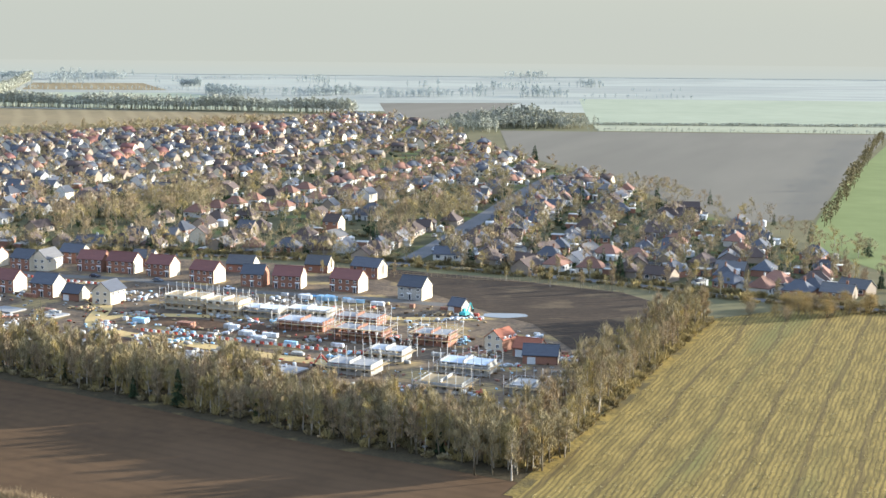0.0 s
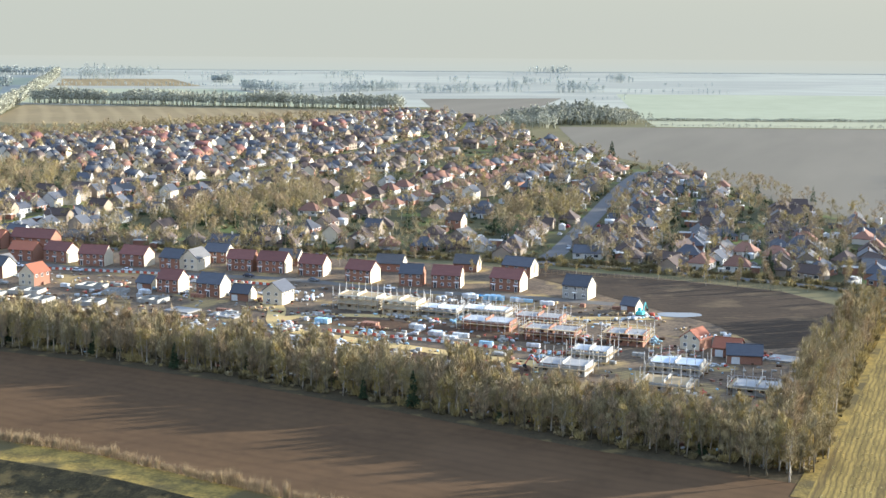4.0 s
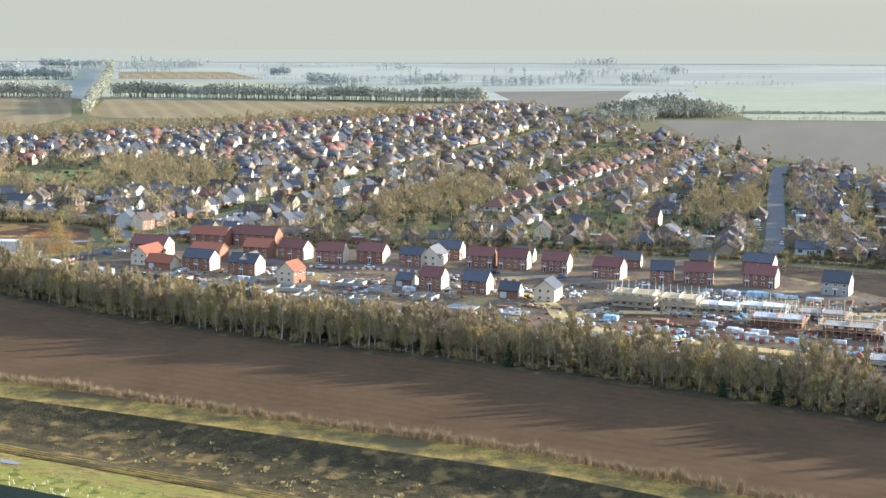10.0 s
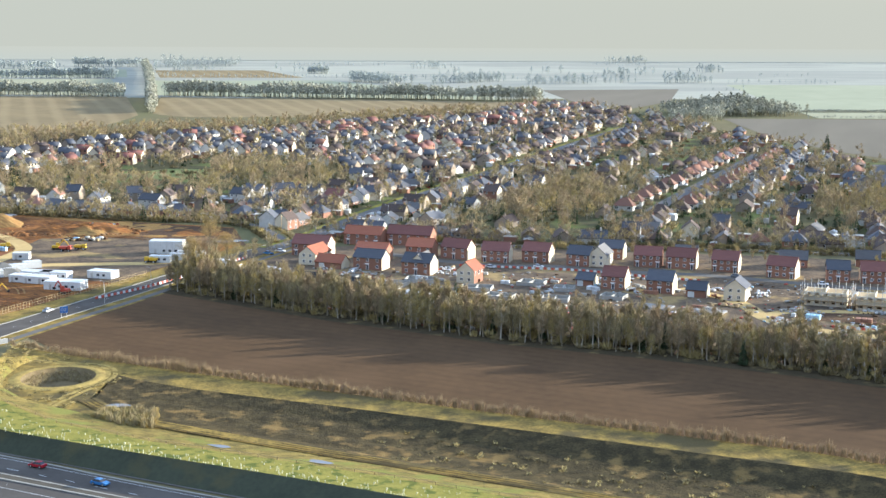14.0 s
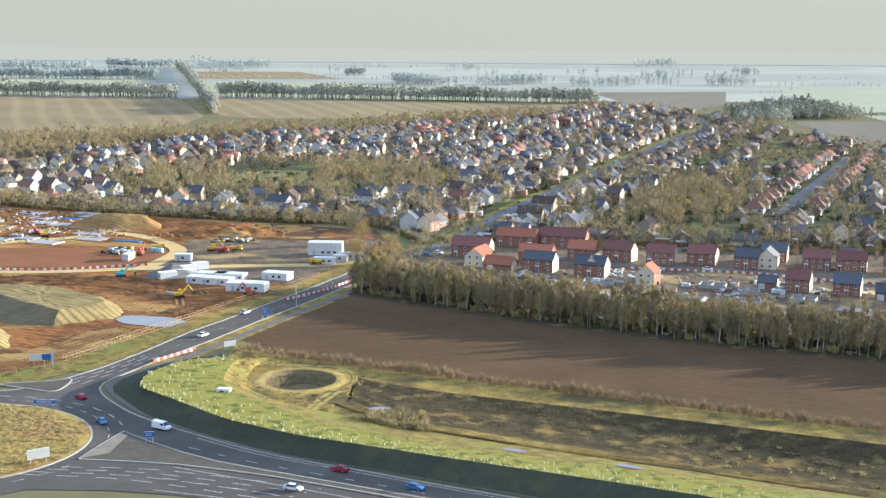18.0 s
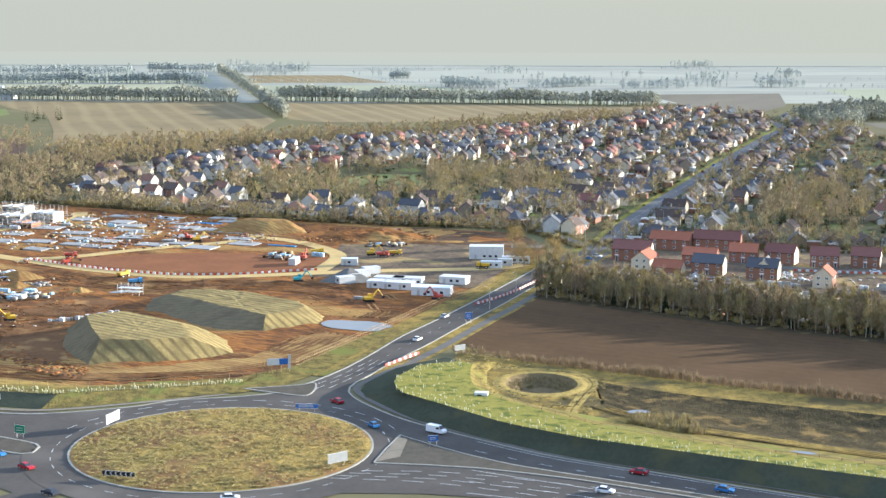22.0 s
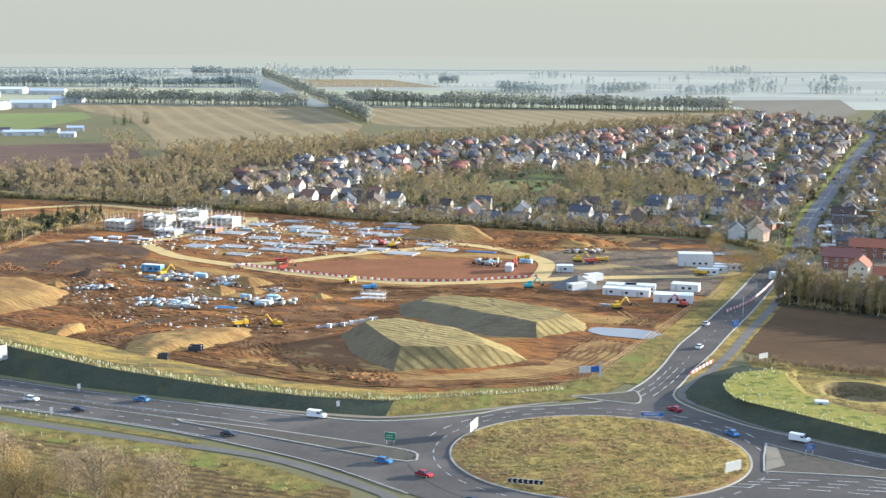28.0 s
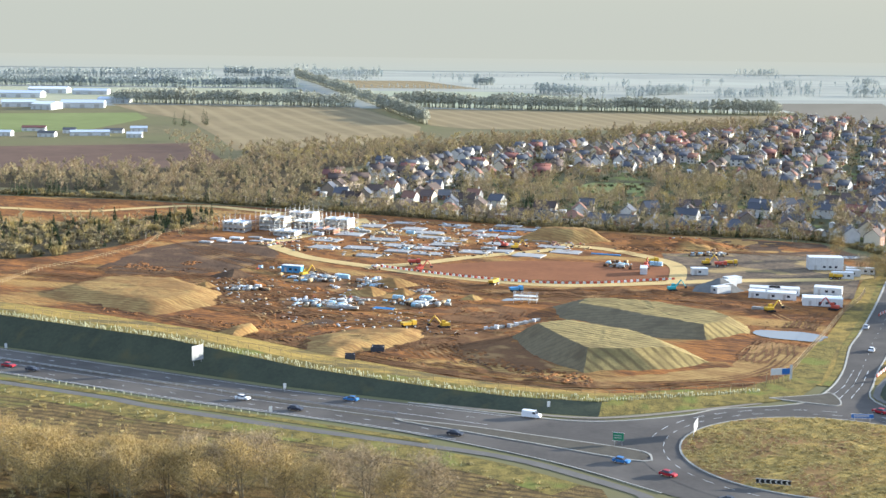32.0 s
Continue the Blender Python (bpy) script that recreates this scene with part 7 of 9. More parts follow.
def car(colour, x, y, turn, van=False, group="cars on the roads", z=0.2):
    key = (colour, van)
    m = pose(x, y, z, 0, 0, turn)
    if key in KIT:
        return copy_thing(KIT[key], m)
    root = thing("van" if van else "car", f"{colour} panel van with dark windows" if van else f"{colour} hatchback car with dark glass", "van" if van else "car", group, m)
    if van:
        part("body", profile(VAN_BODY, 1.95, 0.12).made("body", CARP[colour]), root)
        part("windscreen", profile([(1.78, 1.22), (1.83, 1.24), (1.24, 2.0), (1.17, 1.98)], 1.7, 0.1).made("windscreen", PANE), root, "dark glass windscreen")
        for s in (-1, 1):
            part("side_window", Build().box(0.5, s * 0.93 - 0.03, 1.25, 1.35, s * 0.93 + 0.03, 1.75).made("side_window", PANE), root)
        xs_ = (-1.6, 1.7)
    else:
        part("body", profile(CAR_BODY, 1.78, 0.04).made("body", CARP[colour]), root)
        part("glazing", profile(CAR_GLASS, 1.66, 0.2).made("glazing", PANE), root, "dark tinted windows")
        part("roof", profile([(-1.18, 1.41), (0.36, 1.37), (0.3, 1.44), (-1.1, 1.47)], 1.28, 0.03).made("roof", CARP[colour]), root)
        xs_ = (-1.3, 1.32)
    for wx in xs_:
        for s in (-1, 1):
            part("wheel", WHEEL, root, "", pose(wx, s * 0.82, 0.33))
    KIT[key] = root
    return root


car("white", -500.9, 384.2, -22, True)
car("blue", -482, 343, -32)
car("red", -472.3, 332.4, -38)
car("dark", -462.1, 313.4, 140)
car("white", -421.8, 309.3, 5)
car("red", -402.7, 391.2, 130)
car("blue", -392.1, 367.3, 118)
car("white", -375.8, 361.6, -35, True)
car("white", -380.4, 470.1, 66)
car("silver", -370.8, 507.3, 66)
car("dark", -522.3, 366.4, -25)
car("dark", -649.6, 434.2, -23)
car("red", -658.3, 439.3, -23)
car("white", -581.8, 401.5, -23)
car("dark", -565.9, 390.3, -23)
car("blue", -551, 401, 157)
car("blue", -311.9, 313.7, -27)
car("red", -329.2, 326.9, 153)
car("white", -338.8, 313.3, -24)
for i in range(26):
    ln = (MAIN, STREET1, STREET2)[i % 3]
    c = smooth_line([q[:2] for q in ln], 60)
    k = rng.randrange(4, 44)
    t = c[k + 1] - c[k]
    s = rng.choice((-1, 1))
    n_ = np.array([-t[1], t[0]]) / np.linalg.norm(t)
    p = c[k] + n_ * s * rng.choice((3.2, 7.5))
    car(rng.choice(("white", "silver", "grey", "dark", "red", "blue")), p[0], p[1], math.degrees(math.atan2(t[1], t[0])), group="parked cars in the village")
for x, y, cl in ((-235.8, 609.4, "white"), (-209.1, 598.5, "silver"), (-188.8, 599.6, "white"), (-137.5, 586.4, "dark"), (-110.5, 576.9, "grey"), (-283.6, 651, "dark"), (-305.1, 633.4, "blue"), (-300.4, 639.9, "white"), (-80, 559.3, "white")):
    car(cl, x, y, -22 + rng.uniform(-8, 8), group="cars by the new houses")

# ---- signs and posts ----
def sign(x, y, w, h, turn, face, label, low=1.2, z=0.2, posts=2, back=None):
    root = thing("road_sign", label, "sign", "road signs", pose(x, y, z, 0, 0, turn))
    part("board", Build().bev(-w / 2, -0.04, low, w / 2, 0.04, low + h, 0.02).made("board", face), root)
    part("border", Build().box(-w / 2 - 0.06, -0.03, low - 0.06, w / 2 + 0.06, 0.03, low).box(-w / 2 - 0.06, -0.03, low + h, w / 2 + 0.06, 0.03, low + h + 0.06).made("border", UPVC), root)
    for i in range(posts):
        px = 0 if posts == 1 else -w * 0.35 + 0.7 * w * i / (posts - 1)
        part("post", Build().tube((px, 0.1, -0.3), (px, 0.1, low + h * 0.9), 0.07, 0.07, 6).made("post", STEEL), root)
    if face in (SIGNG, SIGNB):
        for zz in (0.3, 0.6):
            part("lettering", Build().box(-w * 0.38, -0.06, low + h * zz, w * 0.3, -0.04, low + h * zz + 0.16).made("lettering", PAINT), root, "row of white bars")
    return root


sign(-459.1, 367.2, 6.5, 2.4, 70, SIGNBACK, "large pale traffic sign seen from behind on two posts", 1.4, 0.4)
sign(-399.4, 332.1, 5.5, 2.2, 36, SIGNBACK, "large pale traffic sign seen from behind on two posts", 1.2, 0.5)
sign(-410.3, 382.5, 6, 1.1, -5, SIGNB, "long blue chevron sign on short posts", 0.7, 0.4)
ch = sign(-449.1, 324, 8, 1.0, -14, SIGNK, "black chevron sign with white arrowheads on the island", 0.6, 0.5, 3)
for i in range(6):
    a = -3.4 + 1.25 * i
    part("chevron", Build().add([(a + 0.35, -0.06, 0.66), (a + 0.65, -0.06, 0.66), (a + 0.3, -0.06, 1.1), (a + 0.65, -0.06, 1.54), (a + 0.35, -0.06, 1.54), (a, -0.06, 1.1)], [(0, 1, 2, 5), (5, 2, 3, 4)]).made("chevron", PAINT), ch, "white arrowhead")
sign(-480.7, 358.4, 2.8, 2.0, -20, SIGNG, "green direction sign on the splitter island", 1.0, 0.35)
sign(-376.7, 348.9, 2.4, 1.4, 10, SIGNB, "small blue direction sign on the splitter island", 1.4, 0.35)
sign(-367.5, 436.2, 4, 1.4, 35, SIGNBACK, "pale sign on the grass bank", 0.8, 4.0)
sign(-362.7, 496.5, 2.6, 2.2, 20, SIGNB, "blue road sign beside the footway", 1.8)
sign(-599.4, 435, 4.6, 4.4, 50, SIGNBACK, "tall pale direction sign on the shaded bank", 1.5, 2.4)
for x, y in ((-572.3, 385.2), (-565.1, 419.8), (-570.7, 411.1), (-654.2, 468.8), (-665.2, 461.7), (-495.5, 392.4)):
    sign(x, y, 0.9, 1.4, 20, WHITEM, "small white plate on a post beside the carriageway", 0.9, 0.25, 1)
hoard = thing("site_board", "white developer's board with a blue panel on timber posts", "sign", "", pose(-421.9, 426, 0.2, 0, 0, 12))
part("board", Build().bev(-3.4, -0.06, 2.4, 1.6, 0.06, 4.4, 0.03).made("board", WHITEM), hoard)
part("panel", Build().bev(0.2, -0.1, 2.5, 2.8, -0.061, 4.3, 0.02).made("panel", SIGNB), hoard, "blue panel")
part("banner", Build().bev(2.85, -0.06, 1.0, 3.6, 0.06, 5.4, 0.03).made("banner", WHITEM), hoard, "white upright banner")
for px in (-4.6, -3.2, -2.1, -0.6, 0.8, 2.4, 3.2):
    part("post", Build().tube((px, 0.15, -0.3), (px, 0.15, 3.4), 0.1, 0.09, 6).made("post", TIMBER), hoard)
bx = thing("trailer_cabin", "small white trailer cabin with a red skirt on the grass", "cabin", "", pose(-363.2, 387, 1.9, 0, 0, -10))
part("body", Build().bev(-1.8, -1.1, 0.6, 1.8, 1.1, 2.4, 0.1).made("body", WHITEM), bx)
part("skirt", Build().box(-1.85, -1.15, 0.1, 1.85, 1.15, 0.6).made("skirt", REDP), bx, "red and white skirt")
part("window", Build().box(-1.0, -1.13, 1.3, 0.2, -1.1, 1.9).made("window", PANE), bx)
for sx in (-1, 1):
    part("wheel", WHEEL, bx, "", pose(0.9 * sx, -1.0, 0.1))


def lamp(x, y, turn, h=8.0):
    root = thing("street_lamp", "tall thin steel street lamp with a single arm", "street lamp", "street lamps", pose(x, y, 0.15, 0, 0, turn))
    part("pole", Build().tube((0, 0, -0.3), (0, 0, h), 0.11, 0.06, 7).made("pole", STEEL), root)
    part("arm", Build().tube((0, 0, h), (1.3, 0, h + 0.25), 0.05, 0.04, 5).made("arm", STEEL), root)
    part("lamp_head", Build().bev(1.1, -0.14, h + 0.2, 1.8, 0.14, h + 0.36, 0.05).made("lamp_head", STEEL), root)


for x, y, a in ((-354.1, 522.9, 160), (-309.9, 673, -20), (-300.5, 684.4, 30), (-287.4, 677.6, 160), (-319.3, 710.4, 0), (-272.7, 703.7, 160), (-342.4, 552.6, 160), (-254.1, 740, 160), (-245, 769.7, 160), (-231.4, 811.4, -20), (-213.3, 853.4, 160)):
    lamp(x, y, a)
for i, (x, y) in enumerate(resample([(-305.1, 698.3), (-370.5, 728.6), (-455.4, 764), (-536.9, 800.8)], 7)):
    root = thing("telegraph_pole", "plain timber telegraph pole with a crossbar", "pole", "telegraph poles", pose(x, y, 0.1, 0, 0, 60))
    part("pole", Build().tube((0, 0, -0.3), (0, 0, 8.5), 0.15, 0.1, 7).made("pole", TIMBER), root)
    part("crossbar", Build().box(-0.8, -0.06, 7.8, 0.8, 0.06, 7.95).made("crossbar", TIMBER), root)

# ---- tree tubes and fences ----
def arc(line):
    """How far along a line each of its points lies, from 0 to 1."""
    d = np.r_[0, np.cumsum(np.linalg.norm(np.diff(np.array([q[:2] for q in line], float), axis=0), axis=1))]
    return d / d[-1]



tube_t = [tri_template(Build().tube((0, 0, 0), (0.03, 0, 1.25), 0.12, 0.13, 6)), tri_template(Build().tube((0, 0, 0), (-0.05, 0.02, 0.8), 0.13, 0.15, 6))]
tb = []
for top, inn, zz, n in ((TOP, INNER, 3.9, 900), (WTOP, [(x + 2, y + 5) for x, y in WTOP], None, 1050)):
    a, b = resample(top, n), resample([q[:2] for q in inn], n)
    zs = np.interp(np.linspace(0, 1, n), arc(top), zt) if zz is None else np.full(n, zz)
    for i in range(n):
        if top is TOP and a[i][0] > -40 or a[i][0] < -800:
            continue
        for _ in range(2):
            u = rng.random() ** 2.2 * 0.8
            p = a[i] + (b[i] - a[i]) * u
            tb.append((rng.randrange(2), p[0], p[1], zs[i] - u * (0.9 if top is TOP else 0), rng.uniform(0.5, 0.9) * (1 if top is TOP else 1.0), 1, rng.uniform(0, 6.28)))
for x, y, *_ in resample([(-651.8, 426.5), (-625.5, 411.6), (-589.6, 392.9), (-573.5, 384.8)], 34):
    tb.append((1, x, y, 0.12, rng.uniform(0.6, 1.0), 1, 0))
stuff("tree_tubes", repeat_mesh("tree_tubes", tube_t, tb, [TUBE]), "many white plastic tubes sheltering young trees", "tree tubes")


def fence(name, label, line, step, h, material, z=0.1, rails=2, zs=None, split=True):
    n = int(np.linalg.norm(np.diff(np.array([q[:2] for q in line], float), axis=0), axis=1).sum() / step) + 1
    c = resample([q[:2] for q in line], n)
    zz = np.full(n, z) if zs is None else np.interp(np.linspace(0, 1, n), arc(line), zs)
    root = thing(name, label, "fence")
    post = Build().box(-0.06, -0.06, -0.3, 0.06, 0.06, h).made("post", material)
    if split:
        for i in range(n):
            part("post", post, root, "", pose(c[i][0], c[i][1], zz[i]))
    else:
        b = Build()
        for i in range(n):
            b.box(c[i][0] - 0.06, c[i][1] - 0.06, zz[i] - 0.3, c[i][0] + 0.06, c[i][1] + 0.06, zz[i] + h)
        part("posts", b.made("posts", material), root)["kind"] = "stuff"
    for r_ in range(rails):
        b = Build()
        for i in range(n - 1):
            hz = h * (0.95 - 0.42 * r_)
            b.tube((*c[i], zz[i] + hz), (*c[i + 1], zz[i + 1] + hz), 0.05, 0.05, 4)
        part("rail", b.made("rail", material), root)
    return root


fence("timber_fence", "pale timber post and rail fence round the site entrance", [(-417.5, 434.3), (-400.1, 472.1), (-387.5, 498.7), (-371.1, 535), (-357.6, 559), (-349, 579.6)], 1.6, 2.2, TIMBER, 0.2, 3)
fence("timber_fence", "timber post and rail fence along the far side of the site", [(-700, 580), (-694, 614), (-681, 634), (-661, 682), (-659.5, 724), (-645, 752)], 2.2, 1.9, TIMBER, 0.3, 2)
fence("bank_fence", "long wire fence on thin posts behind the bank", [(x + 4, y + 8) for x, y in WTOP[1:]], 4.0, 1.3, TIMBER, 0, 1, zt[1:], False)
fence("field_fence", "low post and wire fence behind the tree tubes", INNER[4:10], 5.0, 1.1, TIMBER, 3.0, 1, None, False)
fence("lane_hoarding", "long dark close-boarded fence along the lane", [(-328.3, 730.6), (-390.7, 741.8), (-482.6, 775.7), (-570.8, 821.3)], 2.5, 1.8, DARKM, 0.1, 3, None, False)
fence("estate_fence", "timber fence behind the new gardens", [(-47.9, 615.4), (-9.3, 593.4), (38.1, 580.6), (72.4, 559.8)], 2.6, 1.7, TIMBER, 0.1, 3)
fence("verge_posts", "row of pale marker posts below the footway", [(-656.4, 412.1), (-609.3, 385.5), (-564.6, 363.2), (-521.6, 339.8)], 6.0, 1.0, TUBE, 0.12, 0, None, False)
ram = [(x, y) for x, y, *_ in between(FAR_W[:6], NEAR_W[:6], 0.49)]
fence("safety_barrier", "grey steel safety barrier in the central reserve", ram, 4.0, 0.75, STEEL, 0.15, 2, None, False)
fence("safety_barrier", "grey steel safety barrier in the central reserve", between(FAR_E[6:], NEAR_E[6:], 0.5), 4.0, 0.75, STEEL, 0.3, 2, None, False)

# ---- cabins ----
def cabin(x, y, w, d, h, turn, group="white site cabins", material=None, z=0.22):
    m = material or WHITEM
    root = thing("site_cabin", ("blue" if m is BLUEP else "white") + " steel site cabin with a flat roof", "cabin", group, pose(x, y, z, 0, 0, turn))
    part("body", Build().box(-w / 2, -d / 2, 0.15, w / 2, d / 2, h).made("body", m), root)
    part("roof", Build().bev(-w / 2 - 0.08, -d / 2 - 0.08, h, w / 2 + 0.08, d / 2 + 0.08, h + 0.16, 0.06).made("roof", WHITEM), root)
    part("door", Build().box(-w * 0.35, -d / 2 - 0.05, 0.2, -w * 0.35 + 1.0, -d / 2, 2.2).made("door", STEEL), root)
    for i in range(max(1, int(w / 4))):
        px = -w * 0.1 + i * 2.6
        if px + 1.2 < w / 2:
            part("window", Build().box(px, -d / 2 - 0.04, 1.1, px + 1.2, -d / 2, 2.0).made("window", PANE), root)
    for i in range(1, int(w / 2.6)):
        part("rib", Build().box(-w / 2 + i * 2.6 - 0.05, -d / 2 - 0.03, 0.2, -w / 2 + i * 2.6 + 0.05, -d / 2, h - 0.1).made("rib", STEEL), root)
    return root


cabin(-349.8, 636.5, 15, 7, 5.6, -4)
cabin(-337.6, 624.1, 12, 3.2, 2.8, -6)
cabin(-348.9, 612.1, 9, 3.5, 2.8, -8)
cabin(-342.6, 618, 6, 3.2, 2.8, -8)
cabin(-365.5, 575, 11, 6, 2.9, -20)
cabin(-374.7, 550.9, 15, 7, 3.2, -12)
for x, y, w in ((-396.2, 566.5, 7), (-390.6, 564.1, 6), (-384.9, 562.5, 6), (-391.4, 574.6, 12), (-383.9, 573.2, 12)):
    cabin(x, y, w, 5.5, 2.8, -14)
for x, y in ((-409.1, 575.3), (-406.2, 582.6), (-403.4, 590), (-399.6, 597.8)):
    cabin(x, y, 4.0, 7, 2.8, -62)
cabin(-585.3, 616.3, 9, 3.2, 3.0, -20, material=BLUEP)
cabin(-433.2, 621.2, 8, 3, 2.8, 80)
cabin(-409.4, 619.1, 7, 4, 2.9, 0)
for x, y, w in ((-321.2, 601.2, 8), (-303.2, 573.3, 9), (-290.9, 557.3, 8), (-296.6, 581.1, 12)):
    cabin(x, y, w, 3.2, 2.9, -35, "white huts behind the tree belt")

# ---- machines ----
def excavator(x, y, turn, material, name):
    root = thing("excavator", f"{name} tracked excavator with its boom raised", "excavator", "site machines", pose(x, y, 0.25, 0, 0, turn))
    for s in (-1, 1):
        part("track", profile([(-1.7, 0.1), (1.7, 0.1), (2.0, 0.45), (1.7, 0.8), (-1.7, 0.8), (-2.0, 0.45)], 0.5).made("track", DARKM), root, "", pose(0, s * 1.05, 0))
    part("body", Build().bev(-2.0, -1.2, 0.95, 1.0, 1.2, 2.0, 0.2).made("body", material), root)
    cb = part("cab", Build().bev(-0.2, 0.2, 2.0, 1.2, 1.2, 3.0, 0.15).made("cab", material), root)
    part("cab_window", Build().box(1.2, 0.3, 2.1, 1.23, 1.1, 2.8).made("cab_window", PANE), cb)
    part("boom", Build().tube((0.9, -0.3, 1.6), (3.4, -0.3, 4.6), 0.32, 0.25, 6).made("boom", material), root)
    part("stick", Build().tube((3.4, -0.3, 4.6), (5.4, -0.3, 2.0), 0.22, 0.16, 6).made("stick", material), root)
    part("bucket", profile([(-0.4, 0), (0.5, -0.1), (0.6, 0.7), (-0.1, 0.8)], 0.9).made("bucket", DARKM), root, "", pose(5.4, -0.3, 1.2))


def dumper(x, y, turn, material, name):
    root = thing("dump_truck", f"{name} site dump truck with an open skip", "dump truck", "site machines", pose(x, y, 0.25, 0, 0, turn))
    part("chassis", Build().box(-2.6, -0.9, 0.7, 2.6, 0.9, 1.1).made("chassis", DARKM), root)
    part("skip", profile([(-2.9, 1.3), (0.2, 1.2), (0.7, 2.3), (-3.1, 2.2)], 2.3).made("skip", material), root)
    part("cab", Build().bev(0.9, -1.0, 1.1, 2.5, 1.0, 2.7, 0.2).made("cab", material), root)
    part("windscreen", Build().box(2.5, -0.85, 1.7, 2.53, 0.85, 2.45).made("windscreen", PANE), root)
    for wx in (-1.7, 1.7):
        for s in (-1, 1):
            part("wheel", WHEEL_BIG, root, "", pose(wx, s * 1.1, 0.6))


for x, y, a, m, n in ((-428.1, 578.7, 10, TEALP, "teal"), (-372.9, 541, 150, REDP, "red"), (-530.5, 622, 30, REDP, "red"), (-522.6, 502.4, 200, YELP, "yellow"), (-398.5, 536.5, 20, YELP, "yellow"), (-489.9, 693.2, 160, REDP, "orange-red"), (-484.6, 686.7, 20, YELP, "yellow"), (-430.1, 633.4, 80, REDP, "red"), (9.3, 506.6, 60, TEALP, "teal"),
                      (-32.7, 426, 200, REDP, "red"), (-400.9, 645.3, 10, YELP, "yellow"), (-579.3, 606.4, 40, YELP, "yellow")):
    excavator(x, y, a, m, n)
for x, y, a, m, n in ((-395.4, 640.2, -10, REDP, "red"), (-389.8, 644.4, -10, YELP, "yellow"), (-491.9, 572.8, 20, BLUEP, "blue"), (-500.1, 589.6, 60, YELP, "yellow"), (-532.8, 638.9, 10, REDP, "red"), (-352.7, 610, 170, YELP, "yellow"), (-424.9, 648.6, 10, YELP, "yellow"), (-534.8, 502.1, 30, YELP, "yellow")):
    dumper(x, y, a, m, n)

# ---- red and white barriers ----
BAR_R = Build().add([(-0.58, -0.2, 0), (0.58, -0.2, 0), (0.58, 0.2, 0), (-0.58, 0.2, 0), (-0.55, -0.08, 0.9), (0.55, -0.08, 0.9), (0.55, 0.08, 0.9), (-0.55, 0.08, 0.9)], [(3, 2, 1, 0), (4, 5, 6, 7), (0, 1, 5, 4), (1, 2, 6, 5), (2, 3, 7, 6), (3, 0, 4, 7)])
BAR_ME = [BAR_R.made("barrier_red", REDP), BAR_R.made("barrier_white", WHITEM)]


def barriers(line, step, z=0.25):
    n = int(np.linalg.norm(np.diff(np.array(line, float), axis=0), axis=1).sum() / step)
    c = smooth_line(line, n)
    t = np.gradient(c, axis=0)
    for i in range(n):
        tagged(thing("traffic_barrier", ("red" if i % 2 == 0 else "white") + " plastic water-filled barrier in a row", "barrier", "red and white barriers", pose(c[i][0], c[i][1], z, 0, 0, math.degrees(math.atan2(t[i][1], t[i][0]))), BAR_ME[i % 2]))


barriers([(-547.4, 632.5), (-526.2, 617), (-501.7, 602.8), (-478.5, 594.3), (-455.1, 595), (-437.2, 601.4), (-423, 605.8)], 1.5)
barriers([(-358.7, 530.7), (-349.2, 544.6), (-340.6, 560.5), (-325.8, 594.5), (-313.7, 623.3)], 1.5)
barriers([(-390, 434), (-380.3, 449.7)], 1.4)
barriers([(-221.4, 602.9), (-195.5, 596.4), (-171.8, 589.9), (-148.7, 576.8), (-127.7, 566.9)], 1.6)
barriers([(-98.7, 479.9), (-72.2, 467.6), (-43.2, 454), (-25.5, 446.4)], 1.6)
barriers([(-403.5, 725.4), (-389, 722.6)], 1.5)

# ---- stacks of goods ----
PAL = Build().box(-0.6, -0.5, 0, 0.6, 0.5, 0.12).made("pallet", TIMBER)
GOODS = [Build().bev(-0.6, -0.5, 0.12, 0.6, 0.5, 1.15, 0.08).made("load", PLASTIC), Build().bev(-0.6, -0.5, 0.12, 0.6, 0.5, 0.85, 0.06).made("load", BLOCK), Build().bev(-0.6, -0.5, 0.12, 0.6, 0.5, 1.0, 0.06).made("load", BRICK), Build().bev(-0.6, -0.5, 0.12, 0.6, 0.5, 1.3, 0.08).made("load", CYANW)]
GNAME = ["white-wrapped goods", "grey concrete blocks", "red bricks", "pale blue wrapped goods"]


def pallet(x, y, k, s=1.0, z=0.2, a=0.0):
    m = pose(x, y, z, 0, 0, a) @ Matrix.Diagonal((s, s, s, 1))
    root = thing("pallet_stack", "pallet stacked with " + GNAME[k], "pallet", "pallets of building goods", m)
    part("pallet", PAL, root)
    part("load", GOODS[k], root)


def pallets(cx, cy, rx, ry, n, kinds, turn=-24):
    """A yard of goods: short tight rows of one kind each, with gaps between."""
    c, s = math.cos(radians(turn)), math.sin(radians(turn))
    left = int(n * 0.44)
    while left > 0:
        px, py = rng.uniform(-rx, rx), rng.uniform(-ry, ry)
        k, m, sz = rng.choice(kinds), min(left, rng.randint(2, 6)), rng.uniform(1.0, 1.5)
        for i in range(m):
            qx, qy = px + (i % 3) * 1.35 * sz, py + (i // 3) * 1.2 * sz
            pallet(cx + qx * c - qy * s, cy + qx * s + qy * c, k, sz, 0.22, turn + rng.uniform(-4, 4))
        left -= m


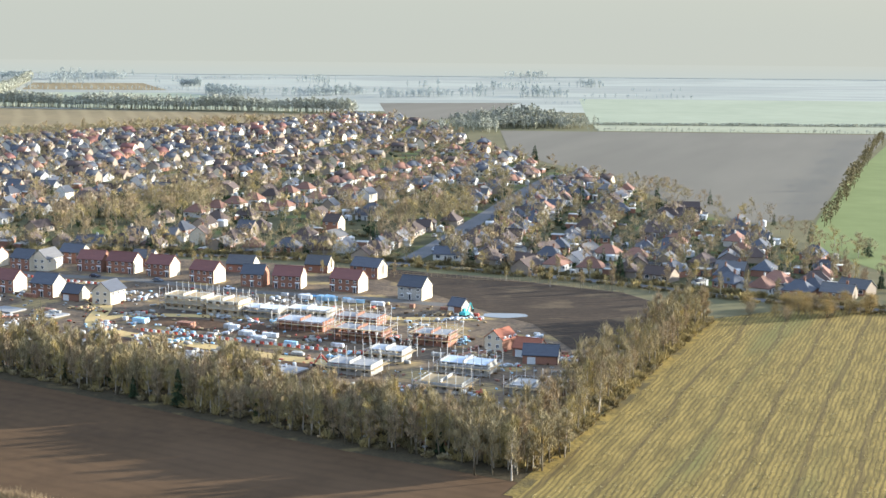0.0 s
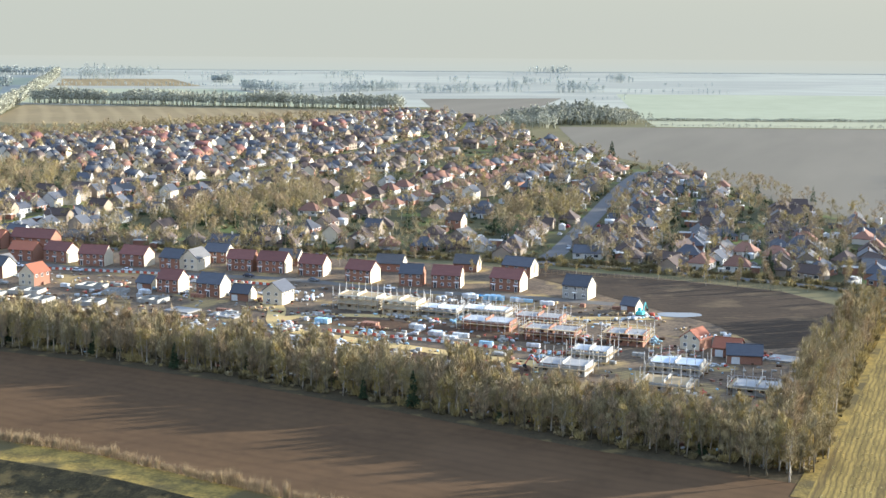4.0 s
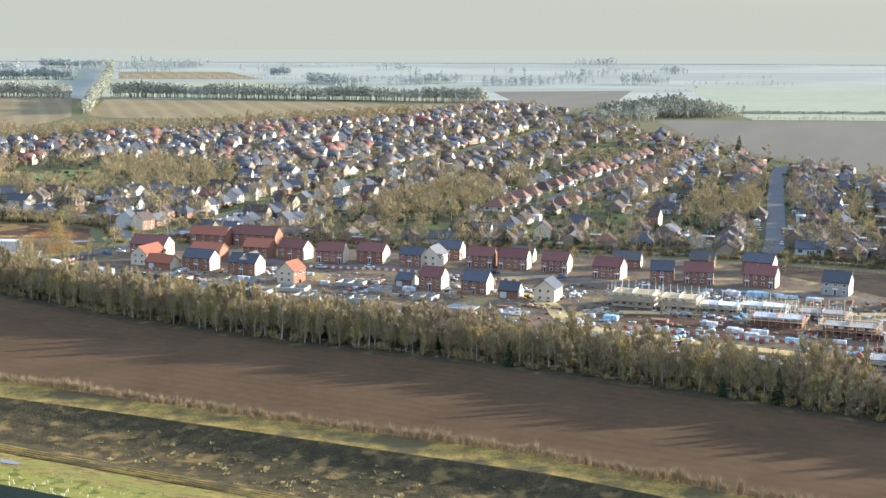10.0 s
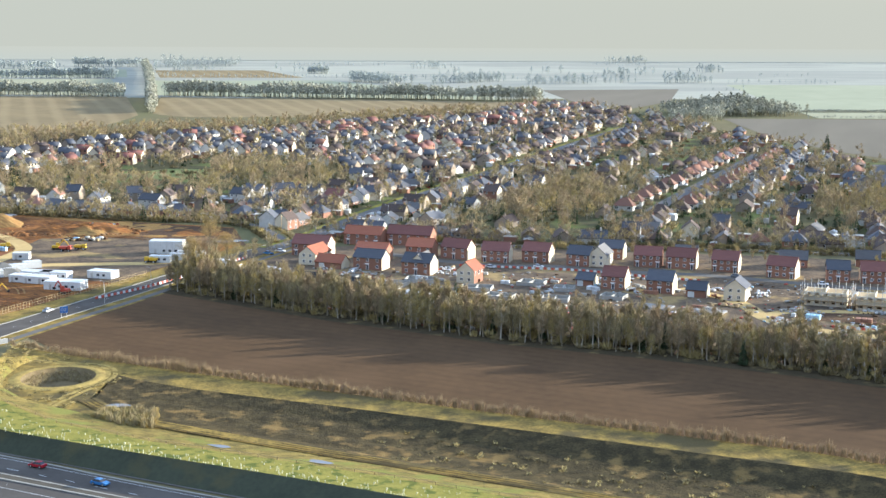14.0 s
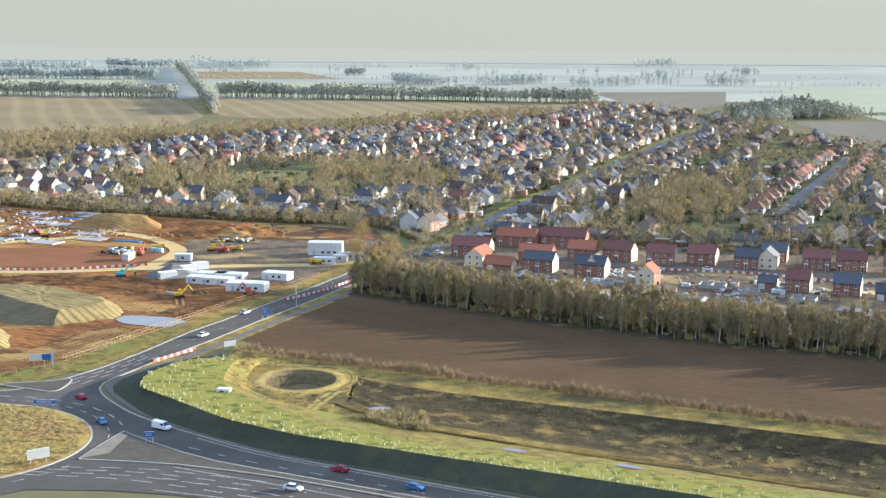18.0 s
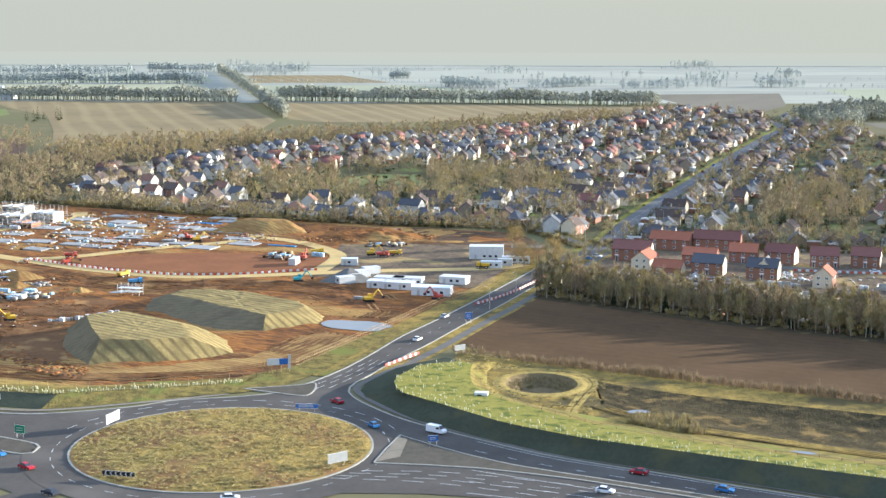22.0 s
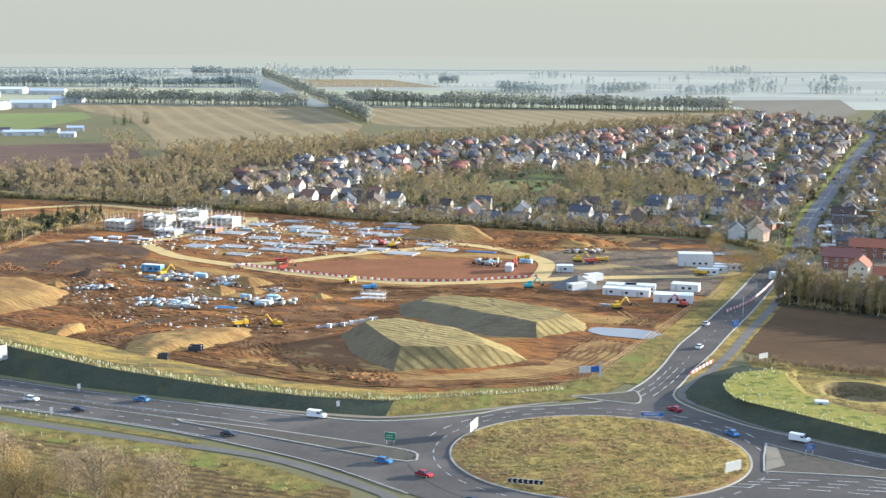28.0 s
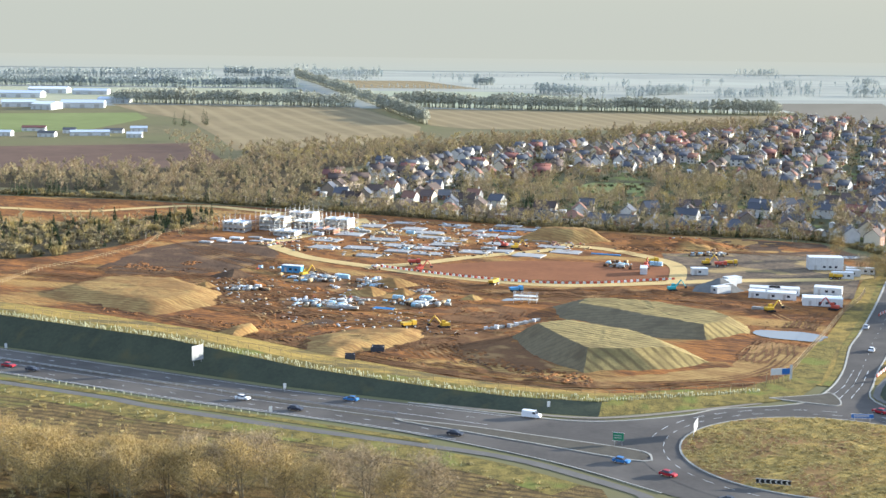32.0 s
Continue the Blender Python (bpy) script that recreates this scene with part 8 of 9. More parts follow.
for cx, cy, rx, ry, n, kinds in ((-109.7, 496.7, 8, 4, 16, (0, 0, 3, 1)), (-72.3, 472.7, 26, 5, 44, (0, 0, 0, 1)), (-74.5, 483.9, 24, 2, 26, (2, 2, 0)), (-104.7, 465.8, 22, 4, 8, (0,)), (-62.4, 450.3, 24, 4, 14, (0, 1)), (-43.3, 458.1, 9, 3, 14, (0, 3)), (-36, 534, 14, 2, 50, (3, 3, 0)), (-61, 545.3, 14, 3, 18, (0, 0, 3)), (-1.8, 524.4, 10, 5, 10, (2, 0)), (-204.9, 569.8, 22, 9, 30, (0, 0, 2, 1)),
                                 (-175.6, 542.5, 22, 8, 26, (0, 1, 2, 0)), (-233.5, 560.7, 18, 8, 20, (0, 0, 1)), (-147.5, 523.4, 18, 8, 18, (0, 1, 2)), (44.6, 426.3, 8, 3, 24, (3, 0)), (6.1, 437.8, 12, 6, 10, (0, 1)), (-574, 602, 9, 8, 60, (0, 1, 3, 1)), (-549, 590, 8, 10, 50, (0, 0, 1, 1)), (-566, 545, 11, 7, 50, (0, 1, 1)), (-532, 548, 12, 6, 44, (0, 1, 3)),
                                 (-543.4, 730.1, 26, 12, 24, (0, 1, 3)), (-484.8, 679.5, 24, 5, 14, (1, 0)), (-399.4, 539.3, 6, 3, 8, (1, 0)), (-434.6, 642.2, 10, 4, 8, (3, 0)), (-600.4, 743.2, 24, 10, 22, (0, 0, 1))):
    pallets(cx, cy, rx, ry, n, kinds)

# ---- foundations and half-built houses ----
def slab(x, y, w, d, turn, material=None, h=0.3):
    tagged(thing("foundation_slab", "pale concrete foundation slab laid in the soil", "foundation", "foundation slabs", pose(x, y, 0.1, 0, 0, turn), Build().bev(-w / 2, -d / 2, 0, w / 2, d / 2, h + 0.2, 0.05).made("slab", material or CONC)))


for x, y, w in ((-524.3, 723.4, 14), (-489.7, 702.1, 16), (-504.5, 676.6, 14), (-479.6, 667.6, 14), (-460.9, 678.8, 14), (-497.6, 732.3, 14), (-475, 753.7, 16), (-533.1, 753.1, 12), (-554.6, 763.4, 12), (-540.1, 694.2, 14), (-517.7, 699.9, 14), (-558.2, 686.4, 16), (-575.2, 710.2, 12), (-527.4, 670.6, 14), (-451.4, 732.9, 12), (-501.8, 748.3, 12), (-466.1, 694.8, 14), (-582.6, 746.3, 12), (-554.5, 663.4, 12), (-514.4, 715.9, 15), (-548.4, 714.5, 15), (-565.5, 731.8, 14), (-525.6, 739.4, 16), (-483.8, 723.9, 15), (-471.2, 717.3, 13), (-576.1, 687.7, 13), (-492.2, 680.4, 12), (-540.6, 677.9, 12), (-511.2, 767.6, 14), (-482.8, 767.1, 14), (-537.7, 775.2, 13), (-455.6, 757.9, 13), (-527, 686.9, 12)):
    slab(x, y, w, rng.uniform(7, 11), -18 + rng.uniform(-6, 6), CONC)
for x, y in ((-128.4, 466.2), (-111.7, 459.6), (-95.3, 451.1), (-78.2, 441.9), (-61.9, 433.7), (-146.6, 478.4), (-163.9, 489.7), (-46.3, 424.8), (39.6, 409.3), (44.1, 439.8), (-135.7, 506.7), (-153.1, 515.4)):
    slab(x, y, 11, 8, -30)


def shell(x, y, w, d, turn, h, material, deck=True, top=None, label="half-built house of bare blockwork inside scaffolding"):
    """A roofless house shell with window openings and cross walls, and its scaffold round it."""
    m = pose(x, y, 0.12, 0, 0, turn)
    root = thing("house_shell", label, "house", "half-built houses", m)
    for nm, x0, y0, x1, y1 in (("front_wall", -w / 2, -d / 2, w / 2, -d / 2 + 0.3), ("back_wall", -w / 2, d / 2 - 0.3, w / 2, d / 2)):
        b = Build()
        k = max(2, int(w / 3))
        st = w / k
        for fl in range(max(1, int(h / 2.6))):
            z0 = fl * 2.6
            b.box(x0, y0, z0, x1, y1, z0 + 0.9).box(x0, y0, z0 + 2.1, x1, y1, min(h, z0 + 2.6))
            for i in range(k + 1):
                cx_ = x0 + i * st
                b.box(max(x0, cx_ - 0.8), y0, z0 + 0.9, min(x1, cx_ + 0.8), y1, z0 + 2.1)
        part(nm, b.made(nm, material), root)
    for nm, xx in (("side_wall", -w / 2), ("side_wall", w / 2 - 0.3), ("party_wall", -0.15)):
        part(nm, Build().box(xx, -d / 2 + 0.3, 0, xx + 0.3, d / 2 - 0.3, h + (0.6 if nm == "party_wall" else 0)).made(nm, material), root)
    if deck:
        part("floor_deck", Build().box(-w / 2 + 0.3, -d / 2 + 0.3, h - 0.5, w / 2 - 0.3, d / 2 - 0.3, h - 0.25).made("floor_deck", top or CONC), root)
    sc = thing("scaffold", "steel tube scaffold with pale timber boards", "scaffold", "scaffolds round half-built houses", m)
    X, Y = w / 2 + 1.3, d / 2 + 1.3
    nx = max(3, int(w / 2.1))
    pole = Build().tube((0, 0, 0), (0, 0, h + 2.8), 0.09, 0.09, 5).made("standard", STEEL)
    for i in range(nx + 1):
        for s in (-1, 1):
            part("standard", pole, sc, "", pose(-X + 2 * X * i / nx, s * Y, 0))
    for s in (-1, 1):
        part("standard", pole, sc, "", pose(s * X, 0, 0))
    for lv in range(1, int(h / 2) + 1):
        z = lv * 2.0
        for s in (-1, 1):
            part("walkway", Build().box(-X, s * Y - 0.1 - (0.9 if s > 0 else 0), z, X, s * Y + 0.1 + (0.9 if s < 0 else 0), z + 0.08).made("walkway", TIMBER), sc)
            part("walkway", Build().box(s * X - (0.9 if s > 0 else 0), -Y + 1.1, z + 0.01, s * X + (0.9 if s < 0 else 0), Y - 1.1, z + 0.09).made("walkway", TIMBER), sc)
            part("ledger", Build().tube((-X, s * Y, z + 1.0), (X, s * Y, z + 1.0), 0.05, 0.05, 4).made("ledger", STEEL), sc)
            part("ledger", Build().tube((s * X, -Y, z + 1.0), (s * X, Y, z + 1.0), 0.05, 0.05, 4).made("ledger", STEEL), sc)


TR = -22
for x, y, w, d, h, mt, tp in ((-89.4, 521.5, 15, 9, 5.4, CREAM, TIMBER), (-74.2, 512, 13, 9, 5.4, CREAM, TIMBER), (-61, 508.4, 14, 8, 3.6, BLOCK, PLASTIC), (-45.1, 487, 17, 9, 3.4, BRICK, PLASTIC), (-25.3, 470.1, 17, 9, 4.0, BRICK, CONC), (-1.6, 463.5, 12, 9, 4.2, BRICK, CONC), (-44.7, 509.3, 16, 8, 3.0, BLOCK, PLASTIC), (-27, 496.7, 16, 8, 3.0, BRICK, CONC),
                              (-25.8, 423.5, 14, 9, 3.4, BLOCK, CONC), (-15.8, 441.3, 11, 8, 3.6, BLOCK, PLASTIC), (7.5, 424.4, 15, 9, 3.6, BLOCK, FELT), (0.6, 403, 13, 10, 3.0, BLOCK, TIMBER), (25.7, 399, 13, 9, 2.8, BLOCK, CONC),
                              (-624, 742, 12, 9, 5.2, WHITEM, FELT), (-605, 748, 14, 9, 7.2, WHITEM, PLASTIC), (-588, 752, 13, 9, 4.6, WHITEM, PLASTIC), (-572, 756, 13, 9, 5.4, WHITEM, FELT), (-592, 774, 14, 9, 6.2, WHITEM, PLASTIC), (-597, 728, 12, 8, 2.8, WHITEM, PLASTIC), (-578, 736, 12, 8, 2.8, BRICK, PLASTIC)):
    shell(x, y, w, d, TR, h, mt, True, tp, "half-built house of " + ("red brick" if mt is BRICK else "white-faced panels" if mt is WHITEM else "cream blockwork" if mt is CREAM else "grey blockwork") + " inside scaffolding")
# low blockwork footings near the first houses
for x, y, w in ((-217, 549.8, 12), (-194.9, 560.6, 10), (-166.4, 532.5, 9), (-183.3, 548.7, 8), (-238.3, 567.7, 12), (-229.6, 543.7, 10), (-209.2, 533.1, 11), (-248.8, 556.6, 12), (-188.7, 527.7, 10), (-264.4, 570.6, 10)):
    root = thing("wall_footing", "low new walls of grey blockwork on a slab", "wall", "low footings", pose(x, y, 0.15, 0, 0, -24 + rng.choice((0, 0, 90, 12))))
    part("slab", Build().bev(-w / 2, -4, 0, w / 2, 4, 0.25, 0.04).made("slab", CONC), root)
    for a_, b_, c_, d_ in ((-w / 2, -4, w / 2, -3.7), (-w / 2, 3.7, w / 2, 4), (-w / 2, -3.7, -w / 2 + 0.3, 3.7), (w / 2 - 0.3, -3.7, w / 2, 3.7), (-0.15, -3.7, 0.15, 3.7)):
        part("low_wall", Build().box(a_, b_, 0.25, c_, d_, 1.5).made("low_wall", BLOCK), root)
# roof trusses waiting on the ground
tr = thing("roof_trusses", "stack of pale timber roof trusses on the ground", "roof truss", "", pose(-181.1, 531.2, 0.3, 0, 0, -20))
for i in range(5):
    part("truss", Build().tube((-4, i * 0.6, 0), (4, i * 0.6, 0), 0.08, 0.08, 4).tube((-4, i * 0.6, 0), (0, i * 0.6, 3), 0.08, 0.08, 4).tube((4, i * 0.6, 0), (0, i * 0.6, 3), 0.08, 0.08, 4).tube((0, i * 0.6, 0), (0, i * 0.6, 3), 0.06, 0.06, 4).made("truss", TIMBER), tr)
# blue sheeting and pipes
for x, y, w, d in ((-45.7, 544.3, 10, 2), (-456.2, 724.7, 14, 3), (-487.7, 745.6, 14, 3), (-544.9, 535.1, 8, 3), (-443.3, 671.3, 14, 2)):
    root = thing("pipe_stack", "stack of blue plastic pipes on the ground", "pipes", "stacks of pipes", pose(x, y, 0.2, 0, 0, -20))
    for i in range(int(d / 0.5)):
        part("pipe", Build().tube((-w / 2, i * 0.5, 0.25), (w / 2, i * 0.5, 0.25), 0.24, 0.24, 8).made("pipe", BLUEP), root)

# ---- industrial sheds far to the west ----
for x, y, w, d, h, rm in ((-974, 1765, 26, 30, 9, WHITEM), (-940, 1808, 52, 34, 9, FELT), (-1021, 1815, 40, 30, 8, FELT), (-925, 1925, 40, 26, 7, FELT), (-1075, 2031, 60, 30, 9, FELT), (-1068, 2160, 56, 30, 9, WHITEM), (-1000, 2130, 50, 24, 8, FELT), (-1130, 1880, 60, 30, 8, WHITEM), (-1200, 2000, 70, 34, 9, FELT),
                          (-835, 1363, 36, 10, 5, FELT), (-899, 1412, 22, 9, 5, MAROON), (-870, 1345, 16, 8, 5, GREYR), (-910, 1350, 14, 8, 5, WHITEM), (-820, 1400, 18, 9, 4, GREYR), (-790, 1345, 14, 8, 5, WHITEM), (-860, 1390, 12, 8, 5, SLATE), (-940, 1375, 14, 8, 5, BROWNR), (-800, 1420, 16, 8, 5, FELT)):
    root = thing("industrial_shed", "long low pale industrial shed with a shallow roof", "shed", "industrial sheds", pose(x, y, 0.0, 0, 0, rng.uniform(-15, 15)))
    part("wall", walls(w, d, h * 0.7, h, None).made("wall", WHITEM), root)
    part("roof", roof(w, d, h * 0.7, h, 0.5, 0.3).made("roof", rm), root)
    for i in range(3):
        part("loading_door", Build().box(-w / 3 + i * w / 3 - w / 18, -d / 2 - 0.1, 0, -w / 3 + i * w / 3 + w / 18, -d / 2, h * 0.5).made("loading_door", STEEL), root)

# ---- trees in the near verge and round the site ----
WIDE = [(bare_tree(8.6, 4.2, 81, 5200, 2, 0.1, 0.034, 16, False), BARK, TWIGW), (bare_tree(7.6, 4.0, 82, 4600, 2, 0.1, 0.034, 16, False), BARK, TWIGW), (bare_tree(7.8, 3.8, 83, 4600, 2, 0.1, 0.034, 16, False), BARK, TWIGR)]
TREES += WIDE
for x, y, k in ((-623.6, 329.6, 8), (-616.1, 320.5, 8), (-608.1, 324.5, 9), (-599.6, 315.4, 8), (-591.5, 321.5, 9), (-584, 312.5, 8), (-631, 338.6, 9), (-637.5, 325.9, 8), (-575, 318.6, 10), (-604.8, 309.1, 9), (-567, 322.6, 10), (-561.6, 307.1, 9), (-551.6, 315.3, 10), (-640.5, 345.5, 9), (-649, 332.9, 8), (-595.1, 306.5, 8), (-579.4, 303.6, 9), (-614.7, 307.4, 8), (-620.2, 316.4, 8), (-602.3, 322.1, 8), (-587.9, 312.7, 8), (-596.2, 326.1, 9), (-610.5, 313.7, 8), (-630.1, 316.8, 8), (-633.4, 330, 8), (-571.3, 311.9, 8), (-617.5, 333.6, 9), (-562.5, 311.5, 8), (-554.8, 305.7, 9), (-544, 308.5, 10), (-537.3, 303.8, 9), (-528.4, 306.7, 10), (-582.7, 321.1, 10), (-600.7, 313.3, 10), (-643.8, 339.2, 8), (-610.1, 322.4, 9)):
    tree_thing(k, x, y, rng.uniform(1.3, 1.75), rng.uniform(0, 6), "scrub trees on the near verge")
for x, y, s_ in ((-71.1, 382.3, 0.95), (-228.9, 477.5, 0.8), (-199.5, 461.7, 0.8), (-141.6, 426.4, 0.75), (-252.2, 490.1, 0.7), (-84.6, 390.9, 0.6), (-2.2, 338.8, 0.6), (-169.6, 444.4, 0.7), (-183.8, 452.9, 0.55), (-119.2, 417, 0.55), (-290.9, 517.1, 0.75), (-307.9, 530.4, 0.6), (-108.1, 410.4, 0.5), (-48.7, 367.5, 0.55), (-215.3, 467.9, 0.6)):
    conifer_thing(0, x, y, s_, rng.uniform(0, 6), "dark conifers in the tree belt")
grass_t = [joined(None, shrub(0.7, 0.9, 71, 26, 0.085), 0, 7), joined(None, shrub(0.5, 1.0, 72, 26, 0.1), 0, 6)]
gr = scatter([(-971, 500.1), (-656.2, 416.3), (-568.3, 368.7), (-521.5, 345.2), (-493.2, 315.9), (-513.1, 285), (-690.4, 304.2)], 1500, (0, 0, 1), 0.6, 1.4)
for _ in range(4200):
    a, r_ = rng.uniform(0, 6.283), rng.random() ** 0.5 * 0.97
    gr.append((0 if rng.random() < 0.9 else 1, CX + IA * r_ * math.cos(a), CY + IB * r_ * math.sin(a), 0.3 + 1.5 * (1 - r_ * r_), rng.uniform(0.35, 0.95), 1, rng.uniform(0, 6.28)))
a_, b_ = resample([q[:2] for q in RIMN], 300), resample([q[:2] for q in RIMS], 300)
for i in range(10, 230):
    for _ in range(6):
        u = rng.random()
        p = a_[i] + (b_[i] - a_[i]) * u
        gr.append((0 if rng.random() < 0.35 else 1, p[0], p[1], -3.0 * math.sin(math.pi * min(1, max(0, u))) ** 0.5, rng.uniform(0.6, 1.6), 1, rng.uniform(0, 6.28)))
for x, y in ((rng.uniform(-372, -322), rng.uniform(358, 450)) for _ in range(900)):
    if inside(x, y, [(-366.9, 448.4), (-347.7, 438.3), (-324.3, 416.7), (-329.1, 391.6), (-343.4, 360.8), (-357.8, 380.1), (-365.2, 411.5)]) and (x + 344.7) ** 2 + (y - 412.5) ** 2 > 240:
        gr.append((rng.randrange(2), x, y, 0.12 + 2.6 * max(0, min(1, (-344 - x) / 20)), rng.uniform(0.4, 1.1), 1, rng.uniform(0, 6.28)))
stuff("rough_grass", repeat_mesh("rough_grass", grass_t, gr, TM), "tussocks of dry rough grass on island, hollow and verge", "grass")

# shrubs and hedges between the gardens, loose rubble on the sites
sh = scatter(VPOLY, 3600, (0, 0, 1, 3), 0.6, 1.7, avoid=ROADS)
stuff("garden_shrubs", repeat_mesh("garden_shrubs", [joined(None, shrub(2.0, 1.8, 91 + i, 28, 0.25), 0, k) for i, k in enumerate((6, 1, 6, 5))], sh, TM), "hedges and shrubs between the village gardens", "shrubs")
rub = [tri_template(Build().bev(-0.8, -0.4, 0, 0.8, 0.4, 0.55, 0.05, i)) for i in range(7)]
rb = scatter([(-328.6, 590.4), (-271.7, 502.4), (-208.4, 465.4), (-122, 421.9), (-27.7, 354.5), (13.8, 326.5), (45.2, 413.8), (33.1, 475.3), (3.1, 524.3), (-74.4, 555.6), (-158.2, 580.9), (-253.1, 608.1)], 1700, (0, 1, 1, 2, 3, 5, 6, 3, 3, 4), 0.25, 0.95, 0.15)
rb += scatter([(-615, 625.8), (-526.7, 524.2), (-508.1, 493.2), (-546.7, 475.8), (-618.3, 559.1)], 360, (0, 1, 1, 2, 3, 3), 0.25, 1.0, 0.2)
rb += scatter([(-611.9, 690.3), (-541.5, 648.7), (-447.6, 688), (-455.5, 759.6), (-571.9, 793.3)], 620, (0, 1, 1, 2, 3, 3, 2), 0.3, 1.3, 0.2)
EST = [(-328.6, 590.4), (-271.8, 504.4), (-208.4, 467.4), (-122, 424), (-27.8, 356.6), (13.7, 330.9), (45.2, 413.8), (33.1, 475.3), (3.1, 524.3), (-74.4, 555.6), (-158.2, 580.9), (-253.1, 608.1)]
for poly, n_ in ((EST, 150), ([(-605.7, 629.8), (-541.8, 639.5), (-525.5, 572.6), (-544.9, 535.1), (-590.5, 557.4)], 12), ([(-611.9, 690.3), (-541.5, 648.7), (-447.6, 688), (-455.5, 759.6), (-571.9, 793.3)], 26)):
    for k, x, y, z, s_, h_, a in scatter(poly, n_, (0, 0, 1, 1, 2, 5, 6, 0), 0.5, 1.0, 0.2):
        th = rng.uniform(0, 3.14)
        for _ in range(rng.randrange(6, 26)):
            u, w_ = rng.gauss(0, 3.6), rng.gauss(0, 1.3)
            rb.append((k if rng.random() < 0.75 else rng.randrange(6), x + u * math.cos(th) - w_ * math.sin(th), y + u * math.sin(th) + w_ * math.cos(th), 0.2, rng.uniform(0.4, 1.25), rng.uniform(0.6, 1.8), th + rng.choice((0, 0, 1.57, 0.3))))
for cx, cy, rx, ry, n_ in ((-574, 602, 10, 8, 150), (-549, 590, 8, 9, 130), (-566, 545, 11, 7, 120), (-532, 548, 12, 6, 100), (-600, 575, 8, 5, 60), (-395, 674, 11, 4, 70), (-441, 640, 6, 8, 40)):
    for _ in range(n_):
        rb.append((rng.choice((0, 1, 1, 1, 3, 3, 3, 6, 2)), cx + rng.gauss(0, rx * 0.5), cy + rng.gauss(0, ry * 0.5), 0.3, rng.uniform(0.7, 1.7), rng.uniform(0.7, 1.7), radians(-24) + rng.choice((0, 1.57)) + rng.gauss(0, 0.1)))
stuff("site_rubble", repeat_mesh("site_rubble", rub, rb, [PLASTIC, BLOCK, TIMBER, DARKSOIL, REDP, BRICK, CYANW]), "scattered blocks, offcuts and clods on the building sites", "rubble")

for x, y, k, z_ in ((-335, 612, 8, 1.3), (-329, 616, 10, 1.2), (-322, 622, 8, 1.35), (-338, 624, 10, 1.1), (-336, 667, 8, 1.2)):
    tree_thing(k, x, y, z_, rng.uniform(0, 6), "broad bare trees at the road junction")
for k, x, y, z, s_, h_, a in scatter([(-230, 646), (-76, 630), (10, 604), (88, 566), (80, 548), (0, 586), (-90, 606), (-220, 632)], 34, (2, 3, 4, 7), 0.45, 0.75, avoid=[ESTATE, LANE]):
    tree_thing(k, x, y, s_, a, "garden trees behind the new houses")
for i, (x, y) in enumerate(resample([(-508, 499), (-499, 504), (-488, 516)], 18)):
    pallet(x + rng.uniform(-0.6, 0.6), y + rng.uniform(-0.8, 0.8), 1 if i % 3 else 0, rng.uniform(0.9, 1.3), 0.25, rng.uniform(-20, 20))
for x, y, w in ((-308, 556, 14), (-303, 546, 9), (-274, 546, 12), (-240, 529, 10)):
    cabin(x, y, w, 4.5, 3.0, -32, "white huts behind the tree belt")
hb = thing("site_screen", "long cream-painted timber hoarding beside the tree belt", "hoarding")
SCREEN = resample([(-328, 566), (-310, 600)], 14)
for (x0, y0), (x1, y1) in zip(SCREEN, SCREEN[1:]):
    ln_, an_ = math.hypot(x1 - x0, y1 - y0), math.degrees(math.atan2(y1 - y0, x1 - x0))
    part("panel", Build().bev(0.03, -0.04, 0.05, ln_ - 0.03, 0.04, 2.4, 0.03).made("panel", CREAM), hb, "", pose(x0, y0, 0.12, 0, 0, an_))
    part("post", Build().box(-0.06, -0.06, 0, 0.06, 0.12, 2.5).made("post", TIMBER), hb, "", pose(x0, y0, 0.12, 0, 0, an_))

bush = scatter([(104.6, 514.7), (124.2, 532.8), (148.6, 532.1), (158.9, 518.6), (142.6, 509.6), (116.8, 500.2)], 70, (8, 9, 10), 0.55, 0.9)
for k, x, y, z, s_, h_, a in bush[:28]:
    tree_thing(k, x, y, s_, a, "bushy thicket at the field corner")

# dark hoarding round the first plots
HOARD = resample([(-289.1, 581.6), (-272.1, 570.9), (-253.7, 557.2)], 20)
hb = thing("site_hoarding", "dark blue-grey panelled hoarding round new plots", "hoarding")
for (x0, y0), (x1, y1) in zip(HOARD, HOARD[1:]):
    ln_, an_ = math.hypot(x1 - x0, y1 - y0), math.degrees(math.atan2(y1 - y0, x1 - x0))
    part("panel", Build().bev(0.04, -0.04, 0.05, ln_ - 0.04, 0.04, 2.3, 0.03).made("panel", DOORD), hb, "", pose(x0, y0, 0.15, 0, 0, an_))
    part("post", Build().box(-0.06, -0.06, 0, 0.06, 0.12, 2.4).made("post", TIMBER), hb, "", pose(x0, y0, 0.15, 0, 0, an_))

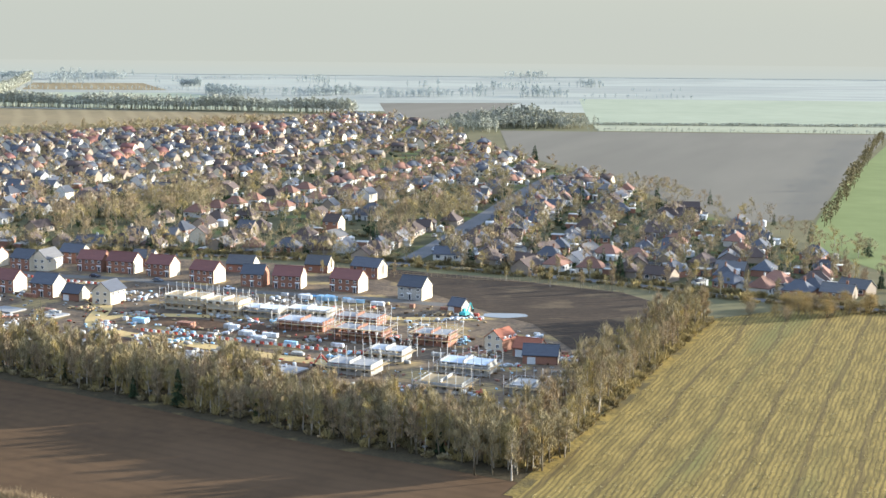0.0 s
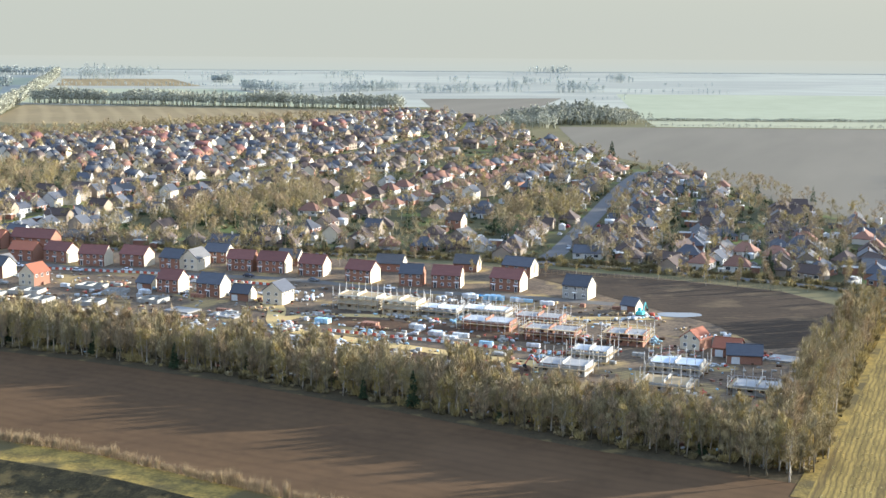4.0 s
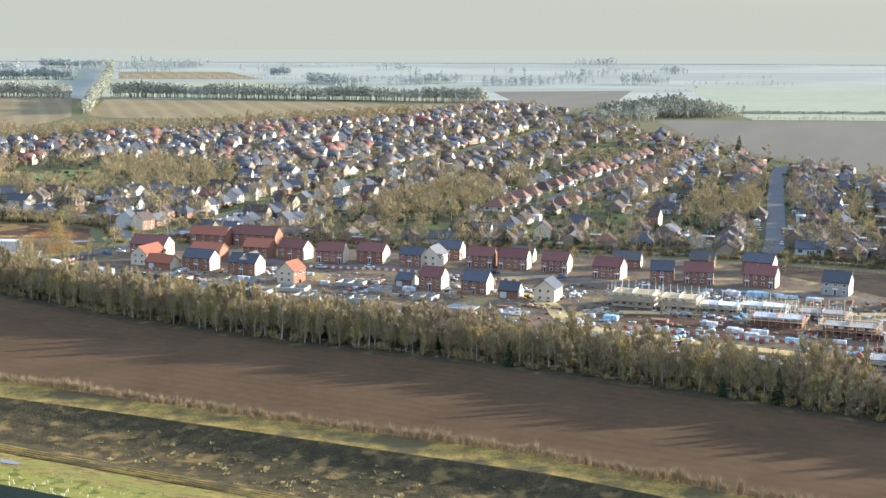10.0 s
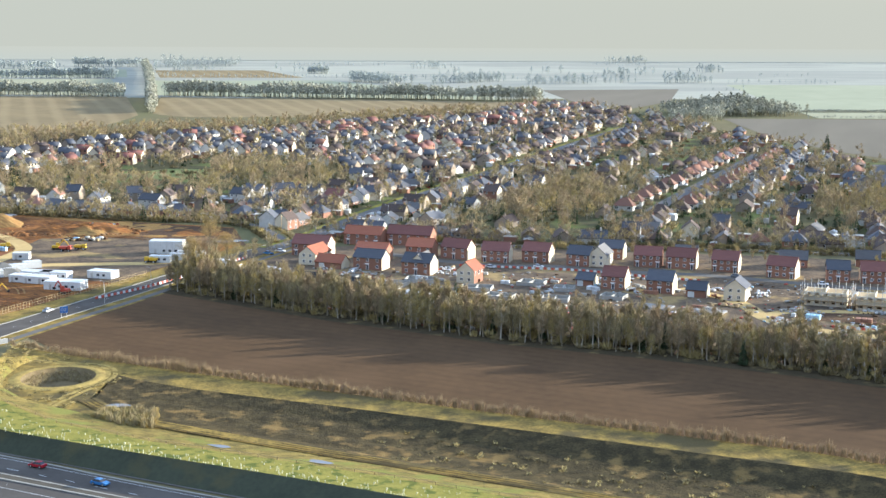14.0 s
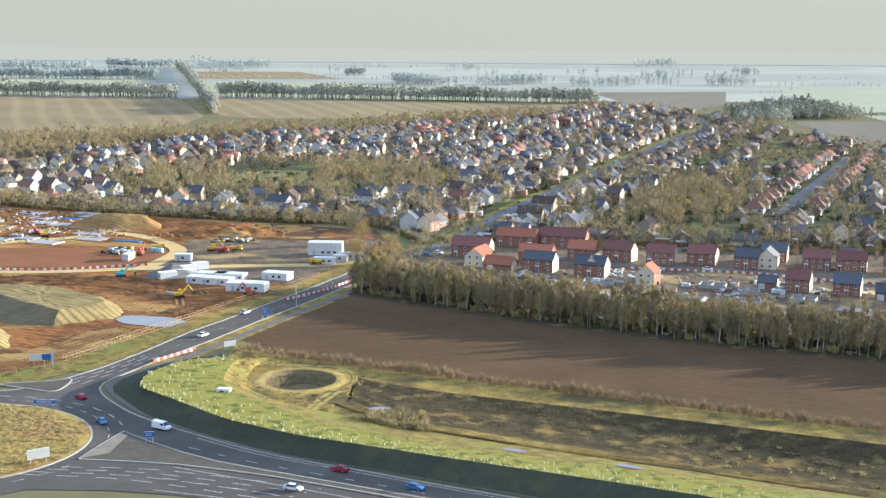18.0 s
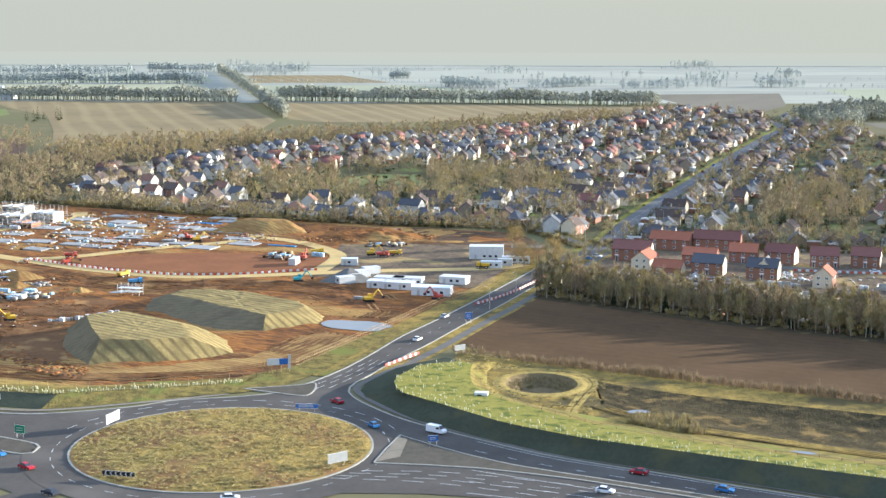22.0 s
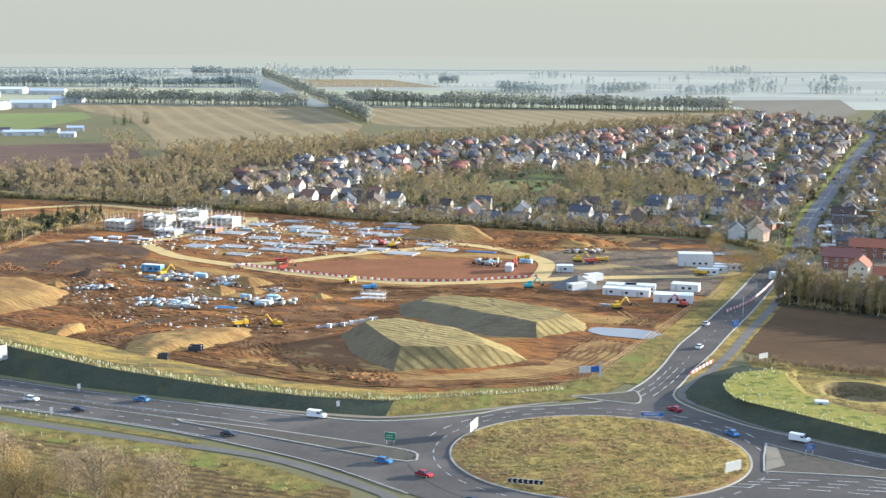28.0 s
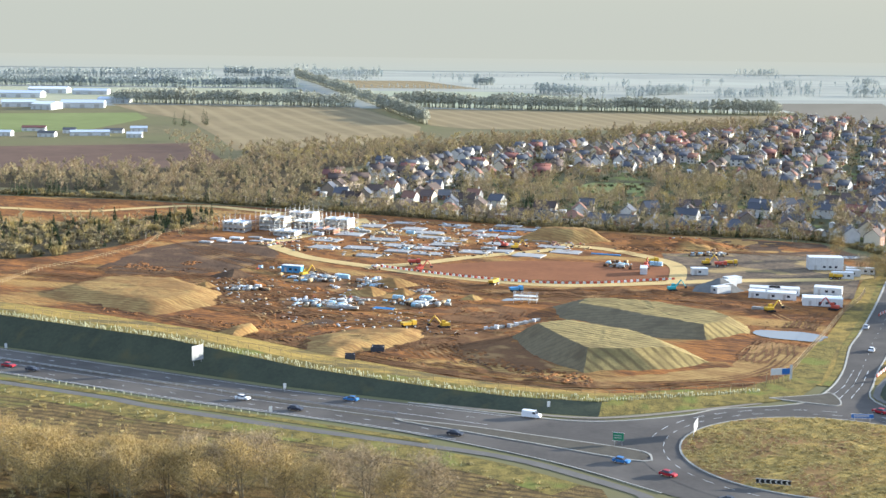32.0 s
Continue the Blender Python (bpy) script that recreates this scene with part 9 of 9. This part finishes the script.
# stubble standing in rows, and the grassy margin of that field
ribbon("stubble_margin", [(12.6, 306.8), (35, 356.9), (63.8, 425.2), (96.8, 504.2)], 3.4, 0.21, TRACK, "bright straw-coloured margin between stubble and trees", "verge", 40)
SF = [(14.7, 300.3), (34.2, 352.5), (65.8, 424.3), (98.7, 503.3), (135.9, 525.4), (172.4, 513.2), (258.4, 501.6), (378, 367.1), (316.3, 149.8), (165.4, 142.2)]
stub_t = [joined(None, shrub(0.42, 0.5, 131 + i, 6, 0.1), 0, 7) for i in range(3)]
su = []
ca, sa = math.cos(radians(68.4)), math.sin(radians(68.4))
while len(su) < 12000:
    u, w_ = rng.uniform(-40, 420), round(rng.uniform(-120, 330) / 1.05) * 1.05
    x, y = 13 + u * ca + w_ * sa, 294 + u * sa - w_ * ca
    if inside(x, y, SF):
        su.append((rng.randrange(3), x, y, 0.17, rng.uniform(0.6, 1.3), rng.uniform(0.6, 1.2), rng.uniform(0, 6.28)))
stuff("stubble_tufts", repeat_mesh("stubble_tufts", stub_t, su, TM), "rows of short dry crop stubble", "stubble")

# ---- last things on the orange site ----
for x, y, w, d in ((-545, 464, 4.2, 3.2), (-553.5, 452, 3.2, 2.4)):
    box = thing("trench_box", "dark steel trench box standing on the clay", "trench box", "trench boxes", pose(x, y, 0.3, 0, 0, rng.uniform(-15, 15)))
    for sgn in (-1, 1):
        part("side_plate", Build().bev(-w / 2, sgn * d / 2 - 0.12, 0, w / 2, sgn * d / 2 + 0.12, 1.9, 0.04).made("side_plate", DOORD), box)
        for zz_ in (0.5, 1.5):
            part("strut", Build().tube((sgn * w * 0.4, -d / 2 + 0.12, zz_), (sgn * w * 0.4, d / 2 - 0.12, zz_), 0.09, 0.09, 6).made("strut", STEEL), box)
tower = thing("scaffold", "small steel scaffold platform standing on the site", "scaffold", "scaffolds round half-built houses", pose(-490, 551, 0.3, 0, 0, -15))
for i in range(4):
    for sgn in (-1, 1):
        part("standard", Build().tube((-4.5 + i * 3, sgn * 1.6, 0), (-4.5 + i * 3, sgn * 1.6, 4.2), 0.1, 0.1, 5).made("standard", STEEL), tower)
for zz_ in (1.2, 2.6):
    part("walkway", Build().box(-4.6, -1.6, zz_, 4.6, 1.6, zz_ + 0.12).made("walkway", WHITEM), tower)
for sgn in (-1, 1):
    part("ledger", Build().tube((-4.6, sgn * 1.6, 3.7), (4.6, sgn * 1.6, 3.7), 0.08, 0.08, 4).made("ledger", STEEL), tower)
# pines and scrub behind the timber fence
for k, x, y, z, s_, h_, a in scatter(PINEWOOD, 60, (0, 1, 1, 2), 0.45, 0.8):
    conifer_thing(k, x, y, s_, a, "young pines beside the site")
scrub = scatter(PINEWOOD, 420, (0, 1, 1, 3), 0.7, 2.0)
stuff("site_scrub", repeat_mesh("site_scrub", SHR, scrub, TM), "brown scrub beside the fenced site", "shrubs")
# flat packs of white and grey goods laid out below the half-built houses
for i, (x, y) in enumerate(((-634, 700), (-626, 704), (-618, 699), (-610, 703), (-630, 711), (-621, 714), (-612, 716), (-605, 708))):
    tagged(thing("flat_pack", "low stack of white-wrapped boards on the ground", "building goods", "flat packs of boards", pose(x, y, 0.25, 0, 0, -18 + rng.uniform(-8, 8)), Build().bev(-3.2, -1.6, 0, 3.2, 1.6, 0.7, 0.08).made("flat_pack", PLASTIC if i % 3 else CONC)))
